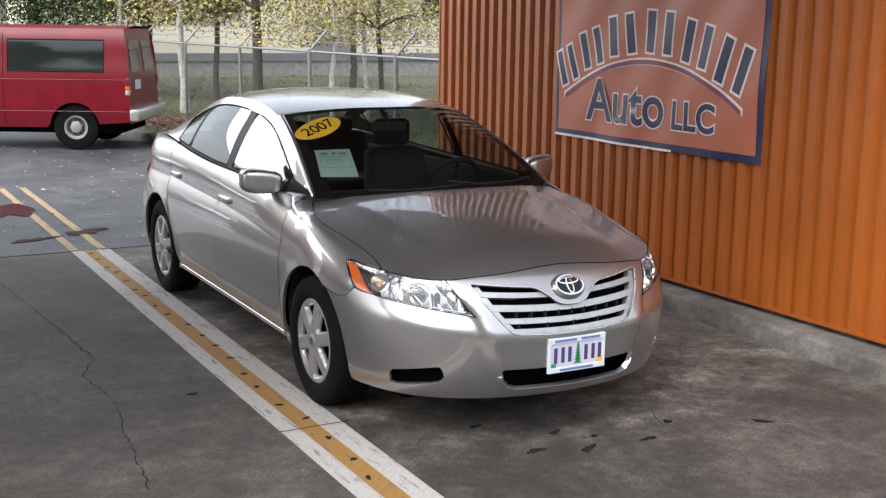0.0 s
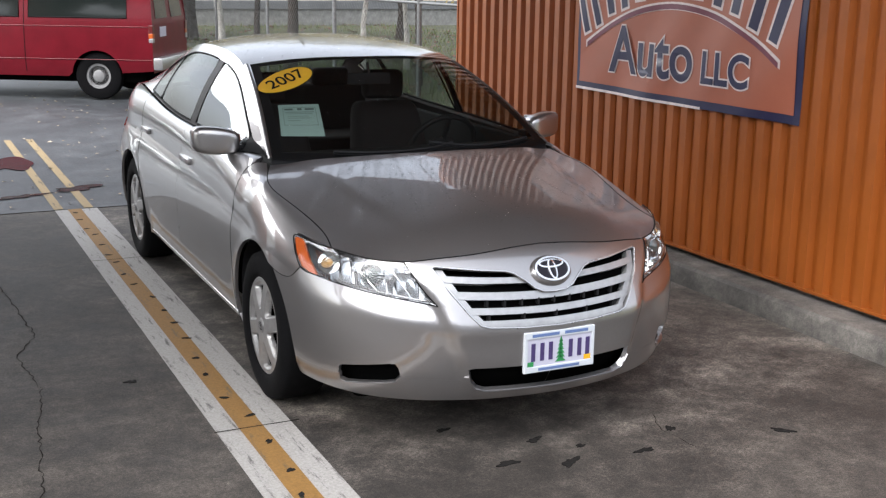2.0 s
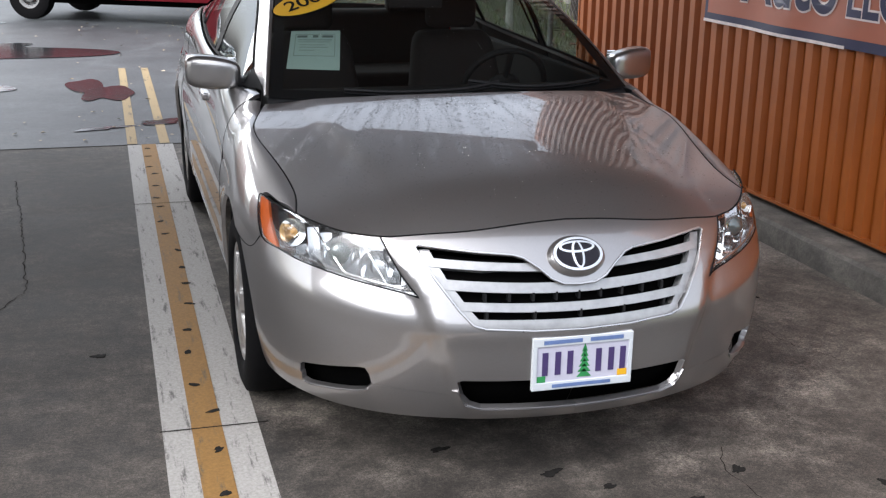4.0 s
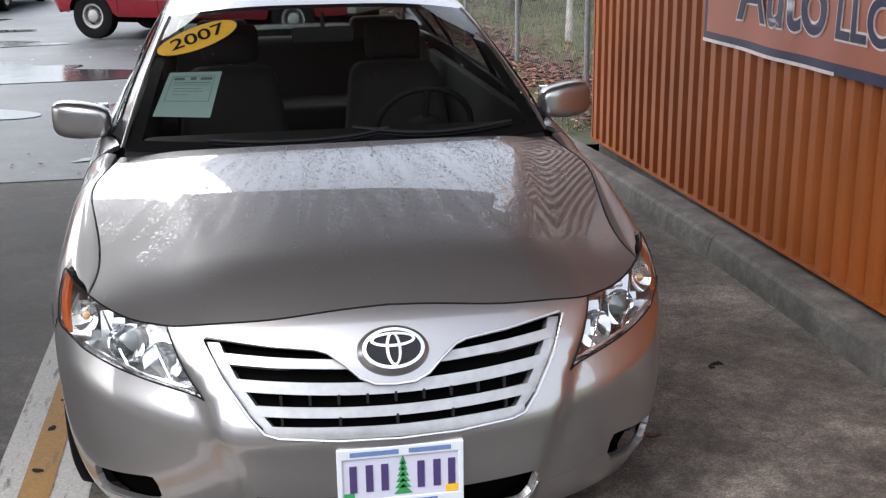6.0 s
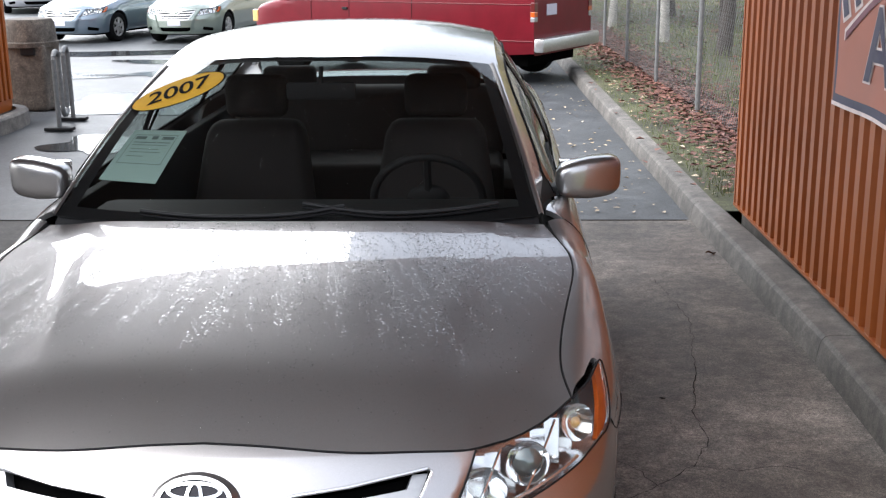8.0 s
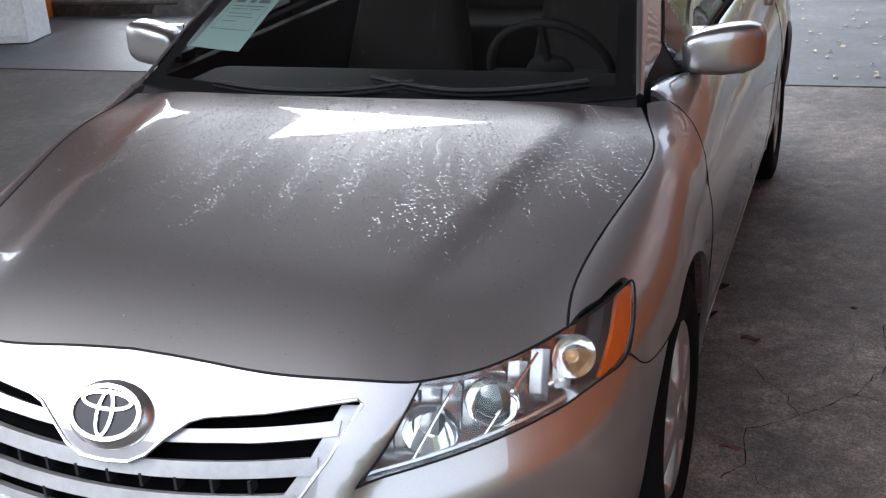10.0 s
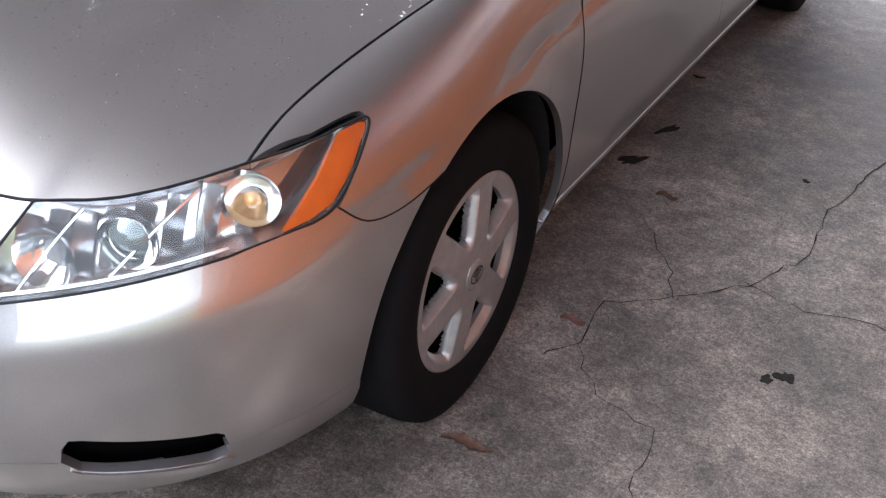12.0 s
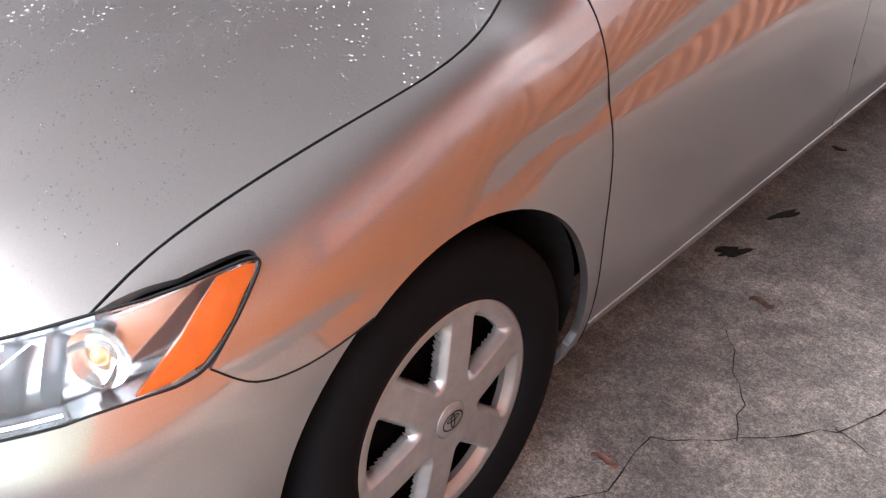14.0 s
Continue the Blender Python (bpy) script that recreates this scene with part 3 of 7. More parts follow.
def wheel_meshes(dull=False):
    """Tyre and the pressed wheel cover with six broad spokes, face towards +x."""
    prof = [(-0.105, 0.215), (-0.108, 0.25), (-0.107, 0.29), (-0.095, 0.318), (-0.07, 0.3255), (-0.025, 0.327), (0.025, 0.327), (0.07, 0.3255), (0.095, 0.318), (0.107, 0.29), (0.110, 0.262), (0.106, 0.235), (0.098, 0.214), (0.06, 0.205), (-0.06, 0.205), (-0.105, 0.215)]
    bm = lathe_bm(prof, 64, cap=False)
    tyre = bpy.data.meshes.new("tyre")
    bm.to_mesh(tyre)
    bm.free()
    tyre.shade_smooth()
    tyre.materials.append(M["tyre"])
    out = []

    def add(nm, bm, mat, lb="", sm=35):
        me = bpy.data.meshes.new(nm)
        bm.to_mesh(me)
        bm.free()
        me.shade_smooth()
        me.set_sharp_from_angle(angle=radians(sm))
        me.materials.append(mat)
        out.append((nm, me, lb))

    # black disc behind the slots, their depth shade given by its colour
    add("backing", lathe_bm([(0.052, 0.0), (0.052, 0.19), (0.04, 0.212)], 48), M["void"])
    add("cover_rim", lathe_bm([(0.0955, 0.200), (0.0965, 0.205), (0.0955, 0.211), (0.090, 0.217), (0.078, 0.219)], 72, cap=False), M["hubcap"])
    # the pressed cover: a lattice in radius and angle, sunk and cut away between six broad spokes
    bm = bmesh.new()
    nr, na, turn = 44, 6 * 64, radians(17)
    grid = {}

    def reach(r, j):
        """How far a place lies off the middle line of its spoke."""
        a = abs(((j % 64) + 32) % 64 - 32) / 32 * math.pi / 6
        return r * math.sin(a)

    def height(r, d):
        t = max(0.0, min(1.0, (d - 0.027) / 0.011)) * max(0.0, min(1.0, (r - 0.07) / 0.02)) * max(0.0, min(1.0, (0.196 - r) / 0.02))
        return 0.104 - 0.37 * max(0.0, r - 0.05) ** 2 - 0.018 * t * t * (3 - 2 * t)

    for i in range(nr + 1):
        r = 0.035 + (0.201 - 0.035) * i / nr
        for j in range(na):
            a = math.tau * j / na + turn
            grid[i, j] = bm.verts.new((height(r, reach(r, j)), r * math.cos(a), r * math.sin(a)))
    for i in range(nr):
        r = 0.035 + (0.201 - 0.035) * (i + 0.5) / nr
        for j in range(na):
            side_gap = reach(r, j + 0.5) - 0.036
            end_gap = min(r - 0.082, 0.180 - r)
            if side_gap > 0 and end_gap > 0 and (side_gap > 0.010 or end_gap > 0.010 or (0.010 - side_gap) ** 2 + (0.010 - end_gap) ** 2 < 0.0001):
                continue
            bm.faces.new((grid[i, j], grid[i, (j + 1) % na], grid[i + 1, (j + 1) % na], grid[i + 1, j]))
    bmesh.ops.delete(bm, geom=[v for v in bm.verts if not v.link_faces], context="VERTS")
    rim = [e for e in bm.edges if len(e.link_faces) == 1]
    ext = bmesh.ops.extrude_edge_only(bm, edges=rim)
    for v in ext["geom"]:
        if isinstance(v, bmesh.types.BMVert):
            v.co.x -= 0.012
    bmesh.ops.recalc_face_normals(bm, faces=bm.faces[:])
    add("wheel_cover", bm, M["hubcap"], "silver plastic cover with six broad spokes", 40)
    add("centre_cap", lathe_bm([(0.095, 0.036), (0.105, 0.034), (0.1075, 0.029), (0.1085, 0.0)], 32), M["hubcap"])
    bm = bmesh.new()
    for rx, ry, cy in ((0.026, 0.018, 0.0), (0.016, 0.006, 0.005), (0.006, 0.016, 0.0)):
        n = 20
        o = [bm.verts.new((0.1095, rx * math.cos(k * math.tau / n), cy + ry * math.sin(k * math.tau / n))) for k in range(n)]
        q = [bm.verts.new((0.1095, (rx - 0.003) * math.cos(k * math.tau / n), cy + (ry - 0.003) * math.sin(k * math.tau / n))) for k in range(n)]
        for k in range(n):
            bm.faces.new((o[k], o[(k + 1) % n], q[(k + 1) % n], q[k]))
    add("emblem", bm, M["dark"])
    return (tyre,), out


WHEEL = wheel_meshes()


def both(piece):
    return [piece, flip(piece)]


def seam(name, car, pts3, r=0.0022):
    tube(name, pts3, r, M["gap"], car, "", False, 5)


def build_sedan(name, label, paint, at, rz, detail=True, group=""):
    """A four-door sedan, nose towards -y of its own."""
    car = thing(name, label, "car", at, rz, group)
    ca, cb = (0.035, 0.012) if detail else (0.09, 0.04)
    cv, cq = (0.04, 0.06) if detail else (0.12, 0.15)
    gap = 0.003
    # bonnet
    n1, n2 = (61, 46) if detail else (25, 16)
    obj("bonnet", fit_mesh("bonnet", [sheet(hood, np.linspace(-0.997, 0.997, n1), np.linspace(0.003, 1, n2))]), M["wet_paint"] if detail else paint, car)
    # front bumper cover, the opening of the grille left free
    arch_f = FRONT_AXLE + 0.018
    R = 0.378
    low_edge = [(al_v(arch_f - R * 0.98, z), z) for z in (0.30, 0.275, 0.25, 0.234)]
    fender_join = [(0.545, 0.686), (0.60, 0.640), (0.68, 0.630), (0.791, 0.651)]
    seam_line = [(al_v(v, z), z) for v, z in smooth_line(fender_join, 4)]
    arch_line = [(al_v(v, z), z) for v, z in arch(arch_f, R, 120.5, 183, 14)]
    fog_up = on_front([(0.775, 0.2995), (0.776, 0.332), (0.770, 0.341), (0.63, 0.371), (0.612, 0.371), (0.600, 0.352), (0.592, 0.3188)])
    slot_up = on_front([(0.352, 0.3032), (0.366, 0.355), (0.352, 0.362), (0.15, 0.360), (0.0, 0.360)])
    hood_line = on_front([(u, float(edge_z(u)) - 0.0015) for u in np.linspace(0.0, 0.55, 22)])
    upper = hood_line + on_front(smooth_line(HEAD_IN, 4)[1:]) + on_front(smooth_line(HEAD_LOW, 4)[1:]) + [(al_v(0.50, 0.676), 0.676)] + seam_line + arch_line + fog_up + slot_up + on_front(GRILLE[::-1])
    fog_low = on_front([(0.594, 0.3183), (0.610, 0.296), (0.64, 0.288), (0.752, 0.268), (0.768, 0.274), (0.772, 0.2992)])
    lower = on_front([(0.0, 0.214), (0.0, 0.258), (0.29, 0.262), (0.325, 0.275), (0.352, 0.3027)]) + fog_low + [(al_v(arch_f - R, 0.3046), 0.3046)] + low_edge[1:] + [(al_v(0.60, 0.226), 0.226)] + on_front([(0.7, 0.217), (0.5, 0.214), (0.25, 0.214)])
    pieces = both(patch(upper, front, ca, cb, 1, 0, 0.018)) + both(patch(lower, front, ca, cb, 1, 0, 0.018))
    obj("front_bumper", fit_mesh("front_bumper", pieces), paint, car)
    # sheet behind the lower openings, recess shade painted in as flat black
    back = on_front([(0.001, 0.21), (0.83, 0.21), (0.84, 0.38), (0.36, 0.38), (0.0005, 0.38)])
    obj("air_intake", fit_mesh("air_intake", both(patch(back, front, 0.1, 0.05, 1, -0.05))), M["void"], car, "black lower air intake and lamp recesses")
    # raised lips below the intake and the lamp recesses
    lip = [(0.0005, 0.234), (0.29, 0.238), (0.343, 0.258), (0.374, 0.325), (0.362, 0.326), (0.336, 0.276), (0.29, 0.2605), (0.0005, 0.2565)]
    fog_lip = [(0.600, 0.302), (0.612, 0.283), (0.64, 0.272), (0.752, 0.251), (0.770, 0.258), (0.765, 0.271), (0.752, 0.2665), (0.64, 0.2865), (0.611, 0.2945)]
    obj("bumper_lip", fit_mesh("bumper_lip", both(patch(on_front(lip), front, ca, cb, 1, 0.006, 0.014))), paint, car)
    pc = patch(on_front(fog_lip), front, ca, cb, 1, 0.005, 0.012)
    for q in (pc, flip(pc)):
        obj("bumper_lip", fit_mesh("bumper_lip", [q]), paint, car)
    # front wing, doors, rear quarter
    wing = [(V_SEAM + 0.004, 1.985)] + [(v, 1.985) for v in np.linspace(V_SEAM + 0.06, 1.33, 14)] + side_line([(1.372, 0.97), (1.388, 0.9), (1.398, 0.7), (1.402, 0.45), (1.405, 0.215)], 5) + side_line([(1.30, 0.205), (1.335, 0.24)], 2) + [(v, q_of(v, z)) for v, z in arch(arch_f, R, -8, 120.5, 30)] + side_line(fender_join[::-1], 5) + side_line([(0.60, 0.737), (0.648, 0.780), (0.660, 0.792), (0.645, 0.799), (0.56, 0.790)], 3)
    door1 = side_line([(1.402, 0.25), (1.4, 0.45), (1.396, 0.7), (1.386, 0.9), (1.372, 0.975)], 5)[::-1]
    door1 = [(v + gap, q) for v, q in door1] + [(1.41, 0.09)] + [(2.46, 0.09), (2.478, q_of(2.478, 0.35)), (2.482, 1.0), (2.49, 1.99)] + [(v, 1.99) for v in np.linspace(2.4, 1.40, 10)]
    door2 = [(2.49 + gap, 1.99), (2.482 + gap, 1.0), (2.478 + gap, q_of(2.478, 0.35)), (2.465, 0.09), (3.24, 0.09), (3.32, 0.12)] + side_line([(3.352, 0.34), (3.39, 0.48), (3.47, 0.62), (3.53, 0.75), (3.57, 0.9), (3.60, 1.04)], 5) + [(v, 1.99) for v in np.linspace(3.58, 2.55, 10)]
    quarter = [(3.60 + gap, 1.99)] + [(v, 1.99) for v in np.linspace(3.68, 4.46, 10)] + [(4.46, 0.05), (REAR_AXLE + 0.365, 0.05)] + [(v, q_of(v, z)) for v, z in arch(REAR_AXLE, R, -8, 160, 30)] + side_line([(3.395, 0.48), (3.475, 0.62), (3.535, 0.75), (3.575, 0.9), (3.603, 1.04)], 5)
    sill = [(1.405, 0.085), (2.4, 0.085), (3.24, 0.085), (3.33, 0.115), (3.36, 0.045), (1.34, 0.045), (1.34, 0.07)]
    for nm, poly in (("front_wing", wing), ("front_door", door1), ("rear_door", door2), ("rear_quarter", quarter), ("sill", sill)):
        pc = patch(poly, side, cv, cq, 1, 0, 0.016)
        for k, q in enumerate((pc, flip(pc))):
            d = obj(nm, fit_mesh(nm, [q]), paint, car)
            if "door" in nm and nm != "sill":
                sg = 1 if k == 0 else -1
                hv = 2.36 if nm == "front_door" else 3.42
                door_handle(d, hv, sg, paint)
        if nm == "front_door":
            line = side(np.linspace(1.41, 3.3, 30), np.full(30, 0.092)) - np.array([0.001, 0, 0])
            for sg in (1, -1):
                tube("sill_strip", [tuple(p * np.array([sg, 1, 1])) for p in line], 0.0035, paint, car, "", False, 6)
    # dark body below and behind the panels; the floor pan carries its shade as colour
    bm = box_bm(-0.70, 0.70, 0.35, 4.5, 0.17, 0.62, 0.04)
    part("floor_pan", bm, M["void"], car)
    for cvx in (arch_f, REAR_AXLE):
        for sg in (-1, 1):
            bm = bmesh.new()
            o, i = [], []
            for a in np.linspace(-10, 190, 24):
                c, s = math.cos(math.radians(a)), math.sin(math.radians(a))
                o.append(bm.verts.new((sg * 0.885, cvx + 0.386 * c, 0.325 + 0.386 * s)))
                i.append(bm.verts.new((sg * 0.60, cvx + 0.386 * c, 0.325 + 0.386 * s)))
            for k in range(23):
                bm.faces.new((o[k], o[k + 1], i[k + 1], i[k]))
            bm.faces.new(i)
            for v in o:
                v.co.x = sg * (float(side(np.array([v.co.y]), np.array([q_of(v.co.y, max(v.co.z, 0.2))]))[0, 0]) - 0.035)
            part("wheel_liner", bm, M["dark"], car)
    # tail
    tail = [(0.0, 0.2), (1.30, 0.2), (1.30, 1.02), (0.0, 1.06)]
    obj("rear_bumper", fit_mesh("rear_bumper", both(patch(tail, rear, 0.08, 0.06, -1))), paint, car)
    lamp = [(0.60, 0.78), (1.36, 0.80), (1.36, 0.98), (1.0, 1.0), (0.62, 0.97)]
    tl = patch(lamp, rear, 0.08, 0.05, -1, 0.006, 0.01)
    for q in (tl, flip(tl)):
        obj("tail_lamp", fit_mesh("tail_lamp", [q]), M["red_lens"], car, "red tail lamp lens")
    obj("boot_lid", fit_mesh("boot_lid", [sheet(boot, np.linspace(-1.05, 1.05, 21), np.linspace(0, 1.02, 12))]), paint, car)
    # cabin
    obj("roof", fit_mesh("roof", [sheet(roof, np.linspace(-1, 1, 41 if detail else 15), np.linspace(0, 1, 33 if detail else 10))]), paint, car)
    obj("windscreen", fit_mesh("windscreen", [sheet(windscreen, np.linspace(-1, 1, 31), np.linspace(0, 1, 21))]), M["screen_glass"], car).visible_shadow = False
    obj("rear_window", fit_mesh("rear_window", [sheet(rear_screen, np.linspace(-1, 1, 17), np.linspace(0, 1, 11), -1)]), M["glass"], car).visible_shadow = False

    def pillar(v, r):
        w = windscreen(np.ones_like(v), v)
        x = 1.34 + (2.17 - 1.34) * v
        t = np.stack([rail_u(x), x, np.maximum(rail_z(x), 0.992)], -1)
        p = w * (1 - r)[:, None] + t * r[:, None]
        return p + np.stack([0 * v, 0 * v, 0.008 * np.sin(np.pi * r)], -1)

    pc = sheet(pillar, np.linspace(0, 1, 25), np.linspace(0, 1, 6))
    # body-coloured frame round the side windows
    vs = np.linspace(1.36, 4.18, 60)
    rail = [(v, r_in(v, 0.02, 0.05)[1]) for v in vs] + [(v, 1.0) for v in vs[::-1]]
    fr = patch(rail, greenhouse, 0.07, 0.08, 1)
    post = [(3.66, 0.0), (4.18, 0.0), (4.18, 0.98), (3.95, 0.93), (3.75, 0.72)]
    cp = patch(post, greenhouse, 0.07, 0.1, 1)

    def quarter_post(r, s):
        x = 3.44 + (4.18 - 3.44) * r
        t = np.stack([rail_u(x), x, rail_z(x)], -1)
        w = rear_screen(np.ones_like(r), 1 - r)
        return w * (1 - s)[:, None] + t * s[:, None]

    qp = sheet(quarter_post, np.linspace(0, 1, 15), np.linspace(0, 1, 4), -1)
    for fl in (lambda p: p, flip):
        obj("front_pillar", fit_mesh("front_pillar", [fl(pc)]), paint, car)
        obj("window_frame", fit_mesh("window_frame", [fl(fr), fl(cp), fl(qp)]), paint, car)

    def pane(v0, v1):
        xs = np.linspace(v0, v1, 14)
        return [(v, r_in(v, 0.012, 0.05)[0]) for v in xs] + [(v, r_in(v, 0.012, 0.05)[1]) for v in xs[::-1]]

    belt = [(v, 0.0) for v in vs[:48]] + [(v, r_in(v, 0.014, 0.05)[0]) for v in vs[:48][::-1]]
    black = [("side_window", pane(1.60, 2.44), M["glass"]), ("side_window", pane(2.54, 3.36), M["glass"]), ("quarter_window", pane(3.39, 3.70), M["glass"]), ("door_pillar", pane(2.44, 2.54), M["dark"]), ("door_pillar", pane(3.36, 3.39), M["dark"]), ("mirror_sail", pane(1.44, 1.60), M["dark"]), ("belt_strip", belt, M["dark"])]
    for nm, poly, mt in black:
        pc = patch(poly, greenhouse, 0.08, 0.12, 1, -0.002 if mt is M["glass"] else 0.001)
        for q in (pc, flip(pc)):
            o = obj(nm, fit_mesh(nm, [q]), mt, car)
            if mt is M["glass"]:
                o.visible_shadow = False
                if detail:
                    rim = greenhouse(np.array([p[0] for p in poly]), np.array([p[1] for p in poly]))
                    sg = 1 if q is pc else -1
                    tube("window_seal", [tuple(p * np.array([sg, 1, 1])) for p in rim], 0.0055, M["gap"], o, "", True, 5)
    # dark gaps between the panels
    if detail:
        rs, sn = np.linspace(0.0, 1.0, 24), np.linspace(-1, 1, 41)
        seam("panel_gap", car, [tuple(p) for p in hood(sn, np.full(41, 0.0005))], 0.0024)
        lines = [side(np.array([q[0] for q in l]), np.array([q[1] for q in l])) for l in (side_line(fender_join, 5), side_line([(1.402, 0.22), (1.4, 0.45), (1.396, 0.7), (1.386, 0.9), (1.372, 0.97)], 5), [(2.478, 0.1), (2.479, 0.4), (2.4835, 1.0), (2.4915, 1.98)], side_line([(3.352, 0.34), (3.392, 0.48), (3.472, 0.62), (3.532, 0.75), (3.572, 0.9), (3.60, 1.03)], 5))]
        lines.append(hood(np.full(24, 0.999), rs))
        for ln in lines:
            for sg in (1, -1):
                seam("panel_gap", car, [tuple(p * np.array([sg, 1, 1])) for p in ln], 0.0017)
    front_face(car, paint, detail)
    mirrors(car, paint)
    for x, y, sg in ((0.79, FRONT_AXLE + 0.012, 1), (-0.79, FRONT_AXLE + 0.012, -1), (0.785, REAR_AXLE, 1), (-0.785, REAR_AXLE, -1)):
        wheel_parts(car, x, y, sg, *WHEEL)
    interior(car)
    return car


def door_handle(door, v, sg, paint):
    z = 0.845 + 0.02 * (v - 2.3)
    u = float(side(np.array([v]), np.array([q_of(v, z)]))[0, 0])
    bm = box_bm(-0.012, 0.016, -0.10, 0.10, -0.017, 0.017, 0.010, 3)
    for w in bm.verts:
        w.co.x = w.co.x + 0.018 * (1 - (w.co.y / 0.1) ** 2)
        w.co = Vector((sg * (u + w.co.x), v + w.co.y, z + w.co.z))
    bmesh.ops.recalc_face_normals(bm, faces=bm.faces[:])
    part("door_handle", bm, paint, door, "", 50)


def mirrors(car, paint):
    """Door mirrors: a flat-faced housing with rounded corners on a black foot."""
    for sg in (-1, 1):
        bm = bmesh.new()
        rows = []
        for y, k in ((-0.060, 0.0), (-0.059, 0.45), (-0.056, 0.72), (-0.050, 0.88), (-0.040, 0.96), (-0.022, 1.0), (0.010, 1.0), (0.030, 0.98), (0.038, 0.94)):
            row = []
            for n in range(40):
                a = math.tau * n / 40
                c, d = math.cos(a), math.sin(a)
                x, z = math.copysign(abs(c) ** 0.5, c) * k, math.copysign(abs(d) ** 0.5, d) * k
                zz = z * (0.066 - 0.012 * max(0.0, -x)) + 0.006 * x
                row.append(bm.verts.new((sg * (0.893 + 0.106 * x), 1.675 + y + 0.030 * x + 0.012 * x * x, 1.040 + zz)))
            rows.append(row)
        for a, b in zip(rows, rows[1:]):
            for n in range(40):
                bm.faces.new((a[n], a[(n + 1) % 40], b[(n + 1) % 40], b[n]))
        bm.faces.new(rows[-1])
        bmesh.ops.remove_doubles(bm, verts=bm.verts[:], dist=1e-5)
        bmesh.ops.recalc_face_normals(bm, faces=bm.faces[:])
        m = part("door_mirror", bm, paint, car, "", 60)
        bm = box_bm(0.76, 0.84, 1.62, 1.70, 0.985, 1.02, 0.01)
        for w in bm.verts:
            w.co.x *= sg
        bmesh.ops.recalc_face_normals(bm, faces=bm.faces[:])
        part("mirror_foot", bm, M["dark"], m, "", 50)
        bm = box_bm(0.80, 0.985, 1.706, 1.718, 0.988, 1.092, 0.004)
        for w in bm.verts:
            w.co.x *= sg
        bmesh.ops.recalc_face_normals(bm, faces=bm.faces[:])
        part("mirror_glass", bm, M["reflector"], m)


def ring_bm(fn_out, fn_in, n, depth):
    bm = bmesh.new()
    o = [bm.verts.new(fn_out(k / n)) for k in range(n)]
    i = [bm.verts.new(fn_in(k / n)) for k in range(n)]
    ob = [bm.verts.new(v.co + Vector(depth)) for v in o]
    ib = [bm.verts.new(v.co + Vector(depth)) for v in i]
    for k in range(n):
        j = (k + 1) % n
        bm.faces.new((o[k], o[j], i[j], i[k]))
        bm.faces.new((ob[k], ob[j], o[j], o[k]))
        bm.faces.new((i[k], i[j], ib[j], ib[k]))
    bmesh.ops.recalc_face_normals(bm, faces=bm.faces[:])
    return bm


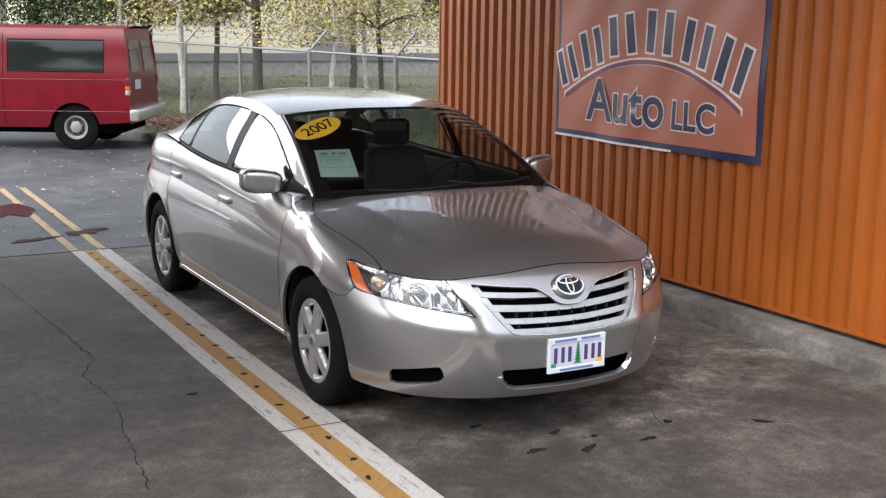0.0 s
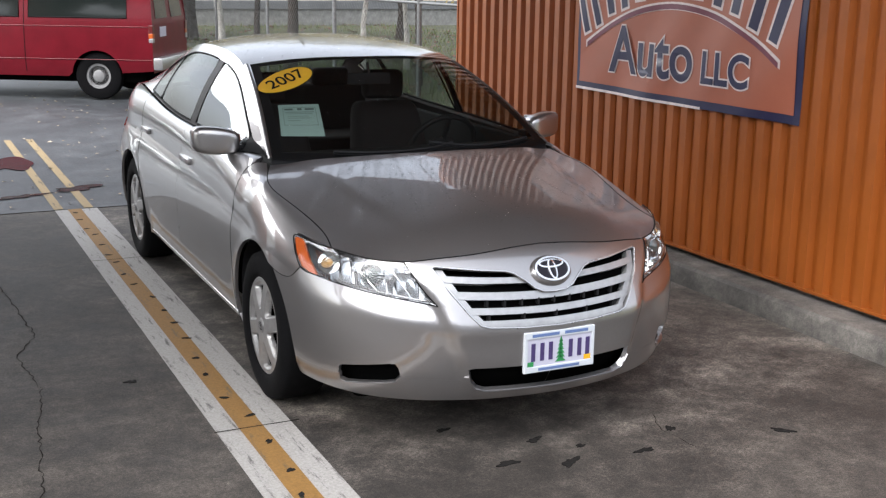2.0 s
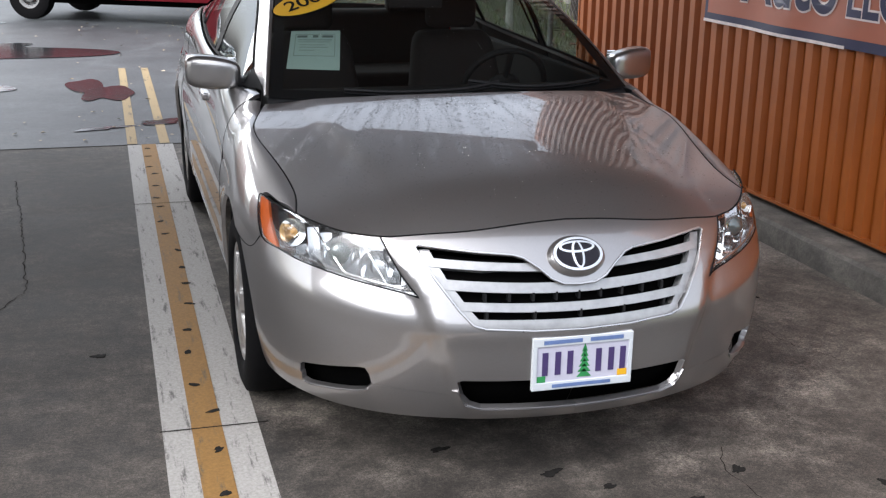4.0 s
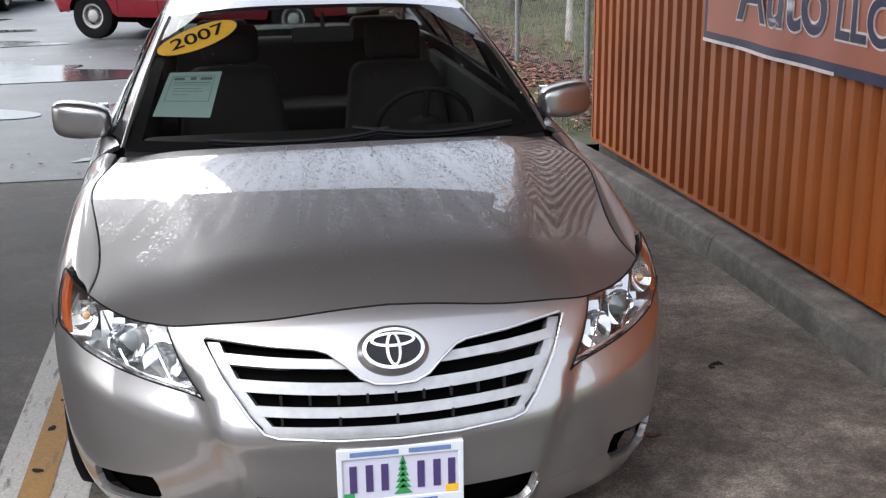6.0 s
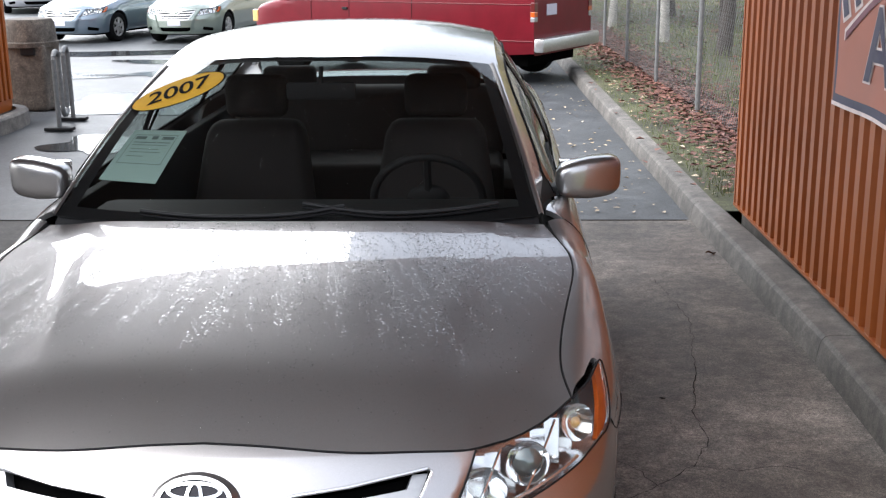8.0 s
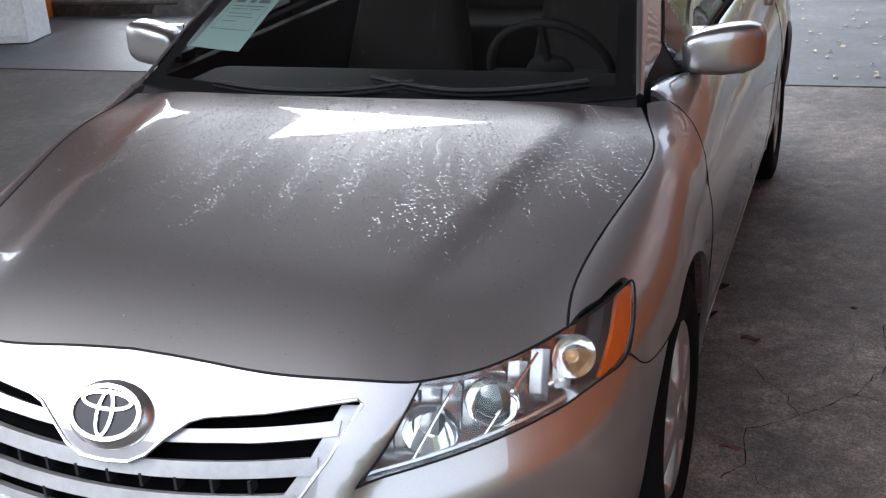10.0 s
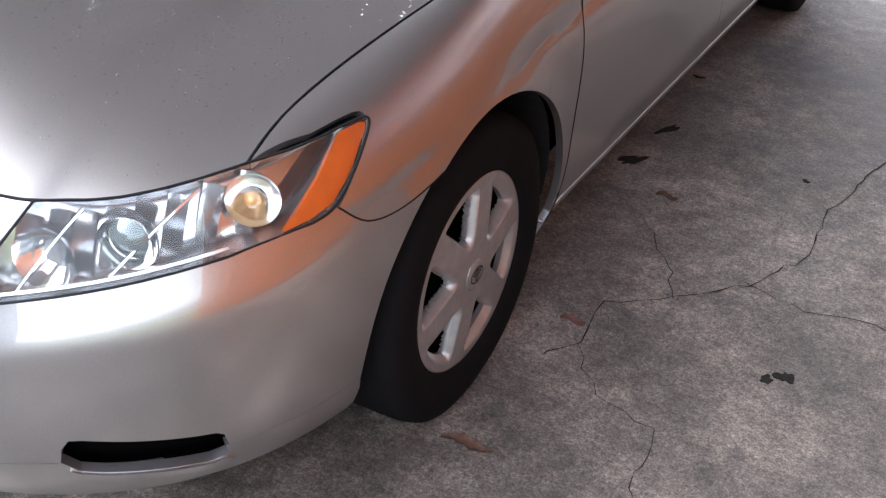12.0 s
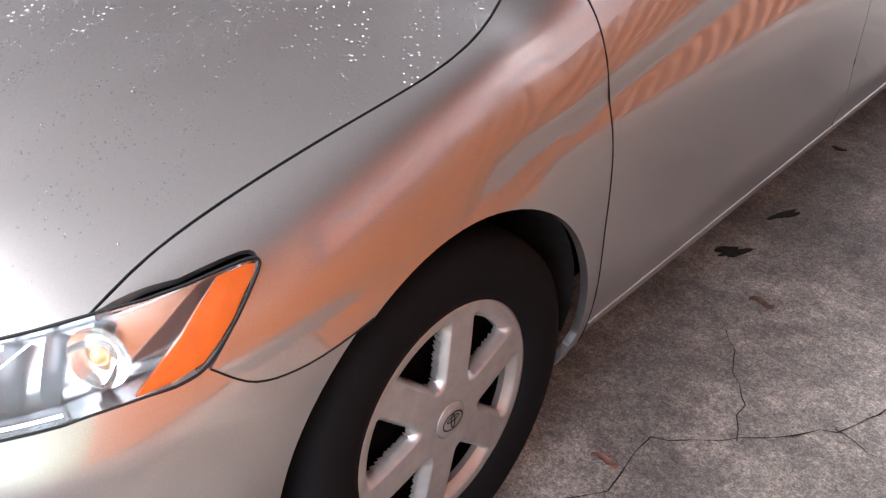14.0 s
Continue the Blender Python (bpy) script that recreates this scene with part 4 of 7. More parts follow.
def front_face(car, paint, detail):
    """Grille, badge and headlights."""
    # grille
    ring = on_front(GRILLE)
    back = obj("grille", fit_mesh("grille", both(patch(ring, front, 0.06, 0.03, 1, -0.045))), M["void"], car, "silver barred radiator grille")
    for nm, z0, z1, rise, un, wn_ in (("grille_bar", 0.672, 0.694, 0.016, 0.105, 0.43), ("grille_bar", 0.614, 0.642, 0.014, 0.0, 0.40), ("grille_bar", 0.564, 0.588, 0.010, 0.0, 0.365), ("grille_lip", 0.514, 0.544, 0.008, 0.0, 0.33)):
        us = np.linspace(un, wn_, 14)
        f = lambda u: rise * (u / 0.4) ** 1.6
        lo = [(u, z0 + f(u)) for u in us]
        hi = [(u, z1 + f(u)) for u in us[::-1]]
        pc = patch(on_front(lo + hi), front, 0.04, 0.008, 1, -0.010, 0.022)
        for q in ([both(pc)] if un == 0 else [[pc], [flip(pc)]]):
            obj(nm, fit_mesh(nm, q), M["grille_silver"], back)
    side_plate = [(0.425, 0.734), (0.388, 0.657), (0.330, 0.575), (0.295, 0.535), (0.32, 0.535), (0.36, 0.572), (0.42, 0.657), (0.457, 0.732)]
    pc = patch(on_front(side_plate), front, 0.05, 0.02, 1, -0.014, 0.03)
    for q in (pc, flip(pc)):
        obj("grille_end", fit_mesh("grille_end", [q]), M["grille_silver"], back)
    pts = [front(np.array([a]), np.array([z]))[0] for a, z in ring]
    loop = [tuple(p + np.array([0, -0.002, 0])) for p in pts] + [tuple((p + np.array([0, -0.002, 0])) * np.array([-1, 1, 1])) for p in pts[::-1][1:-1]]
    tube("grille_trim", loop, 0.0034, M["chrome_soft"], back, "bright chrome surround", True, 6)
    for k in range(-4, 5):
        for z in (0.602, 0.552) if k % 2 == 0 else (0.602,):
            p = front(np.array([abs(al_u(abs(k) * 0.07, z))]), np.array([z]))[0]
            sx = 1 if k >= 0 else -1
            part("grille_rib", box_bm(sx * p[0] - 0.003, sx * p[0] + 0.003, p[1] + 0.014, p[1] + 0.04, z - 0.014, z + 0.012), M["dark"], back)
    # badge: an oval ring with a dark ground
    c = front(np.array([0.0]), np.array([0.706]))[0]
    nrm = numeric_normals(front, np.array([0.0]), np.array([0.706]))[0]
    upv = np.cross(np.array([1.0, 0, 0]), nrm)
    upv = upv / np.linalg.norm(upv)
    if upv[2] < 0:
        upv = -upv

    def ell(rx, ry, dz=0.0, lift=0.02, oy=0.0):
        return lambda t: Vector((c + np.array([rx * math.cos(t * math.tau), 0, 0]) + upv * (ry * math.sin(t * math.tau) + oy) + nrm * lift).tolist())

    bm = ring_bm(ell(0.090, 0.064, lift=0.004), ell(0.070, 0.048, lift=0.016), 48, tuple(-nrm * 0.03))
    part("badge_seat", bm, paint, back, "", 60)
    badge = bmesh.new()
    vs = [badge.verts.new(ell(0.070, 0.048, lift=0.018)(k / 40)) for k in range(40)]
    badge.faces.new(vs)
    badge = part("badge", badge, M["badge_dark"], back, "dark oval badge with chrome rings")
    for rx, ry, oy, w in ((0.077, 0.0525, 0.0, 0.009), (0.019, 0.043, -0.002, 0.007), (0.056, 0.019, 0.022, 0.008)):
        bm = ring_bm(ell(rx, ry, lift=0.021, oy=oy), ell(rx - w, ry - w * 0.85, lift=0.022, oy=oy), 40, tuple(-nrm * 0.010))
        part("badge_ring", bm, M["chrome"], badge, "", 50)
    # headlights
    outline = head_outline()
    full = patch(outline, front, 0.05, 0.02, 1, 0.001, 0.03)
    rim3 = [front(np.array([a]), np.array([z]))[0] for a, z in outline]
    for sg in (1, -1):
        fl = (lambda p: p) if sg > 0 else flip
        deep = patch(outline, front, 0.08, 0.03, 1, -0.075)
        h = obj("headlight", fit_mesh("headlight", [fl(deep)]), M["reflector_dim"], car, "clear headlight with projector lamp and amber corner")
        wall = []
        p0 = np.array(rim3)
        nn = numeric_normals(front, np.array([o[0] for o in outline]), np.array([o[1] for o in outline]))
        k = len(p0)
        pts = np.concatenate([p0 - nn * 0.004, p0 - nn * 0.076])
        fs = [(i, (i + 1) % k, k + (i + 1) % k, k + i) for i in range(k)]
        cen = p0.mean(0)
        wn = np.concatenate([cen - p0, cen - p0])
        wn = wn / np.linalg.norm(wn, axis=1)[:, None]
        obj("lamp_housing", fit_mesh("lamp_housing", [fl((pts, fs, wn))]), M["reflector_dim"], h)
        o = obj("lens", fit_mesh("lens", [fl(patch(outline, front, 0.05, 0.02, 1, 0.002))]), M["lens"], h, "clear curved lens")
        o.visible_shadow = False
        line = [tuple((p + n * 0.001) * np.array([sg, 1, 1])) for p, n in zip(rim3, nn)]
        tube("lamp_seal", line, 0.0024, M["gap"], h, "", True, 5)

        def at_front(u, z, lift):
            a = np.array([al_u(u, z)])
            zz = np.array([z])
            return front(a, zz)[0] + numeric_normals(front, a, zz)[0] * lift, numeric_normals(front, a, zz)[0]

        def bowl(nm, u, z, rad, lift, mat, dome=0.0, rings=5, axis=None):
            p, n = at_front(u, z, lift)
            if axis is not None:
                n = np.array(axis) / np.linalg.norm(axis)
            n = Vector(n.tolist())
            bm = bmesh.new()
            q = n.to_track_quat("Z", "Y").to_matrix()
            last = None
            for i in range(rings + 1):
                r = rad * i / rings
                hgt = dome * (1 - (i / rings) ** 2) if dome > 0 else dome * (1 - (i / rings) ** 2) + (0.0022 if i % 2 else 0.0)
                ringv = [bm.verts.new(Vector(p.tolist()) + q @ Vector((r * math.cos(k * math.tau / 28), r * math.sin(k * math.tau / 28), hgt))) for k in range(28)] if i else [bm.verts.new(Vector(p.tolist()) + q @ Vector((0, 0, hgt)))]
                if last:
                    for k in range(28):
                        if len(last) == 1:
                            bm.faces.new((last[0], ringv[k], ringv[(k + 1) % 28]))
                        else:
                            bm.faces.new((last[k], ringv[k], ringv[(k + 1) % 28], last[(k + 1) % 28]))
                last = ringv
            if sg < 0:
                for v in bm.verts:
                    v.co.x = -v.co.x
            bmesh.ops.recalc_face_normals(bm, faces=bm.faces[:])
            return part(nm, bm, mat, h, "", 60)

        # stepped mirror facets at the back of the lamp, each facing forward
        low_u, low_z = zip(*HEAD_LOW)
        for k in range(9):
            u = 0.505 + 0.036 * k
            zl = float(np.interp(u, low_u, low_z)) + 0.012
            zh = min(float(np.interp(u, [0.55, 0.63, 0.70, 0.80], [0.752, 0.752, 0.763, 0.785])), 0.60 + (u - 0.465) * 1.79) - 0.014
            if zh - zl < 0.02:
                continue
            p, _ = at_front(u, (zl + zh) / 2, -0.058)
            bm = bmesh.new()
            rows = []
            for i in range(5):
                t = i / 4 - 0.5
                z = (zh - zl) * t
                rows.append([bm.verts.new((sg * (p[0] + a), p[1] + 0.35 * z + 0.25 * a + 0.9 * z * z + c, p[2] + z)) for a, c in ((-0.017, 0.0), (0.0, 0.004), (0.017, 0.0))])
            for a, b in zip(rows, rows[1:]):
                for i in range(2):
                    bm.faces.new((a[i], a[i + 1], b[i + 1], b[i]))
            part("reflector_facet", bm, M["reflector_dim"], h, "", 60)
        fwd = (0.25, -0.95, 0.12)
        bowl("reflector", 0.575, 0.672, 0.052, -0.022, M["reflector"], -0.05, axis=fwd, rings=9)
        bowl("projector_ring", 0.672, 0.700, 0.050, -0.024, M["reflector"], -0.035, axis=fwd, rings=9)
        bowl("projector_lens", 0.672, 0.700, 0.033, -0.020, M["projector"], 0.016, axis=fwd)
        bowl("turn_reflector", 0.790, 0.730, 0.043, -0.020, M["reflector"], -0.03, axis=(0.5, -0.85, 0.2))
        bowl("turn_bulb", 0.790, 0.730, 0.013, -0.024, M["turn_glass"], 0.012, axis=(0.5, -0.85, 0.2))
        bowl("turn_lamp", 0.790, 0.730, 0.034, -0.016, M["dome"], 0.014, axis=(0.5, -0.85, 0.2))
        # bright strips that part the lamp into three, and the foot of the housing
        for u0, z0, u1, z1 in ((0.545, 0.618, 0.612, 0.752), (0.655, 0.638, 0.735, 0.768)):
            prs = [at_front(u0 + (u1 - u0) * t, z0 + (z1 - z0) * t, -0.012)[0] * np.array([sg, 1, 1]) for t in np.linspace(0.04, 0.92, 9)]
            tube("divider", [tuple(p) for p in prs], 0.0030, M["reflector"], h, "", False, 6)
        prs = [at_front(u, z + 0.010, -0.010)[0] * np.array([sg, 1, 1]) for u, z in smooth_line(HEAD_LOW, 5)]
        tube("lower_bezel", [tuple(p) for p in prs], 0.005, M["reflector_dim"], h, "", False, 6)
        amber = [(al_v(v, z), z) for v, z in ((0.455, 0.674), (0.50, 0.680), (0.542, 0.692), (0.572, 0.715), (0.598, 0.737), (0.645, 0.780), (0.650, 0.788), (0.640, 0.791), (0.60, 0.788), (0.53, 0.735))]
        obj("side_marker", fit_mesh("side_marker", [fl(patch(amber, front, 0.04, 0.02, 1, -0.006, 0.01))]), M["amber"], h, "amber corner marker")


def interior(car):
    """Dashboard, seats, wheel and mirror behind the windscreen."""
    bm = box_bm(-0.70, 0.70, 1.30, 1.72, 0.70, 0.965, 0.05, 3)
    part("dashboard", bm, M["dash"], car, "", 50)
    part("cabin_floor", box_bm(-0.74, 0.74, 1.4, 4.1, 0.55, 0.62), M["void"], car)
    for sg in (-1, 1):
        part("door_lining", box_bm(sg * 0.755 - 0.02, sg * 0.755 + 0.02, 1.45, 3.9, 0.55, 0.985, 0.01), M["dash"], car)
        x = sg * 0.36
        s = part("front_seat", box_bm(x - 0.26, x + 0.26, 1.95, 2.48, 0.60, 0.78, 0.06, 3), M["fabric"], car, "dark grey cloth seat", 50)
        bm = box_bm(x - 0.24, x + 0.24, 2.40, 2.56, 0.70, 1.09, 0.075, 4)
        for v in bm.verts:
            v.co.y += (v.co.z - 0.7) * 0.35
            v.co.x = x + (v.co.x - x) * (1 - 0.9 * max(0, v.co.z - 0.85))
        part("backrest", bm, M["fabric"], s, "", 50)
        bm = box_bm(x - 0.125, x + 0.125, 2.58, 2.68, 1.10, 1.27, 0.048, 4)
        part("headrest", bm, M["fabric"], s, "", 50)
    b = part("rear_bench", box_bm(-0.64, 0.64, 3.05, 3.5, 0.6, 0.82, 0.06, 3), M["fabric"], car, "", 50)
    bm = box_bm(-0.64, 0.64, 3.46, 3.64, 0.75, 1.10, 0.06, 3)
    for v in bm.verts:
        v.co.y += (v.co.z - 0.75) * 0.4
    part("bench_back", bm, M["fabric"], b, "", 50)
    for x in (-0.4, 0.4):
        part("rear_headrest", box_bm(x - 0.13, x + 0.13, 3.60, 3.70, 1.08, 1.20, 0.04, 3), M["fabric"], b, "", 50)
    cen = Vector((0.37, 1.83, 0.93))
    tilt = Matrix.Rotation(radians(-62), 3, "X")
    rim = [tuple(cen + tilt @ Vector((0.185 * math.cos(a), 0.185 * math.sin(a), 0))) for a in np.linspace(0, math.tau, 40, endpoint=False)]
    st = tube("steering_wheel", rim, 0.014, M["dash"], car, "", True, 8)
    bm = bmesh.new()
    bmesh.ops.create_icosphere(bm, subdivisions=3, radius=1)
    for v in bm.verts:
        v.co = cen + tilt @ Vector((v.co.x * 0.075, v.co.y * 0.065, v.co.z * 0.03))
    part("steering_hub", bm, M["dash"], st, "", 60)
    for a in (0, math.pi, -math.pi / 2):
        tube("steering_spoke", [tuple(cen + tilt @ Vector((d * math.cos(a), d * math.sin(a), -0.005))) for d in (0.05, 0.18)], 0.014, M["dash"], st, "", False, 6)
    mr = part("rear_view_mirror", box_bm(-0.12, 0.12, 1.94, 1.965, 1.255, 1.315, 0.012, 2), M["dash"], car, "", 50)
    tube("mirror_stalk", [(0, 1.95, 1.31), (0, 1.97, 1.365)], 0.008, M["dash"], mr)


M["red_lens"] = plain("red_lamp_lens", (0.35, 0.015, 0.012), 0.2, coat=1.0)
M["badge_dark"] = plain("badge_ground", (0.012, 0.011, 0.016), 0.35, spec=0.2)
M["projector"] = plain("projector_glass", (0.10, 0.12, 0.12), 0.05, 0.4, coat=1.0)
M["turn_glass"] = plain("turn_lamp_glass", (0.70, 0.42, 0.16), 0.18, 0.2, coat=0.6, vary=0.25, scale=60)
M["orange"] = plain("orange_enamel", (0.31, 0.081, 0.0102), 0.42, 0.0, 0.14, 1.6)
M["banner"] = plain("banner_vinyl", (0.38, 0.12, 0.07), 0.35, 0.0, 0.1, 2.0)
M["navy"] = plain("navy_ink", (0.018, 0.019, 0.062), 0.4)
M["arc_ink"] = plain("maroon_ink", (0.16, 0.035, 0.06), 0.4)
M["white_ink"] = plain("white_ink", (0.72, 0.62, 0.60), 0.45)
M["white"] = plain("white_enamel", (0.72, 0.72, 0.70), 0.4)
M["asphalt"] = concrete_mat("wet_asphalt", ((0.032, 0.036, 0.040), (0.048, 0.053, 0.058), (0.072, 0.078, 0.083)), 0.58, 1.0, 0.7)
M["soil"] = concrete_mat("verge_soil", ((0.03, 0.03, 0.018), (0.055, 0.06, 0.024), (0.095, 0.09, 0.05)), 0.9, 1.0)
M["field"] = concrete_mat("field_grass", ((0.05, 0.065, 0.02), (0.085, 0.10, 0.035), (0.15, 0.12, 0.07)), 0.95, 0.5)
M["white_line"] = worn_paint("worn_white_line", (0.33, 0.315, 0.295), (0.10, 0.094, 0.088), 0.42, 8.0)
M["yellow_line"] = worn_paint("worn_yellow_line", (0.23, 0.12, 0.028), (0.12, 0.085, 0.045), 0.42, 7.0)
M["faded_line"] = worn_paint("faded_yard_line", (0.30, 0.22, 0.11), (0.10, 0.085, 0.06), 0.42, 6.0)
M["stain"] = plain("oil_stain", (0.016, 0.015, 0.014), 0.9, vary=0.4, scale=80, spec=0.1)
M["crack"] = plain("crack_shadow", (0.026, 0.023, 0.021), 0.95, spec=0.0)
M["ceiling"] = plain("canopy_underside", (0.215, 0.17, 0.162), 0.7, vary=0.1, scale=1.5)
M["steel"] = plain("galvanised_steel", (0.17, 0.175, 0.175), 0.55, 0.4, 0.2, 25)
M["bark"] = plain("tree_bark", (0.045, 0.038, 0.032), 0.95, vary=0.5, scale=14, bumps=0.8)
M["birch"] = plain("pale_bark", (0.34, 0.33, 0.30), 0.9, vary=0.35, scale=9, bumps=0.6)
M["leaf_green"] = leaf_mat("hedge_leaves", (0.018, 0.032, 0.010), (0.075, 0.11, 0.03))
M["leaf_yellow"] = leaf_mat("autumn_leaves", (0.07, 0.085, 0.022), (0.32, 0.24, 0.07))
M["leaf_fallen"] = leaf_mat("fallen_leaves", (0.06, 0.018, 0.014), (0.20, 0.085, 0.06))
M["leaf_brown"] = plain("dry_oak_leaf", (0.075, 0.038, 0.023), 0.8, vary=0.4, scale=60)
M["leaf_pale"] = leaf_mat("pale_fallen_leaves", (0.30, 0.22, 0.12), (0.55, 0.47, 0.36))
M["grass"] = leaf_mat("grass_blades", (0.050, 0.085, 0.018), (0.16, 0.18, 0.055))
M["van_red"] = plain("red_van_paint", (0.115, 0.006, 0.012), 0.3, 0.0, 0.15, 3.0, spec=0.2)
M["paper"] = plain("pale_green_paper", (0.50, 0.68, 0.60), 0.7, vary=0.03)
M["ink"] = plain("grey_print", (0.16, 0.22, 0.20), 0.7)
M["yellow_sticker"] = plain("yellow_sticker", (0.72, 0.40, 0.025), 0.7, vary=0.05, spec=0.12)
M["black_ink"] = plain("black_ink", (0.010, 0.009, 0.009), 0.85, spec=0.05)
M["plate_white"] = plain("plate_white", (0.50, 0.49, 0.58), 0.35, vary=0.04)
M["plate_frame"] = plain("plate_frame", (0.58, 0.61, 0.64), 0.3, vary=0.03, coat=0.4)
M["purple_ink"] = plain("purple_ink", (0.055, 0.035, 0.12), 0.5)
M["green_ink"] = plain("green_ink", (0.03, 0.24, 0.07), 0.5)
M["blue_ink"] = plain("blue_ink", (0.12, 0.18, 0.36), 0.5)
M["aggregate"] = concrete_mat("pebbled_concrete", ((0.075, 0.065, 0.055), (0.11, 0.095, 0.08), (0.16, 0.14, 0.12)), 0.85, 3.0)
M["gravel"] = plain("gravel_bank", (0.20, 0.20, 0.19), 0.95, vary=0.3, scale=6)
M["beige"] = plain("beige_render", (0.46, 0.42, 0.34), 0.85, vary=0.06, scale=0.5)
M["grey_wall"] = plain("grey_block", (0.13, 0.135, 0.14), 0.9, vary=0.15, scale=1.2)
wm, wnt, wb = node_mat("standing_water")
wb.inputs["Base Color"].default_value = (0.03, 0.032, 0.034, 1)
wb.inputs["Roughness"].default_value = 0.09
wb.inputs["IOR"].default_value = 1.6
bump(wnt, wb, noise_tex(wnt, 5.0, 5, stretch=(0.5, 2.0, 1)), 0.25, 0.01)
M["water"] = wm
M["drop"] = glass_mat("rain_drop", (0.75, 0.77, 0.77), 1.9)
M["bead"] = glass_mat("rain_water", (0.74, 0.75, 0.76), 1.6)

# ---------------------------------------------------------------- ground
EDGE = 9.60


def ground_z(y):
    """The yard falls gently away behind the canopy."""
    return -0.0008 * max(0.0, min(y, 45.0) - EDGE)


def strip_bm(x0, x1, ys, dz, xf=None):
    """A sheet between x0 and x1 that follows the fall of the ground."""
    bm = bmesh.new()
    rows = []
    for y in ys:
        o = xf(y) if xf else 0.0
        rows.append([bm.verts.new((x + o, y, ground_z(y) + dz)) for x in (x0, x1)])
    for a, b in zip(rows, rows[1:]):
        bm.faces.new((a[0], a[1], b[1], b[0]))
    bm.normal_update()
    if bm.faces and list(bm.faces)[0].normal.z < 0:
        bmesh.ops.reverse_faces(bm, faces=bm.faces[:])
    return bm


bm = bmesh.new()
xs, ys = [-600, -40, -12, 8, 40, 600], [-600, -40, 9.6, 14, 20, 30, 45, 60, 120, 600]
gv = [[bm.verts.new((x, y, ground_z(y) - 0.06)) for y in ys] for x in xs]
for i in range(len(xs) - 1):
    for j in range(len(ys) - 1):
        bm.faces.new((gv[i][j], gv[i + 1][j], gv[i + 1][j + 1], gv[i][j + 1]))
tagged(part("ground", bm, M["field"], None), "rough field grass and soil reaching into the distance", "ground", kind="structure")
WALL_AT, WALL_TURN = (5.42, 7.0, 0.0), 0.8
SLANT = -math.tan(radians(WALL_TURN))


def wall_x(y):
    return 5.42 + SLANT * (y - 7.0)


KERB_W = 0.145
bm = bmesh.new()
rows = [[bm.verts.new((x, y, 0.0)) for x in (-14.0, 5.30)] for y in (-16.0, -4.0, 2.0, EDGE)]
for a, b in zip(rows, rows[1:]):
    bm.faces.new((a[0], a[1], b[1], b[0]))
ext = bmesh.ops.extrude_face_region(bm, geom=bm.faces[:])
for v in ext["geom"]:
    if isinstance(v, bmesh.types.BMVert):
        v.co.z -= 0.05
bmesh.ops.recalc_face_normals(bm, faces=bm.faces[:])
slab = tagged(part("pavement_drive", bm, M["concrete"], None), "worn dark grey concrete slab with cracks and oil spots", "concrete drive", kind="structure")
bm = bmesh.new()
rows = [[bm.verts.new((x, y, ground_z(y) - 0.004)) for x in (-60.0, 5.232 - 0.025 * (y - 9.6) - 0.06)] for y in (EDGE, 11, 14, 20, 30, 45, 70)]
for a, b in zip(rows, rows[1:]):
    bm.faces.new((a[0], a[1], b[1], b[0]))
yard = tagged(part("road_yard", bm, M["asphalt"], None), "wet grey asphalt yard with scattered leaves", "asphalt yard", kind="structure")


def mark(name, bm, mat, parent, label=""):
    return part(name, bm, mat, parent, label)


# the painted lane line: worn white band, yellow stripe in it, dark pits along it
mark("lane_band", strip_bm(2.05, 2.365, (-4, 0, 4, 8, EDGE - 0.02), 0.002), M["white_line"], slab, "worn white painted band")
mark("lane_stripe", strip_bm(2.145, 2.245, (-4, 0, 4, 8, EDGE - 0.02), 0.004), M["yellow_line"], slab, "worn yellow stripe")
for x in (2.085, 2.31):
    mark("yard_line", strip_bm(x - 0.035, x + 0.035, (EDGE + 0.02, 11, 12.5, 13.6), 0.001), M["faded_line"], yard, "faded yellow line")
rng = random.Random(4)
for k in range(38):
    y = -1.0 + k * 0.282 + rng.uniform(-0.04, 0.04)
    mark("pit", flat_bm(blob(2.2 + rng.uniform(-0.035, 0.035), y, 0.022, 0.013, 10, 0.4, rng.uniform(0, 3), k), 0.0, 0.0055), M["stain"], slab)
for x, y, rx, ry, tn in ((1.851, 5.54, 0.035, 0.02, 0.3), (3.78, 4.104, 0.04, 0.02, 0.8), (3.199, 4.224, 0.045, 0.022, 0.2), (2.992, 4.067, 0.05, 0.03, 0.1), (2.905, 4.464, 0.035, 0.02, 0), (3.34, 4.10, 0.03, 0.015, 0.5), (4.67, 5.55, 0.022, 0.013, 1), (4.705, 5.58, 0.026, 0.024, 0), (4.507, 6.513, 0.013, 0.009, 0), (4.0, 7.036, 0.02, 0.012, 0), (4.05, 6.6, 0.05, 0.02, 1.2), (4.03, 6.35, 0.06, 0.025, 1.0), (3.22, 3.98, 0.06, 0.03, 0.4), (3.55, 3.96, 0.05, 0.022, 0.2), (4.2, 3.9, 0.07, 0.02, 2.2)):
    mark("oil_spot", flat_bm(blob(x, y, rx * 0.75, ry * 0.8, 22, 0.55, tn, int(x * 900)), 0.0, 0.0025), M["stain"], slab)


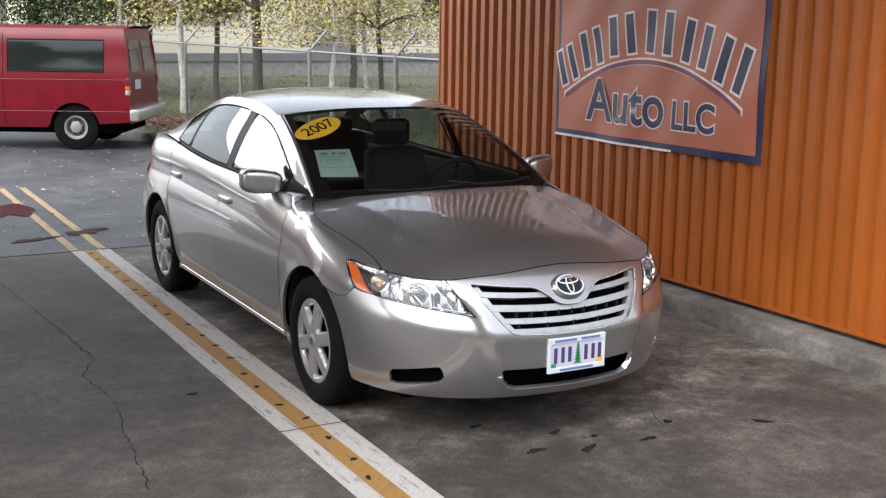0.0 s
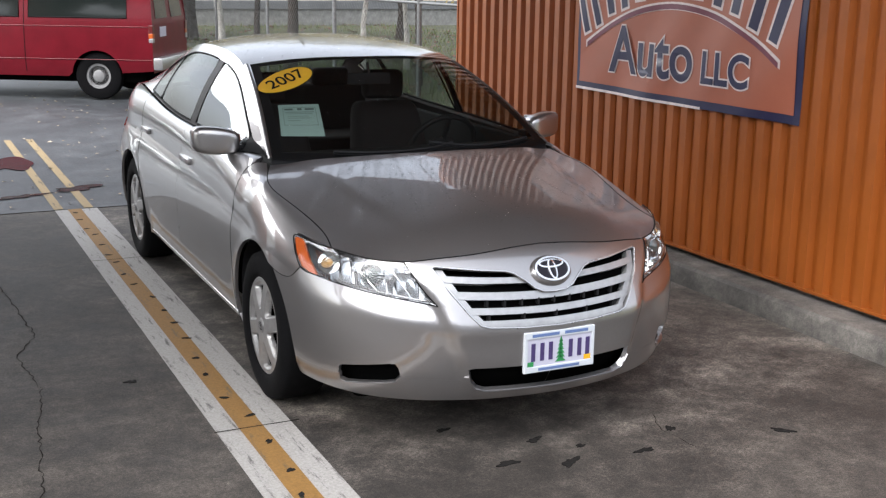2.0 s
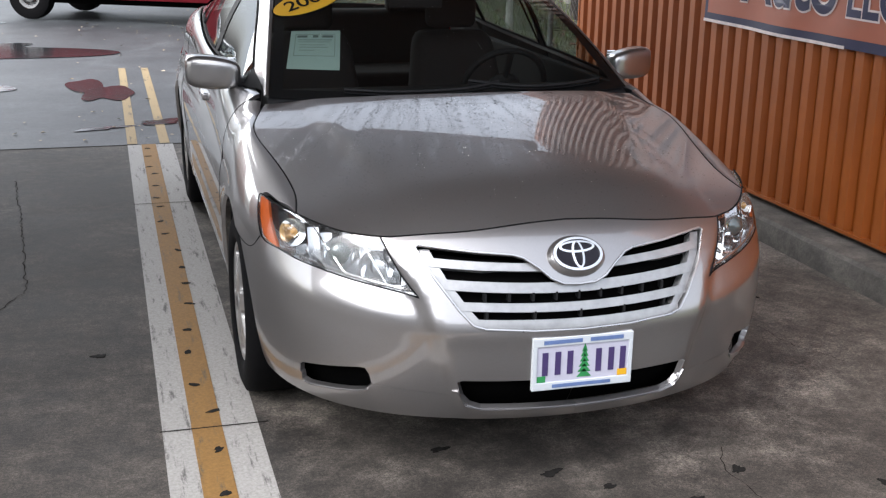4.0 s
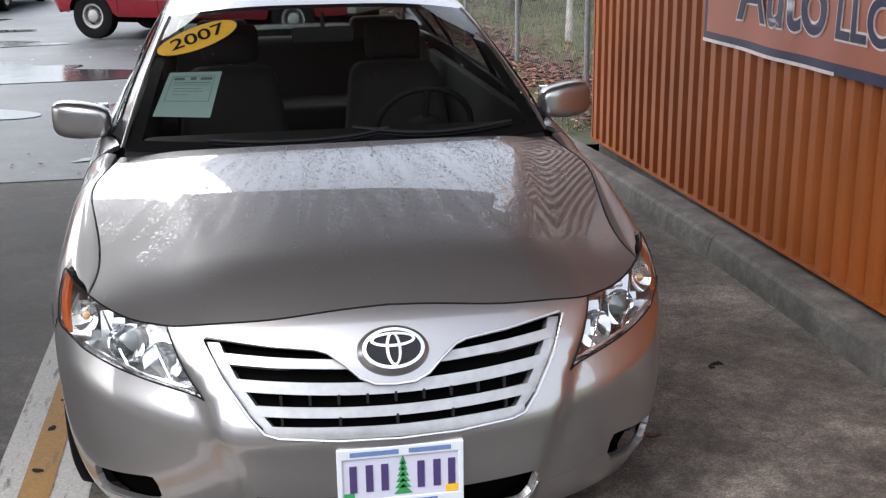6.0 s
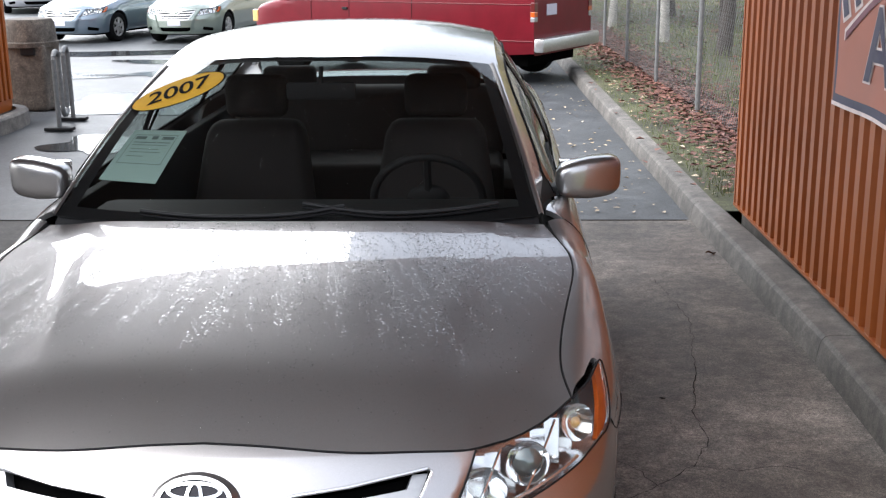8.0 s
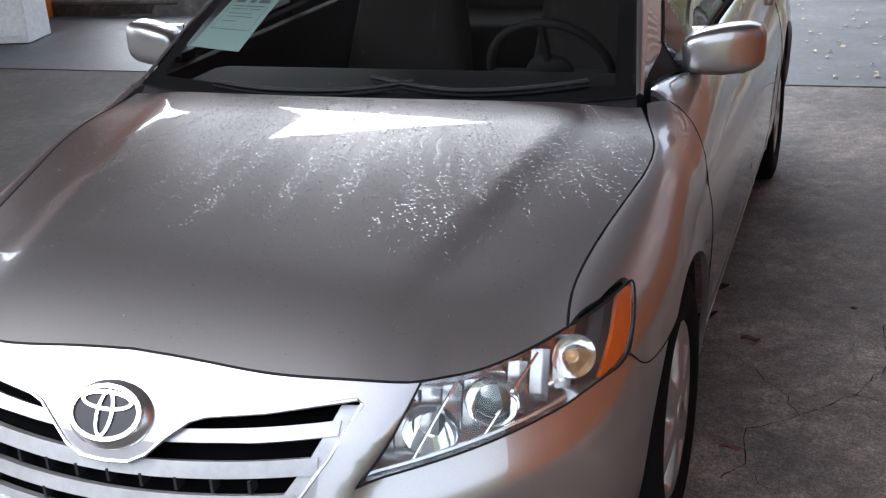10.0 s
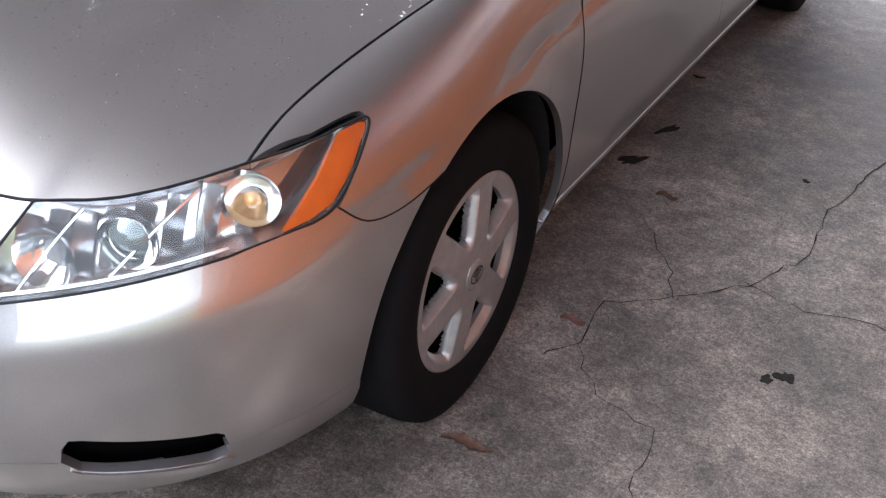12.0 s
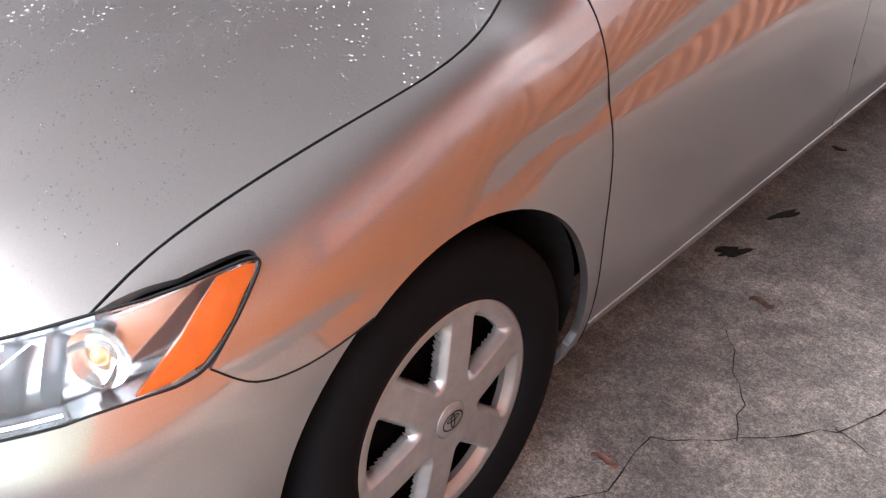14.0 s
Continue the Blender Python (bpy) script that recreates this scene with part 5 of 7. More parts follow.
def crack(pts, width=0.006, seed=0):
    """A jagged crack, widening and narrowing."""
    rg = random.Random(seed)
    fine = []
    for (x0, y0), (x1, y1) in zip(pts, pts[1:]):
        n = max(2, int(math.hypot(x1 - x0, y1 - y0) / 0.035))
        for i in range(n):
            t = i / n
            fine.append((x0 + (x1 - x0) * t + rg.uniform(-0.010, 0.010), y0 + (y1 - y0) * t + rg.uniform(-0.010, 0.010)))
    fine.append(pts[-1])
    bm = bmesh.new()
    rows = []
    for i, (x, y) in enumerate(fine):
        a, b = fine[max(i - 1, 0)], fine[min(i + 1, len(fine) - 1)]
        dx, dy = b[0] - a[0], b[1] - a[1]
        ln = math.hypot(dx, dy) or 1
        w = width * rg.uniform(0.10, 0.42)
        rows.append((bm.verts.new((x - dy / ln * w, y + dx / ln * w, 0.0022)), bm.verts.new((x + dy / ln * w, y - dx / ln * w, 0.0022))))
    for a, b in zip(rows, rows[1:]):
        bm.faces.new((a[0], b[0], b[1], a[1]))
    bm.normal_update()
    for f in bm.faces:
        if f.normal.z < 0:
            f.normal_flip()
    mark("crack", bm, M["crack"], slab)


crack([(1.36, 8.6), (1.45, 7.6), (1.54, 6.41), (1.42, 6.1), (1.47, 5.6), (1.40, 5.1), (1.33, 4.4)], 0.008, 1)
crack([(4.20, 5.35), (4.26, 5.45), (4.24, 5.62), (4.389, 5.74), (4.525, 5.894), (4.62, 6.12), (4.60, 6.35), (4.70, 6.9)], 0.006, 2)
crack([(4.525, 5.894), (4.68, 5.86), (4.8, 5.9), (4.95, 5.85)], 0.005, 3)
crack([(4.389, 5.74), (4.30, 5.9), (4.18, 6.05)], 0.004, 4)
crack([(4.24, 5.45), (4.36, 5.30), (4.52, 5.25), (4.55, 5.0), (4.66, 4.8)], 0.004, 5)
crack([(3.80, 4.25), (3.74, 4.1), (3.76, 3.9)], 0.005, 6)
crack([(4.7, 6.9), (4.78, 7.5), (4.7, 8.2)], 0.004, 7)
# a joint across the slab
mark("slab_joint", strip_bm(-14, 5.1, (EDGE - 0.03, EDGE - 0.005), 0.0015), M["crack"], slab)
for y in (4.80, 7.86):
    mark("slab_joint", strip_bm(2.04, 2.40, (y - 0.004, y + 0.004), 0.0046), M["crack"], slab)
# ---------------------------------------------------------------- puddles
for k, (x, y, rx, ry, tn) in enumerate(((1.86, 12.15, 0.26, 0.55, 0.1), (2.36, 10.48, 0.20, 0.10, 0.3), (1.88, 10.27, 0.19, 0.06, 0.2), (0.3, 12.6, 0.6, 0.5, 0.4), (0.0, 15.4, 1.5, 1.0, 0.2), (-0.6, 18.6, 1.0, 0.4, 0.1), (-3.0, 22.0, 1.6, 0.6, 0.2), (-1.2, 20.5, 1.2, 0.25, 0), (-4, 18.5, 2.2, 0.8, 0.2))):
    bm = flat_bm(blob(x, y, rx, ry, 70, 0.5, tn, k + 30), 0, 0)
    for v in bm.verts:
        v.co.z = ground_z(v.co.y) + 0.0035
    part("puddle", bm, M["water"], yard, "shallow rain puddle")

# ---------------------------------------------------------------- kerb, verge
KT = 0.125


def kerb_x(y):
    """The kerb runs straight under the canopy and bends a little towards its end."""
    return 5.37 if y < 6.93 else (5.37 - 0.036 * (y - 6.93) if y < 9.6 else 5.274 - 0.028 * (y - 9.6))



def kerb_piece(y0, y1, parent, base):
    bm = bmesh.new()
    prof = [(-KERB_W, -0.05), (-KERB_W - 0.004, 0.0), (-KERB_W + 0.010, KT - 0.045), (-KERB_W + 0.018, KT - 0.022), (-KERB_W + 0.034, KT - 0.006), (-KERB_W + 0.058, KT), (0.0, KT), (0.0, -0.05)]
    ends = []
    for y in (y0, y1):
        back = max(0.0, wall_x(y) + 0.02 - kerb_x(y)) if y < 9.4 else 0.0
        ends.append([bm.verts.new((kerb_x(y) + a + (back if a == 0.0 else 0.0), y, ground_z(y) + z)) for a, z in prof])
    n = len(prof)
    for k in range(n):
        bm.faces.new((ends[0][k], ends[0][(k + 1) % n], ends[1][(k + 1) % n], ends[1][k]))
    bm.faces.new(ends[0])
    bm.faces.new(ends[1])
    bmesh.ops.recalc_face_normals(bm, faces=bm.faces[:])
    return part("kerb_stone", bm, M["kerb"], parent, "", 25)


kerb = thing("kerb", "grey poured concrete kerb with cast joints", "kerb", kind="structure")
cuts = [-5.0, -2.0, 1.0, 4.0, 6.93, 9.60, 12.6, 15.6, 18.6, 21.6, 25, 30, 38, 48]
for a, b in zip(cuts, cuts[1:]):
    kerb_piece(a + 0.003, b - 0.003, kerb, 0)
bm = bmesh.new()
rows = []
for y in (9.36, 11, 14, 20, 30, 48):
    rows.append([bm.verts.new((x, y, ground_z(y) + z)) for x, z in ((kerb_x(y) - 0.02, KT - 0.012), (6.2, KT - 0.01), (9, 0.12), (16, 0.1), (40, 0.0))])
for a, b in zip(rows, rows[1:]):
    for k in range(4):
        bm.faces.new((a[k], a[k + 1], b[k + 1], b[k]))
tagged(part("ground_verge", bm, M["soil"], None), "mossy verge with thin grass and fallen leaves", "verge", kind="structure")


def scatter(name, label, mat, n, place, size, upright=False, seed=1, category="leaves"):
    """Very many small leaves or blades in one mesh."""
    rg = random.Random(seed)
    vs, fs = [], []
    for _ in range(n):
        x, y, z = place(rg)
        s = size * rg.uniform(0.6, 1.4)
        a = rg.uniform(0, math.tau)
        k = len(vs)
        if upright:
            dx, dy = math.cos(a), math.sin(a)
            lx, ly = rg.uniform(-0.4, 0.4) * s, rg.uniform(-0.4, 0.4) * s
            w = 0.05 * s
            vs += [(x - dx * w, y - dy * w, z), (x + dx * w, y + dy * w, z), (x + lx, y + ly, z + s)]
            fs.append((k, k + 1, k + 2))
        else:
            c, d = math.cos(a) * s, math.sin(a) * s
            t1, t2 = rg.uniform(0, 0.5) * s, rg.uniform(0, 0.5) * s
            vs += [(x - c, y - d, z), (x - d * 0.55, y + c * 0.55, z + t1), (x + c, y + d, z + 0.1 * s), (x + d * 0.55, y - c * 0.55, z + t2)]
            fs.append((k, k + 1, k + 2, k + 3))
    me = bpy.data.meshes.new(name)
    me.from_pydata(vs, [], fs)
    return tagged(obj(name, me, mat), label, category, kind="stuff")


def verge_z(x, y):
    return ground_z(y) + (KT if x < 6.2 else KT - 0.03 * min(1, (x - 6.2) / 3)) + 0.004


def on_verge(rg):
    y = 9.7 + 26 * rg.random() ** 1.5
    x = kerb_x(y) + abs(rg.gauss(0, 0.55)) + 0.02
    return x, y, verge_z(x, y)


def fence_x(y):
    return 5.87 - 0.03 * (y - 13.6)


def along_fence(rg):
    y = 9.9 + 24 * rg.random() ** 1.3
    x = fence_x(y) + 0.12 + rg.gauss(0.0, 0.30)
    return x, y, verge_z(x, y) + rg.random() * 0.03


def in_field(rg):
    y = 10 + 30 * rg.random()
    x = 6.1 + 10 * rg.random() ** 1.2
    return x, y, verge_z(x, y)


def on_yard(rg):
    y = EDGE + 0.2 + 14 * rg.random() ** 1.4
    x = kerb_x(y) - 0.2 - abs(rg.gauss(0, 1.6))
    return x, y, ground_z(y) + 0.004


scatter("fallen_leaves", "russet fallen leaves heaped along the fence", M["leaf_fallen"], 12000, along_fence, 0.038, seed=3)
scatter("fallen_leaves", "pale yellow leaves scattered on the verge", M["leaf_pale"], 500, on_verge, 0.024, seed=4)
scatter("fallen_leaves", "pale wet leaves scattered on the asphalt", M["leaf_pale"], 420, on_yard, 0.021, seed=5)
scatter("fallen_leaves", "brown leaves lying in the grass behind the fence", M["leaf_fallen"], 3000, lambda r: (lambda p: (p[0], p[1], p[2] + 0.03))(in_field(r)), 0.06, seed=6)
scatter("grass", "thin green and straw-coloured grass behind the fence", M["grass"], 16000, in_field, 0.13, True, 7, "grass")
scatter("grass", "short moss and grass tufts on the verge", M["grass"], 5000, on_verge, 0.045, True, 8, "grass")

# ---------------------------------------------------------------- orange building
RIB, RIB_D, WALL_LOW, WALL_TOP = 0.138, 0.034, 0.168, 3.55


def ribbed(length, z0, z1):
    """Ribbed sheet metal along y, ribs standing out towards -x."""
    bm = bmesh.new()
    prof, y = [], 0.0
    while y < length:
        for a, d in ((0.0, 0.0), (0.30, 0.0), (0.42, 1.0), (0.86, 1.0), (1.0, 0.0)):
            yy = y + a * RIB
            if yy <= length:
                prof.append((-d * RIB_D, yy))
        y += RIB
    lo = [bm.verts.new((x, yy, z0)) for x, yy in prof]
    hi = [bm.verts.new((x, yy, z1)) for x, yy in prof]
    for k in range(len(prof) - 1):
        bm.faces.new((lo[k], hi[k], hi[k + 1], lo[k + 1]))
    bmesh.ops.remove_doubles(bm, verts=bm.verts[:], dist=1e-5)
    bm.normal_update()
    if sum(f.normal.x for f in bm.faces) > 0:
        bmesh.ops.reverse_faces(bm, faces=bm.faces[:])
    return bm


wall = thing("wall_east", "orange ribbed sheet-metal wall above a concrete plinth", "wall", WALL_AT, WALL_TURN, kind="structure")
part("core", box_bm(0.003, 0.20, -3.45, 2.335, 0.16, WALL_TOP), M["orange"], wall)
part("plinth", box_bm(0.012, 0.19, -3.45, 2.32, -0.05, 0.16), M["kerb"], wall, "dark concrete plinth")
for k in range(6):
    y0 = 2.34 - 7 * RIB * (k + 1)
    o = part("metal_sheet", ribbed(7 * RIB, WALL_LOW, WALL_TOP), M["orange"], wall)
    o.location = (0, y0, 0)
part("drip_edge", box_bm(-0.040, 0.01, -3.46, 2.35, 0.156, 0.172), M["orange"], wall)
part("corner_trim", box_bm(-0.038, 0.05, 2.332, 2.352, 0.156, WALL_TOP), M["orange"], wall)
part("return_wall", box_bm(0.05, 6.0, 2.19, 2.34, -0.05, WALL_TOP), M["orange"], wall)
part("return_wall", box_bm(0.05, 6.0, -3.46, -3.31, -0.05, WALL_TOP), M["orange"], wall)
# canopy over the drive
bm = box_bm(-0.8, 5.6, 3.8, 8.9, 3.52, 3.80)
tagged(part("ceiling_canopy", bm, M["ceiling"], None), "plain painted underside of the drive-through canopy", "canopy", kind="structure")
bm = box_bm(-0.9, 5.2, 8.9, 9.02, 3.40, 4.0)
tagged(part("trim_canopy_back", bm, M["orange"], None), "orange fascia board along the canopy edge", "fascia", kind="structure")
bm = box_bm(-0.9, 5.2, 3.68, 3.8, 3.40, 4.0)
tagged(part("trim_canopy_front", bm, M["orange"], None), "orange fascia board along the canopy edge", "fascia", kind="structure")

# unseen slab added on the left so the bonnet reflects dark there
bm = box_bm(-9.0, -0.8, 3.8, 9.03, 3.52, 3.80)
wide = bmesh.ops.create_cube(bm, size=1.0)["verts"]
for v in wide:
    v.co = (-4.45 + 9.1 * v.co.x, 9.965 + 1.87 * v.co.y, 3.66 + 0.28 * v.co.z)
tagged(part("ceiling_added_side", bm, M["ceiling"], None), "plain slab added out of view over the next lane to darken reflections", "canopy", kind="structure")

# added wall out of view; keeps low sky light off the drive
bm = box_bm(-16.0, 5.2, -7.4, -7.0, -0.05, 4.6)
tagged(part("wall_added_front", bm, M["grey_wall"], None), "plain grey wall added behind the camera to cut low sky light", "wall", kind="structure")

# invented wall past the left lane, blocks bright sky from the left wing
bm = box_bm(-9.4, -9.2, -7.0, 3.4, -0.05, 4.4)
tagged(part("wall_added_left", bm, M["grey_wall"], None), "plain grey wall added out of view to darken the sedan's left front", "wall", kind="structure")

# ---------------------------------------------------------------- banner
banner = thing("banner", "creased brick-red vinyl banner with navy border and letters", "banner", WALL_AT, WALL_TURN)
BL, BR, BB, BT = 0.45, -1.76, 1.05, 2.20


def sag(y, z):
    t = (y - BR) / (BL - BR)
    return -0.050 - 0.012 * math.sin(5.2 * t + 1.0) * math.sin(3.0 * (z - BB) + 0.6) - 0.006 * math.sin(17 * t + 3 * z) * max(0.0, 1 - (z - BB) / 0.5) - 0.004 * math.sin(26 * t + 9 * z)


def low_edge_z(y):
    t = (y - BR) / (BL - BR)
    return 0.012 * math.sin(2.2 * math.pi * t) - 0.01 * math.sin(6.5 * t)


def banner_piece(name, poly, mat, lift, label=""):
    """A flat shape in (across, up) laid on the vinyl; across runs from the left edge as one reads it."""
    pts, faces, _ = cut_flat(poly, 0.06, 0.06)
    v3 = []
    for a, z in pts:
        y = BL - a
        k = max(0.0, 1 - (z - BB) / 0.25)
        v3.append((sag(y, z) - lift, y, z + low_edge_z(y) * k))
    me = bpy.data.meshes.new(name)
    me.from_pydata(v3, [], faces)
    me.shade_smooth()
    return obj(name, me, mat, banner, label)


BW, BH = BL - BR, BT
banner_piece("border", [(0, BB), (BW, BB), (BW, BT), (0, BT)], M["navy"], 0.0, "navy border")
banner_piece("sheet", [(0.035, BB + 0.05), (BW - 0.05, BB + 0.05), (BW - 0.05, BT - 0.05), (0.035, BT - 0.05)], M["banner"], 0.003)
banner_piece("hem", [(0.0, BB - 0.004), (BW * 0.62, BB - 0.004), (BW * 0.62, BB + 0.012), (0.0, BB + 0.014)], M["white_ink"], 0.004)


def banner_arc(z_mid, rise, x0, x1, w0, w1):
    xs = np.linspace(x0, x1, 28)
    f = lambda x: z_mid + rise * (1 - ((x - (x0 + x1) / 2) / ((x1 - x0) / 2)) ** 2)
    return [(x, f(x) + w0) for x in xs] + [(x, f(x) - w1) for x in xs[::-1]]


banner_piece("arc_edge", banner_arc(1.355, 0.285, 0.10, 2.04, 0.034, 0.016), M["white_ink"], 0.005)
banner_piece("arc", banner_arc(1.352, 0.285, 0.115, 2.025, 0.024, 0.008), M["arc_ink"], 0.007, "dark maroon arc")


def arc_point(x):
    return 1.352 + 0.285 * (1 - ((x - 1.07) / 0.97) ** 2)


# the lettering along the arc, as plain upright blocks
for k, (x, w, h) in enumerate(((0.18, 0.18, 0.24), (0.46, 0.22, 0.25), (0.80, 0.28, 0.27), (1.19, 0.27, 0.28), (1.55, 0.24, 0.27), (1.88, 0.24, 0.28))):
    s = -2 * 0.285 * (x - 1.07) * 0.8
    for nm, g, mt, lf in (("block_edge", 0.016, M["white_ink"], 0.005), ("block", 0.0, M["navy"], 0.007)):
        z0 = arc_point(x) + 0.075
        shapes = [(-w / 2, -w / 2 + w * 0.30, 0.0, h), (w / 2 - w * 0.30, w / 2, 0.0, h)]
        for a0, a1, b0, b1 in shapes:
            a0, a1, b0, b1 = a0 - g, a1 + g, b0 - g, b1 + g
            banner_piece(nm, [(x + a + b * -s * 0.9, z0 + b + a * s) for a, b in ((a0, b0), (a1, b0), (a1, b1), (a0, b1))], mt, lf)


def banner_text(body, size, x, z):
    for nm, grow, mt, lf in (("letter_edge", 0.017, M["white_ink"], 0.005), ("letters", 0.007, M["navy"], 0.008)):
        cu = bpy.data.curves.new("letters", "FONT")
        cu.body, cu.size, cu.offset = body, size, grow
        cu.align_x, cu.align_y = "CENTER", "BOTTOM_BASELINE"
        ob = new("letters", cu)
        me = bpy.data.meshes.new_from_object(ob.evaluated_get(bpy.context.evaluated_depsgraph_get()))
        bpy.data.objects.remove(ob)
        for v in me.vertices:
            y = BL - (x + v.co.x)
            zz = z + v.co.y
            v.co = Vector((sag(y, zz) - lf - 0.002, y, zz))
        obj(nm, me, mt, banner, "navy letters with a pale outline" if nm == "letters" else "")


banner_text("Auto", 0.428, 0.835, 1.205)
banner_text("LLC", 0.262, 1.575, 1.21)

# ---------------------------------------------------------------- the silver sedan
CAR_AT = (3.24, 4.155, 0.0)
sedan = build_sedan("sedan", "silver-beige metallic four-door sedan, wet with rain, parked beside the orange wall", M["paint"], CAR_AT, 0.0)


def on_glass(s, r, lift):
    s, r = np.array([s]), np.array([r])
    p = windscreen(s, r)[0]
    n = numeric_normals(windscreen, s, r)[0]
    return p + n * lift


def glass_piece(name, poly, mat, lift, parent, label="", c=0.03):
    pts, faces, _ = cut_flat(poly, c, c)
    n = numeric_normals(windscreen, pts[:, 0], pts[:, 1])
    me = bpy.data.meshes.new(name)
    me.from_pydata((windscreen(pts[:, 0], pts[:, 1]) + n * lift).tolist(), [], faces)
    return obj(name, me, mat, parent, label)


# sale paper behind the glass, year sticker on it
note = [(-0.915, 0.205), (-0.630, 0.200), (-0.595, 0.490), (-0.885, 0.495)]
PA, PB, PC, PD = (np.array(q) for q in note)


def note_at(a, b):
    return tuple((PA * (1 - a) + PB * a) * (1 - b) + (PD * (1 - a) + PC * a) * b)


paper = glass_piece("sale_notice", [note_at(0, 0), note_at(1, 0), note_at(1, 1), note_at(0, 1)], M["paper"], -0.010, sedan, "pale green printed notice behind the windscreen", 0.08)
for a0, a1, b0, b1 in ((0.10, 0.90, 0.885, 0.895), (0.10, 0.90, 0.32, 0.33), (0.10, 0.108, 0.32, 0.895), (0.892, 0.90, 0.32, 0.895), (0.14, 0.34, 0.80, 0.86), (0.45, 0.56, 0.80, 0.87), (0.64, 0.86, 0.80, 0.86), (0.16, 0.84, 0.73, 0.745), (0.16, 0.8, 0.68, 0.69), (0.2, 0.7, 0.60, 0.61), (0.2, 0.76, 0.54, 0.55), (0.2, 0.5, 0.46, 0.47)):
    glass_piece("print_bar", [note_at(a0, b0), note_at(a1, b0), note_at(a1, b1), note_at(a0, b1)], M["ink"], -0.0085, paper, "", 0.2)
ST_C, ST_A, ST_B = np.array([-0.765, 0.745]), np.array([0.236, 0.106]), np.array([-0.045, 0.100])


def oval(k):
    return [tuple(ST_C + ST_A * k * math.cos(t) + ST_B * k * math.sin(t)) for t in np.linspace(0, math.tau, 40, endpoint=False)]


sticker = glass_piece("year_sticker", oval(1.0), M["black_ink"], 0.002, sedan, "yellow oval year sticker", 0.06)
glass_piece("sticker_face", oval(0.96), M["yellow_sticker"], 0.0035, sticker, "", 0.06)
cu = bpy.data.curves.new("year", "FONT")
cu.body, cu.size, cu.align_x, cu.align_y = "2007", 0.9, "CENTER", "CENTER"
cu.offset = 0.012
ob = new("year", cu)
me = bpy.data.meshes.new_from_object(ob.evaluated_get(bpy.context.evaluated_depsgraph_get()))
bpy.data.objects.remove(ob)
for v in me.vertices:
    q = ST_C + ST_A * v.co.x * 0.72 + ST_B * v.co.y * 1.42
    v.co = Vector(on_glass(q[0], q[1], 0.005).tolist())
obj("year_digits", me, M["black_ink"], sticker, "black digits")
# frit band and wipers
glass_piece("frit_band", [(-1, 0.0), (1, 0.0), (1, 0.055), (0.3, 0.035), (-0.3, 0.035), (-1, 0.055)], M["dark"], -0.003, sedan, "", 0.1)
glass_piece("frit_band", [(-1, 0.955), (-0.3, 0.97), (0.3, 0.97), (1, 0.955), (1, 1.0), (-1, 1.0)], M["dark"], -0.003, sedan, "", 0.1)
for s0, s1 in ((-0.93, -0.99), (0.99, 0.93)):
    glass_piece("frit_band", [(min(s0, s1), 0.05), (max(s0, s1), 0.05), (max(s0, s1), 0.96), (min(s0, s1), 0.96)], M["dark"], -0.003, sedan, "", 0.1)
bm = bmesh.new()
rows = []
for s in np.linspace(-1, 1, 25):
    h = hood(np.array([s * 0.99]), np.array([0.995]))[0]
    w = windscreen(np.array([s]), np.array([0.03]))[0]
    rows.append([bm.verts.new((h[0], h[1] - 0.01, h[2] - 0.03)), bm.verts.new((w[0], w[1], w[2] - 0.012))])
for a, b in zip(rows, rows[1:]):
    bm.faces.new((a[0], b[0], b[1], a[1]))
part("cowl", bm, M["dark"], sedan, "black plastic cowl below the windscreen")
for pts in ([(-0.62, 0.045), (-0.35, 0.035), (0.0, 0.05), (0.22, 0.085)], [(0.05, 0.10), (0.35, 0.05), (0.62, 0.045), (0.84, 0.06)]):
    line = smooth_line(pts, 6)
    w = tube("wiper", [tuple(on_glass(s, r, 0.014)) for s, r in line], 0.006, M["dark"], sedan)
    tube("wiper_blade", [tuple(on_glass(s, r - 0.01, 0.006)) for s, r in line], 0.004, M["gap"], w)


# plate with its frame; what stands on it is shown as bars
pl = part("number_plate", box_bm(-0.152, 0.152, -0.030, -0.024, 0.336, 0.486, 0.004), M["plate_white"], sedan, "white and mauve number plate with a tree")
PV = -0.0335
for x0, x1, z0, z1 in ((-0.157, 0.157, 0.466, 0.492), (-0.157, 0.157, 0.330, 0.354), (-0.157, -0.144, 0.353, 0.467), (0.144, 0.157, 0.353, 0.467)):
    part("plate_frame", box_bm(x0, x1, PV, -0.018, z0, z1, 0.002), M["plate_frame"], pl)
for k, x in enumerate((-0.118, -0.078, -0.040, 0.050, 0.090, 0.127)):
    part("plate_bar", box_bm(x - 0.009, x + 0.009, -0.0315, -0.029, 0.375, 0.447), M["purple_ink"], pl)
for x0, x1 in ((-0.125, -0.005), (0.02, 0.125)):
    part("frame_bar", box_bm(x0, x1, PV - 0.001, PV + 0.001, 0.473, 0.485), M["blue_ink"], pl)
part("frame_bar", box_bm(-0.095, 0.090, PV - 0.001, PV + 0.001, 0.336, 0.347), M["blue_ink"], pl)
bm = bmesh.new()
for z0, w in ((0.362, 0.024), (0.378, 0.021), (0.394, 0.018), (0.410, 0.015), (0.426, 0.012), (0.442, 0.009)):
    bm.faces.new([bm.verts.new((x, -0.0312, z)) for x, z in ((0.005 - w, z0), (0.005 + w, z0), (0.005, z0 + 0.026))])
part("plate_tree", bm, M["green_ink"], pl)
part("plate_tag", box_bm(-0.142, -0.116, -0.0316, -0.029, 0.355, 0.374), M["green_ink"], pl)
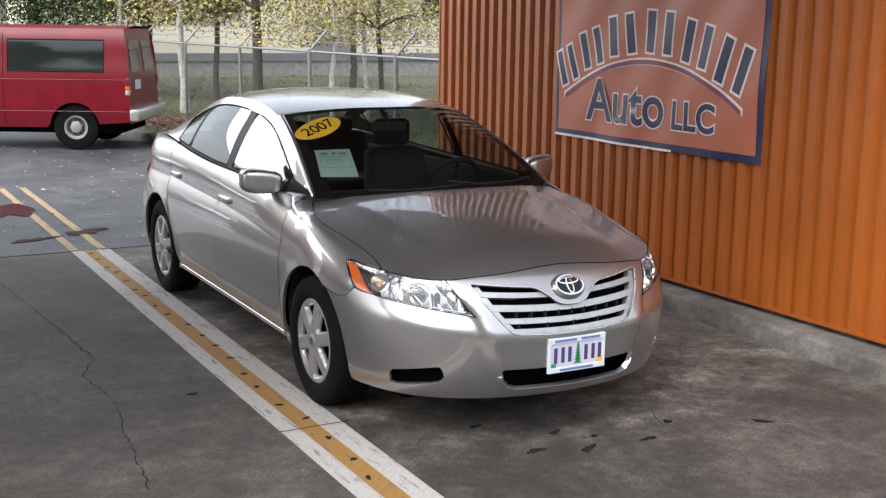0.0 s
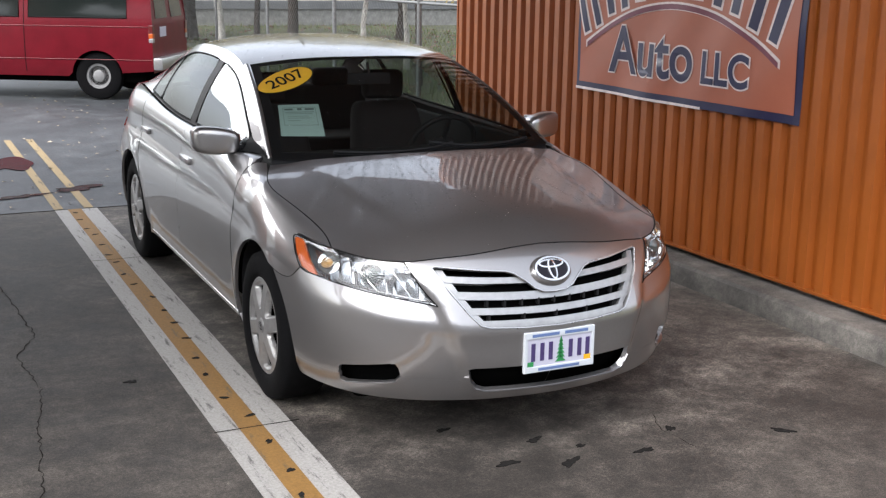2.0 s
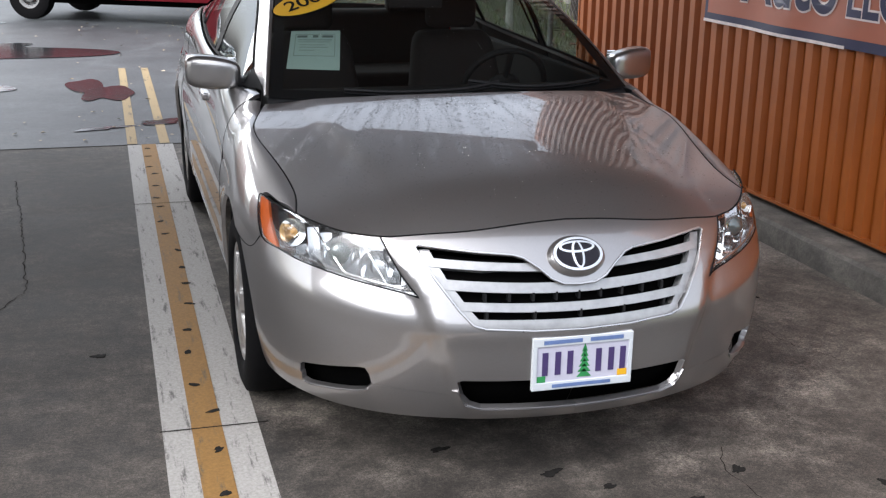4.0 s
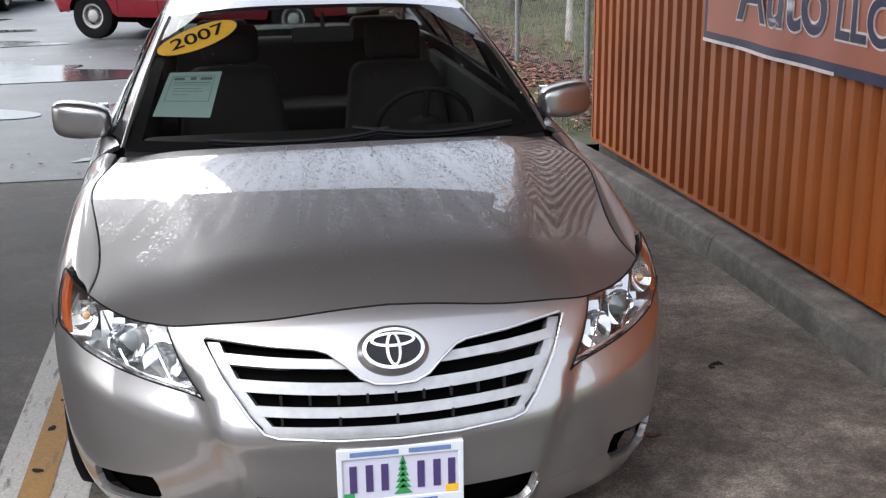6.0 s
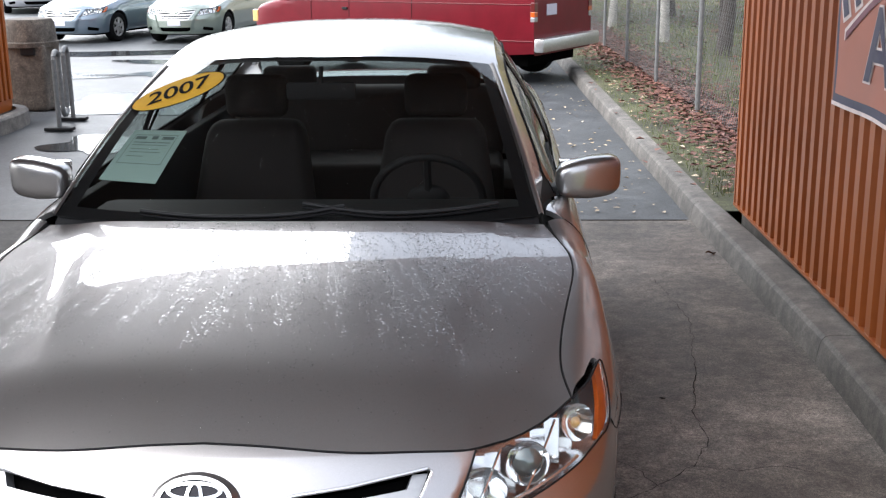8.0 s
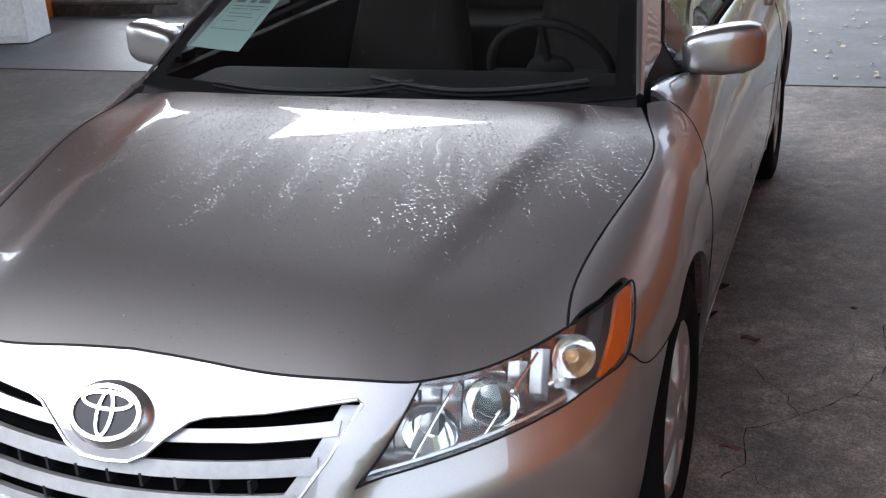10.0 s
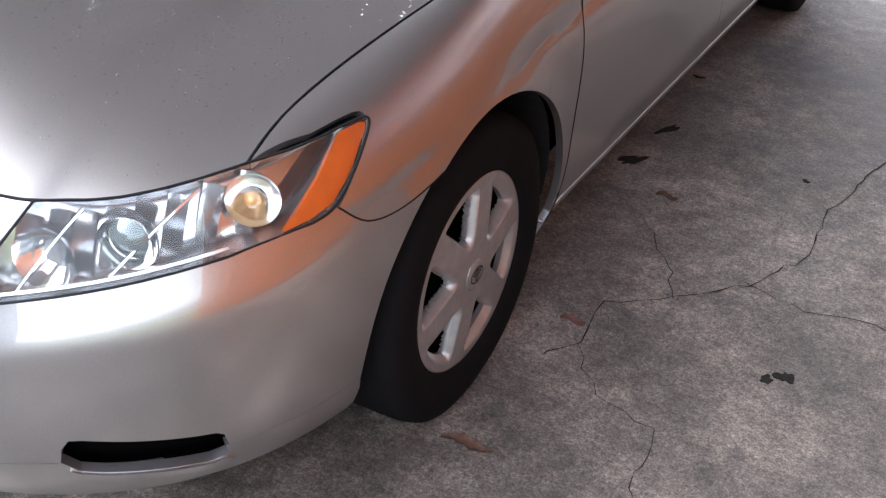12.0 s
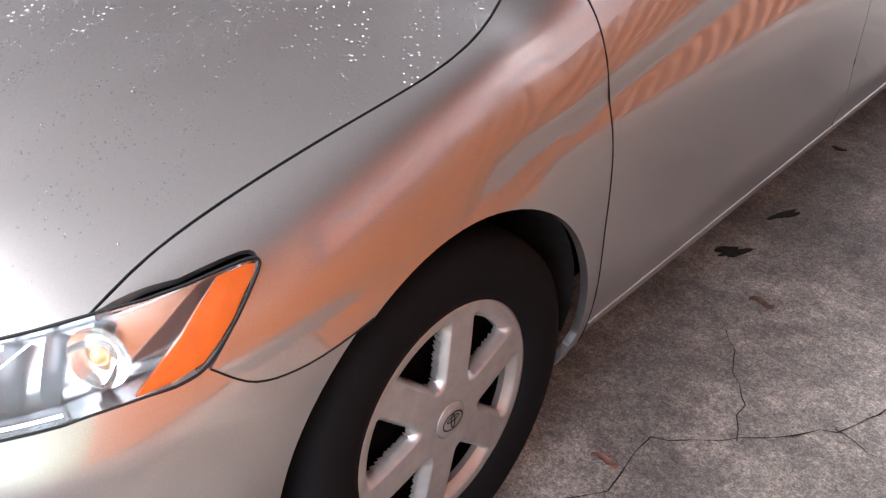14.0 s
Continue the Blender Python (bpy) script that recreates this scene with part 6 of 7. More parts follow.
part("plate_tag", box_bm(0.112, 0.142, -0.0316, -0.029, 0.356, 0.376), M["yellow_sticker"], pl)

# rain beads in streaks on the bonnet, too many to count
rng = random.Random(11)
vs, fs = [], []
streaks = []
for k in range(30):
    s0 = -0.93 + 1.86 * (k + 0.5) / 30 + rng.uniform(-0.035, 0.035)
    streaks.append((s0 * rng.uniform(0.40, 0.55), s0, rng.uniform(0.10, 0.50), 1.0, rng.uniform(0.008, 0.020)))
ss, rr, sz = [], [], []
for k in range(3800):
    s1, s0, r0, r1, w = rng.choice(streaks)
    t = rng.random() ** 0.8
    ss.append(max(-0.97, min(0.97, s0 + (s1 - s0) * t + rng.gauss(0, w))))
    rr.append(max(0.03, min(0.985, r0 + (r1 - r0) * t)))
    sz.append(rng.uniform(0.0010, 0.0021) * (1.35 if rng.random() < 0.25 else 1.0))
for k in range(1100):
    ss.append(rng.uniform(-0.97, 0.97))
    rr.append(rng.uniform(0.03, 0.985))
    sz.append(rng.uniform(0.0010, 0.0022))


def beads(name, label, fn, ss, rr, sz, mat):
    """Low round drops standing on a surface."""
    vs, fs = [], []
    P, N = fn(np.array(ss), np.array(rr)), numeric_normals(fn, np.array(ss), np.array(rr))
    for p, n, s in zip(P, N, sz):
        a = np.cross(n, [0.0, 1.0, 0.0])
        a /= np.linalg.norm(a)
        b = np.cross(n, a)
        k = len(vs)
        for h0, q in ((0.0, 1.0), (0.42, 0.76)):
            for j in range(6):
                c, d = math.cos(j * math.pi / 3), math.sin(j * math.pi / 3)
                vs.append(tuple(p + n * s * h0 + (a * c + b * d * 1.1) * s * q))
        vs.append(tuple(p + n * s * 0.58))
        for j in range(6):
            i = (j + 1) % 6
            fs.append((k + j, k + i, k + 6 + i, k + 6 + j))
            fs.append((k + 6 + j, k + 6 + i, k + 12))
    me = bpy.data.meshes.new(name)
    me.from_pydata(vs, [], fs)
    me.shade_smooth()
    tagged(obj(name, me, mat, sedan, label), kind="stuff")


beads("rain_film", "rain beads running down the bonnet", hood, ss, rr, sz, M["bead"])
# drops and runs on the windscreen, denser towards the roof
ss, rr, sz = [], [], []
for k in range(60):
    s0, r0, n = rng.uniform(-0.85, 0.9), rng.uniform(0.3, 0.95), rng.randint(8, 40)
    for j in range(n):
        ss.append(max(-0.93, min(0.93, s0 * (1 - 0.05 * j / n) + rng.gauss(0, 0.003))))
        rr.append(max(0.08, min(0.97, r0 - 0.22 * rng.random())))
        sz.append(rng.uniform(0.0005, 0.0011))
for k in range(500):
    ss.append(rng.uniform(-0.9, 0.93))
    rr.append(1 - 0.8 * rng.random() ** 2 - 0.03)
    sz.append(rng.uniform(0.0005, 0.0012))
beads("rain_film", "rain drops on the windscreen", windscreen, ss, rr, sz, M["drop"])
ss = [rng.uniform(-0.95, 0.95) for _ in range(2500)]
rr = [rng.uniform(0.02, 0.98) for _ in range(2500)]
beads("rain_film", "rain beads on the roof", roof, ss, rr, [rng.uniform(0.001, 0.0028) for _ in range(2500)], M["bead"])


# ---------------------------------------------------------------- red van
def build_van(at, rz, k):
    """A long passenger van, nose towards -y of its own, drawn k times its full size."""
    van = thing("van", "dark red passenger van with tinted windows and chrome rear bumper", "van", at, rz)
    van.scale = (k, k, k)
    wid = spline([(0.3, 0.94), (0.5, 0.985), (0.9, 1.0), (1.25, 0.985), (1.6, 0.93), (1.95, 0.86), (2.06, 0.80)])
    L = 5.4
    nose = spline([(0.3, 0.12), (0.5, 0.02), (0.75, 0.0), (1.0, 0.06), (1.12, 0.2), (1.22, 0.62), (1.45, 0.95), (1.9, 1.55), (2.06, 1.85)])

    def flank(v, z):
        w = wid(z)
        d = np.clip((v - nose(z)) / 0.5, 0, 1)
        return np.stack([w * (0.80 + 0.20 * np.sqrt(np.maximum(1 - (1 - d) ** 2, 0))), v + 0 * w, z + 0 * v], -1)

    def arc(c, r, a0, a1):
        return [(c + r * math.cos(math.radians(a)), 0.385 + r * math.sin(math.radians(a))) for a in np.linspace(a0, a1, 16)]

    AX1, AX2 = 0.80, 4.46
    front_half = [(float(nose(z)), z) for z in np.linspace(2.04, 0.47, 24)] + arc(AX1, 0.42, 172, 8) + [(1.3, 0.38), (2.6, 0.38), (2.6, 2.04)]
    mid_half = [(2.6, 0.38), (3.98, 0.38)] + arc(AX2, 0.42, 172, 90) + [(AX2, 2.04), (2.6, 2.04)]
    rear_half = arc(AX2, 0.42, 90, 8) + [(L, 0.48), (L, 1.2), (L - 0.03, 1.7), (L - 0.10, 2.04), (AX2, 2.04)]
    for sgn, f in ((1, lambda p: p), (-1, flip)):
        obj("side_panel", fit_mesh("side_panel", [f(patch(q, flank, 0.15, 0.08, 1)) for q in (front_half, mid_half, rear_half)]), M["van_red"], van)
        wins = [("side_window", [(1.40, 1.33), (2.02, 1.33), (2.02, 1.83), (1.72, 1.83), (1.5, 1.62)]), ("side_window", [(2.16, 1.33), (3.20, 1.33), (3.20, 1.85), (2.16, 1.85)]), ("side_window", [(3.36, 1.33), (4.98, 1.33), (4.98, 1.85), (3.36, 1.85)])]
        for nm, poly in wins:
            q = smooth_line(poly, 1, True)
            w = obj(nm, fit_mesh(nm, [f(patch([tuple(t) for t in q], flank, 0.3, 0.2, 1, 0.006, 0.01))]), M["van_glass"], van, "dark tinted window")
            out = [flank(np.array([a]), np.array([b]))[0] * np.array([sgn, 1, 1]) for a, b in poly]
            tube("window_seal", [tuple(p + np.array([sgn * 0.006, 0, 0])) for p in out], 0.012, M["gap"], w, "", True, 5)
        for z in (1.19, 0.66):
            line = [flank(np.array([v]), np.array([z]))[0] * np.array([sgn, 1, 1]) + np.array([sgn * 0.004, 0, 0]) for v in np.linspace(0.3, 5.38, 30)]
            tube("body_crease", [tuple(p) for p in line], 0.006, M["van_red"], van, "", False, 5)
        for v0 in (1.33, 2.09, 3.28):
            line = [flank(np.array([v0]), np.array([z]))[0] * np.array([sgn, 1, 1]) + np.array([sgn * 0.001, 0, 0]) for z in np.linspace(0.45, 1.98, 14)]
            tube("door_gap", [tuple(p) for p in line], 0.006, M["gap"], van, "", False, 4)
        part("door_handle", box_bm(sgn * 0.98, sgn * 1.02, 1.96, 2.06, 1.06, 1.10, 0.008), M["dark"], van)
        part("tail_lamp", box_bm(sgn * 0.90, sgn * 1.002, L - 0.06, L + 0.012, 1.09, 1.22, 0.01), M["lamp_red"], van, "dark red tail lamp")
        part("turn_lamp", box_bm(sgn * 0.90, sgn * 1.002, L - 0.06, L + 0.011, 1.01, 1.087, 0.008), M["amber"], van, "amber lamp")
        part("reversing_lamp", box_bm(sgn * 0.90, sgn * 1.002, L - 0.06, L + 0.012, 0.94, 1.007, 0.008), M["grille_silver"], van)
        part("front_lamp", box_bm(sgn * 0.62, sgn * 0.90, 0.0, 0.12, 0.82, 1.02, 0.02), M["turn_glass"], van)
        for ax in (AX1, AX2):
            prof_t = [(-0.11, 0.20), (-0.115, 0.30), (-0.09, 0.375), (0.0, 0.385), (0.09, 0.375), (0.115, 0.32), (0.10, 0.205), (0.05, 0.20)]
            w = part("wheel", lathe_bm(prof_t, 40), M["tyre"], van, "", 50)
            w.matrix_local = pose(sgn * 0.84, ax, 0.385, 0, 0, 0 if sgn > 0 else 180)
            part("rim", lathe_bm([(0.05, 0.21), (0.09, 0.205), (0.085, 0.17), (0.05, 0.155), (0.05, 0.10), (0.085, 0.095), (0.10, 0.05), (0.10, 0.0)], 32), M["rim_grey"], w, "painted steel rim with chrome cap", 40)
            part("wheel_well", box_bm(sgn * 0.55 - 0.25, sgn * 0.55 + 0.25, ax - 0.43, ax + 0.43, 0.30, 0.85), M["void"], van)

    def top(s, r):
        v = 1.80 + (L - 0.08 - 1.80) * r
        return np.stack([s * 0.81, v, 2.035 + 0.055 * (1 - s**2) + 0.0 * r], -1)

    obj("roof", fit_mesh("roof", [sheet(top, np.linspace(-1, 1, 15), np.linspace(0, 1, 12))]), M["van_red"], van)

    def nose_skin(s, z):
        return np.stack([s * wid(z) * 0.80, nose(z) - 0.0 * s, z + 0 * s], -1)

    obj("nose", fit_mesh("nose", [sheet(nose_skin, np.linspace(-1, 1, 11), np.linspace(0.42, 2.03, 30))]), M["van_red"], van)

    def tail_skin(s, z):
        return np.stack([s * wid(z), L - np.clip(z - 1.2, 0, 1) * 0.12 + 0 * s, z + 0 * s], -1)

    obj("tailgate", fit_mesh("tailgate", [sheet(tail_skin, np.linspace(-1, 1, 9), np.linspace(0.45, 2.04, 12), -1)]), M["van_red"], van)
    for sgn in (-1, 1):
        q = patch([(sgn * 0.45 - 0.33, 1.32), (sgn * 0.45 + 0.33, 1.32), (sgn * 0.45 + 0.33, 1.84), (sgn * 0.45 - 0.33, 1.84)], tail_skin, 0.4, 0.3, -1, 0.008)
        obj("rear_window", fit_mesh("rear_window", [q]), M["van_glass"], van, "tinted window")
    part("windscreen", box_bm(-0.72, 0.72, 1.02, 1.06, 1.25, 1.7, 0.01), M["van_glass"], van)
    bm = box_bm(-1.0, 1.0, L + 0.0, L + 0.16, 0.50, 0.70, 0.03, 2)
    part("rear_bumper", bm, M["chrome_dull"], van, "dull chrome step bumper", 40)
    part("number_plate", box_bm(0.28, 0.60, L + 0.005, L + 0.02, 1.02, 1.18, 0.003), M["plate_white"], van)
    part("underbody", box_bm(-0.8, 0.8, 0.4, L - 0.2, 0.28, 0.6), M["void"], van)
    return van


M["van_glass"] = plain("van_tinted_glass", (0.010, 0.014, 0.013), 0.10, 0.0, spec=0.25)
M["lamp_red"] = plain("dark_lamp_red", (0.10, 0.008, 0.008), 0.3, coat=0.6)
M["rim_grey"] = plain("grey_rim", (0.22, 0.22, 0.22), 0.5, 0.2)
M["chrome_dull"] = plain("dull_chrome", (0.55, 0.55, 0.55), 0.3, 0.9, 0.1)
build_van((0.72, 19.87, -0.005), -119.0, 0.858)

# ---------------------------------------------------------------- parked cars beyond
M["paint_green"] = car_paint("sage_paint", (0.17, 0.21, 0.175), 0.5)
M["paint_blue"] = car_paint("steel_blue_paint", (0.12, 0.165, 0.21), 0.5)
M["paint_white"] = car_paint("white_paint", (0.5, 0.51, 0.52), 0.1)
M["paint_grey"] = car_paint("grey_paint", (0.30, 0.31, 0.33), 0.5)


def far_car(label, paint, x, y, rz, k=0.85):
    c = build_sedan("parked_car", label, paint, (x, y, ground_z(y)), rz, False, "cars parked in the yard")
    c.scale = (k, k, k)
    part("number_plate", box_bm(-0.15, 0.15, -0.03, -0.02, 0.40, 0.52, 0.003), M["plate_white"], c)
    return c


far_car("pale sage green sedan parked in the wet yard", M["paint_green"], -2.10, 23.9, -8.0)
far_car("steel blue sedan parked beside the green sedan", M["paint_blue"], -4.35, 24.1, -14.0)
far_car("white sedan parked beyond the green sedan", M["paint_white"], -3.6, 33.0, -62.0, 0.95)
far_car("grey sedan parked far back in the yard", M["paint_grey"], -8.8, 34.5, 25.0, 0.95)
far_car("white sedan parked far back in the yard", M["paint_white"], -6.6, 36.5, 20.0, 0.95)

# ---------------------------------------------------------------- chain-link fence
fence = thing("fence", "galvanised chain-link fence with barbed wire arms along the verge", "fence")


FY0, FY1, FH = 9.9, 34.0, 1.42
for y in (9.95, 11.4, 13.7, 16.15, 18.6, 21.1, 23.6, 26.1, 28.6, 31.1, 33.6):
    z0 = verge_z(fence_x(y), y) - 0.02
    p = tube("post", [(fence_x(y), y, z0), (fence_x(y), y, z0 + FH + 0.02)], 0.026 if y < 14 else 0.022, M["steel"], fence, "", False, 10)
    tube("barb_arm", [(fence_x(y), y, z0 + FH), (fence_x(y) + 0.25, y + 0.02, z0 + FH + 0.26)], 0.018, M["steel"], p, "", False, 6)
ys = np.linspace(FY0, FY1, 30)
tube("top_rail", [(fence_x(y), y, verge_z(6, y) + FH - 0.03) for y in ys], 0.015, M["steel"], fence, "", False, 8)
for d, h in ((0.08, 0.09), (0.16, 0.17), (0.24, 0.25)):
    tube("barbed_wire", [(fence_x(y) + d, y, verge_z(6, y) + FH + h + 0.006 * math.sin(3 * y)) for y in np.linspace(FY0, FY1, 70)], 0.004, M["steel"], fence, "", False, 4)
vs, fs = [], []
step, wr = 0.075, 0.0015
n_w = int((FY1 - FY0 + FH) / step)
for sgn in (-1, 1):
    for i in range(n_w):
        a = FY0 + i * step if sgn < 0 else FY0 - FH + i * step
        y0, h0, y1, h1 = a, 0.0, a + sgn * -FH, FH
        if sgn > 0:
            y0, y1 = a, a + FH
        else:
            y0, y1 = a, a - FH
        t0, t1 = 0.0, 1.0
        dy = y1 - y0
        for lim, keep in ((FY0, 1), (FY1, -1)):
            t = (lim - y0) / dy
            if (y0 - lim) * keep < 0:
                t0 = max(t0, t)
            if (y1 - lim) * keep < 0:
                t1 = min(t1, t)
        if t1 - t0 < 0.02:
            continue
        ends = []
        for t in (t0, t1):
            y = y0 + dy * t
            ends.append((fence_x(y) + 0.03 + 0.003 * sgn, y, verge_z(6, y) + FH * t))
        k = len(vs)
        for x, y, z in ends:
            vs += [(x - wr, y - wr, z), (x + wr, y - wr, z), (x, y + wr, z)]
        for j in range(3):
            fs.append((k + j, k + (j + 1) % 3, k + 3 + (j + 1) % 3, k + 3 + j))
me = bpy.data.meshes.new("wire_mesh")
me.from_pydata(vs, [], fs)
tagged(obj("wire_mesh", me, M["steel"], fence, "diamond wire mesh"), kind="stuff")


# ---------------------------------------------------------------- trees
def tree(label, x, y, height, lean, trunk_r, bark, leaf, crown, n_leaf, seed, leaf_size=0.07, low=1.7):
    """A tapered trunk with limbs and a loose crown of many small leaves."""
    rg = random.Random(seed)
    z0 = verge_z(x, y) - 0.05
    t = thing("tree", label, "tree", (x, y, z0))
    pts = [(lean[0] * (h / height) ** 1.4 + rg.uniform(-0.04, 0.04), lean[1] * (h / height), h) for h in np.linspace(0, height, 9)]
    tr = tube("trunk", pts, [trunk_r * (1.25 if i == 0 else 1 - 0.085 * i) for i in range(9)], bark, t, "", False, 12)
    tips = []
    for k in range(16):
        h = rg.uniform(0.42, 0.98)
        b = pts[min(8, int(h * 8))]
        a = rg.uniform(0, math.tau)
        ln = rg.uniform(0.5, 1.0) * crown
        mid = (b[0] + 0.5 * ln * math.cos(a), b[1] + 0.5 * ln * math.sin(a), b[2] + 0.22 * ln)
        end = (b[0] + ln * math.cos(a), b[1] + ln * math.sin(a), b[2] + rg.uniform(-0.15, 0.4) * ln)
        tube("limb", smooth_line([b, mid, end], 4), [0.045 * (1 - 0.1 * i) * trunk_r / 0.12 for i in range(9)], bark, tr, "", False, 6)
        tips += [mid, end, tuple((mid[i] + end[i]) / 2 for i in range(3))]
    vs, fs = [], []
    for _ in range(n_leaf):
        c = rg.choice(tips)
        d = 0.30 * crown
        p = Vector((c[0] + rg.gauss(0, d), c[1] + rg.gauss(0, d), c[2] + rg.gauss(-0.1, d * 0.8)))
        if p.z < low:
            continue
        s = leaf_size * rg.uniform(0.6, 1.4)
        u = Vector((rg.uniform(-1, 1), rg.uniform(-1, 1), rg.uniform(-1, 1))).normalized()
        w = u.orthogonal().normalized()
        k = len(vs)
        vs += [tuple(p - u * s), tuple(p + w * s * 0.5), tuple(p + u * s), tuple(p - w * s * 0.5)]
        fs.append((k, k + 1, k + 2, k + 3))
    me = bpy.data.meshes.new("crown")
    me.from_pydata(vs, [], fs)
    tagged(obj("crown", me, leaf, t), kind="stuff")
    return t


tree("slender dark-barked tree with yellowing leaves behind the fence", 7.3, 19.7, 5.5, (0.15, 0.0), 0.105, M["bark"], M["leaf_yellow"], 1.7, 13000, 1, 0.038)
tree("pale birch with sparse yellow leaves behind the fence", 6.72, 22.25, 5.5, (0.15, 0.2), 0.085, M["birch"], M["leaf_yellow"], 1.5, 7000, 2, 0.034)
tree("young tree with drooping autumn leaves behind the fence", 9.4, 19.5, 5.0, (-0.3, 0.1), 0.055, M["birch"], M["leaf_yellow"], 1.8, 13000, 3, 0.034, 1.3)
tree("young tree with drooping autumn leaves behind the fence", 8.3, 25.0, 5.5, (0.3, 0.1), 0.07, M["bark"], M["leaf_yellow"], 2.0, 12000, 4, 0.04, 1.5)
tree("bare pale-barked tree behind the fence", 6.2, 25.5, 5.5, (0.5, 0.1), 0.08, M["birch"], M["leaf_yellow"], 1.6, 4000, 5, 0.036, 1.7)
tree("dark green evergreen tree behind the van", 4.9, 27.5, 6.0, (0.1, 0.1), 0.18, M["bark"], M["leaf_green"], 2.3, 48000, 6, 0.048, 1.6)
tree("dark green evergreen tree behind the van", 7.8, 29.0, 6.5, (0.1, 0.1), 0.18, M["bark"], M["leaf_green"], 2.4, 44000, 7, 0.048, 1.7)
tree("young tree with drooping autumn leaves beyond the field", 12.5, 27.0, 6.0, (0.3, 0.1), 0.09, M["bark"], M["leaf_yellow"], 2.3, 12000, 8, 0.045, 1.5)

tree("slender tree with drooping yellow-green leaves close to the fence", 7.0, 15.6, 4.2, (0.3, 0.2), 0.045, M["birch"], M["leaf_yellow"], 1.1, 6000, 9, 0.03, 1.45)
tree("slender tree with drooping yellow-green leaves close to the fence", 8.4, 16.8, 4.6, (-0.2, 0.1), 0.05, M["bark"], M["leaf_yellow"], 1.3, 6000, 10, 0.032, 1.5)

# ---------------------------------------------------------------- far side of the field
block = thing("garden_wall", "low grey block wall across the far side of the field", "wall")
part("wall_run", box_bm(8.0, 30.0, 36.0, 36.3, -0.1, 0.60), M["gravel"], block)
part("coping", box_bm(7.95, 30.05, 35.95, 36.35, 0.60, 0.86, 0.01), M["grey_wall"], block, "dark grey weathered coping")
house = thing("building", "pale beige industrial building with a grey door, far behind the trees", "building")
part("wall", box_bm(8.0, 40.0, 46.0, 52.0, -0.2, 6.0), M["beige"], house)
part("roof", box_bm(7.6, 40.4, 45.6, 52.4, 6.0, 6.3), M["grey_wall"], house)
part("door", box_bm(19.3, 21.2, 45.93, 46.0, 0.0, 2.1, 0.01), M["grey_wall"], house, "grey metal roller door")
for x in (10.5, 14.5, 24.5, 29.0):
    w = part("window", box_bm(x, x + 1.6, 45.94, 46.0, 2.2, 3.3, 0.01), M["van_glass"], house)
    part("window_frame", box_bm(x - 0.06, x + 1.66, 45.92, 45.95, 2.12, 2.2), M["steel"], w)
# ---------------------------------------------------------------- planter with pillar, bin and rack
M["mulch"] = concrete_mat("planter_soil", ((0.03, 0.024, 0.02), (0.05, 0.04, 0.032), (0.09, 0.07, 0.055)), 0.95, 2.0)
planter = thing("planter_bed", "kerbed bed of dark soil at the end of the drive", "planter")
line = smooth_line([(-2.9, 11.6), (-1.35, 11.7), (-0.98, 12.1), (-0.95, 13.0), (-0.97, 13.9), (-1.25, 14.35), (-2.0, 14.5), (-2.9, 14.5)], 5)
bm = bmesh.new()
rows = []
for i, (x, y) in enumerate(line):
    a, b = line[max(i - 1, 0)], line[min(i + 1, len(line) - 1)]
    d = Vector((b[0] - a[0], b[1] - a[1], 0)).normalized()
    nrm = Vector((d.y, -d.x, 0))
    rows.append([bm.verts.new(Vector((x, y, 0)) + nrm * o + Vector((0, 0, z))) for o, z in ((0.0, -0.05), (-0.01, 0.13), (-0.03, 0.15), (-0.13, 0.15), (-0.15, -0.05))])
for a, b in zip(rows, rows[1:]):
    for k in range(4):
        bm.faces.new((a[k], b[k], b[k + 1], a[k + 1]))
bmesh.ops.recalc_face_normals(bm, faces=bm.faces[:])
part("planter_kerb", bm, M["kerb"], planter, "", 30)
part("soil", flat_bm([(x - 0.05, y) for x, y in line], 0.0, 0.11), M["mulch"], planter, "dark bare soil")
pillar = thing("pillar", "orange ribbed sheet-metal pillar in the planter", "pillar", (-1.80, 13.9, 0.11))
part("core", box_bm(-0.55, 0.55, -0.3, 0.3, 0.0, 3.4), M["orange"], pillar)
for x0, y0, rz, n in ((0.58, -0.3, 180, 5), (-0.5, -0.32, 90, 8)):
    for j in range(n):
        o = part("rib", box_bm(-0.02, 0.02, -0.03, 0.03, 0.12, 3.4, 0.008), M["orange"], pillar)
        o.location = (0.56, -0.24 + 0.12 * j, 0) if rz == 180 else (-0.45 + 0.125 * j, -0.31, 0)
trash = thing("litter_bin", "pebbled concrete litter bin with a dark flared lid", "bin", (-1.33, 15.05, 0.0))
body = part("body", box_bm(-0.25, 0.25, -0.25, 0.25, 0.0, 0.74, 0.05, 3), M["aggregate"], trash, "", 40)
for v in body.data.vertices:
    k = 0.86 + 0.16 * v.co.z
    v.co.x *= k
    v.co.y *= k
part("lid", lathe_bm([(0.70, 0.26), (0.705, 0.305), (0.755, 0.31), (0.765, 0.29), (0.96, 0.275), (1.005, 0.25), (1.01, 0.0)], 32, "z"), M["aggregate"], trash, "", 40)
part("bag_edge", box_bm(-0.02, 0.14, -0.272, -0.238, 0.62, 0.72, 0.015), M["dark"], trash, "black bin bag edge")
rack = thing("bicycle_rack", "bent galvanised tube bicycle rack on steel feet", "bicycle rack", (-0.48, 13.45, 0.0))
pts = [(0.0, 0.0, 0.0), (0.0, 0.0, 0.62)]
pts += [(0.0, 0.07 - 0.07 * math.cos(a), 0.70 + 0.07 * math.sin(a)) for a in np.linspace(0, math.pi, 9)]
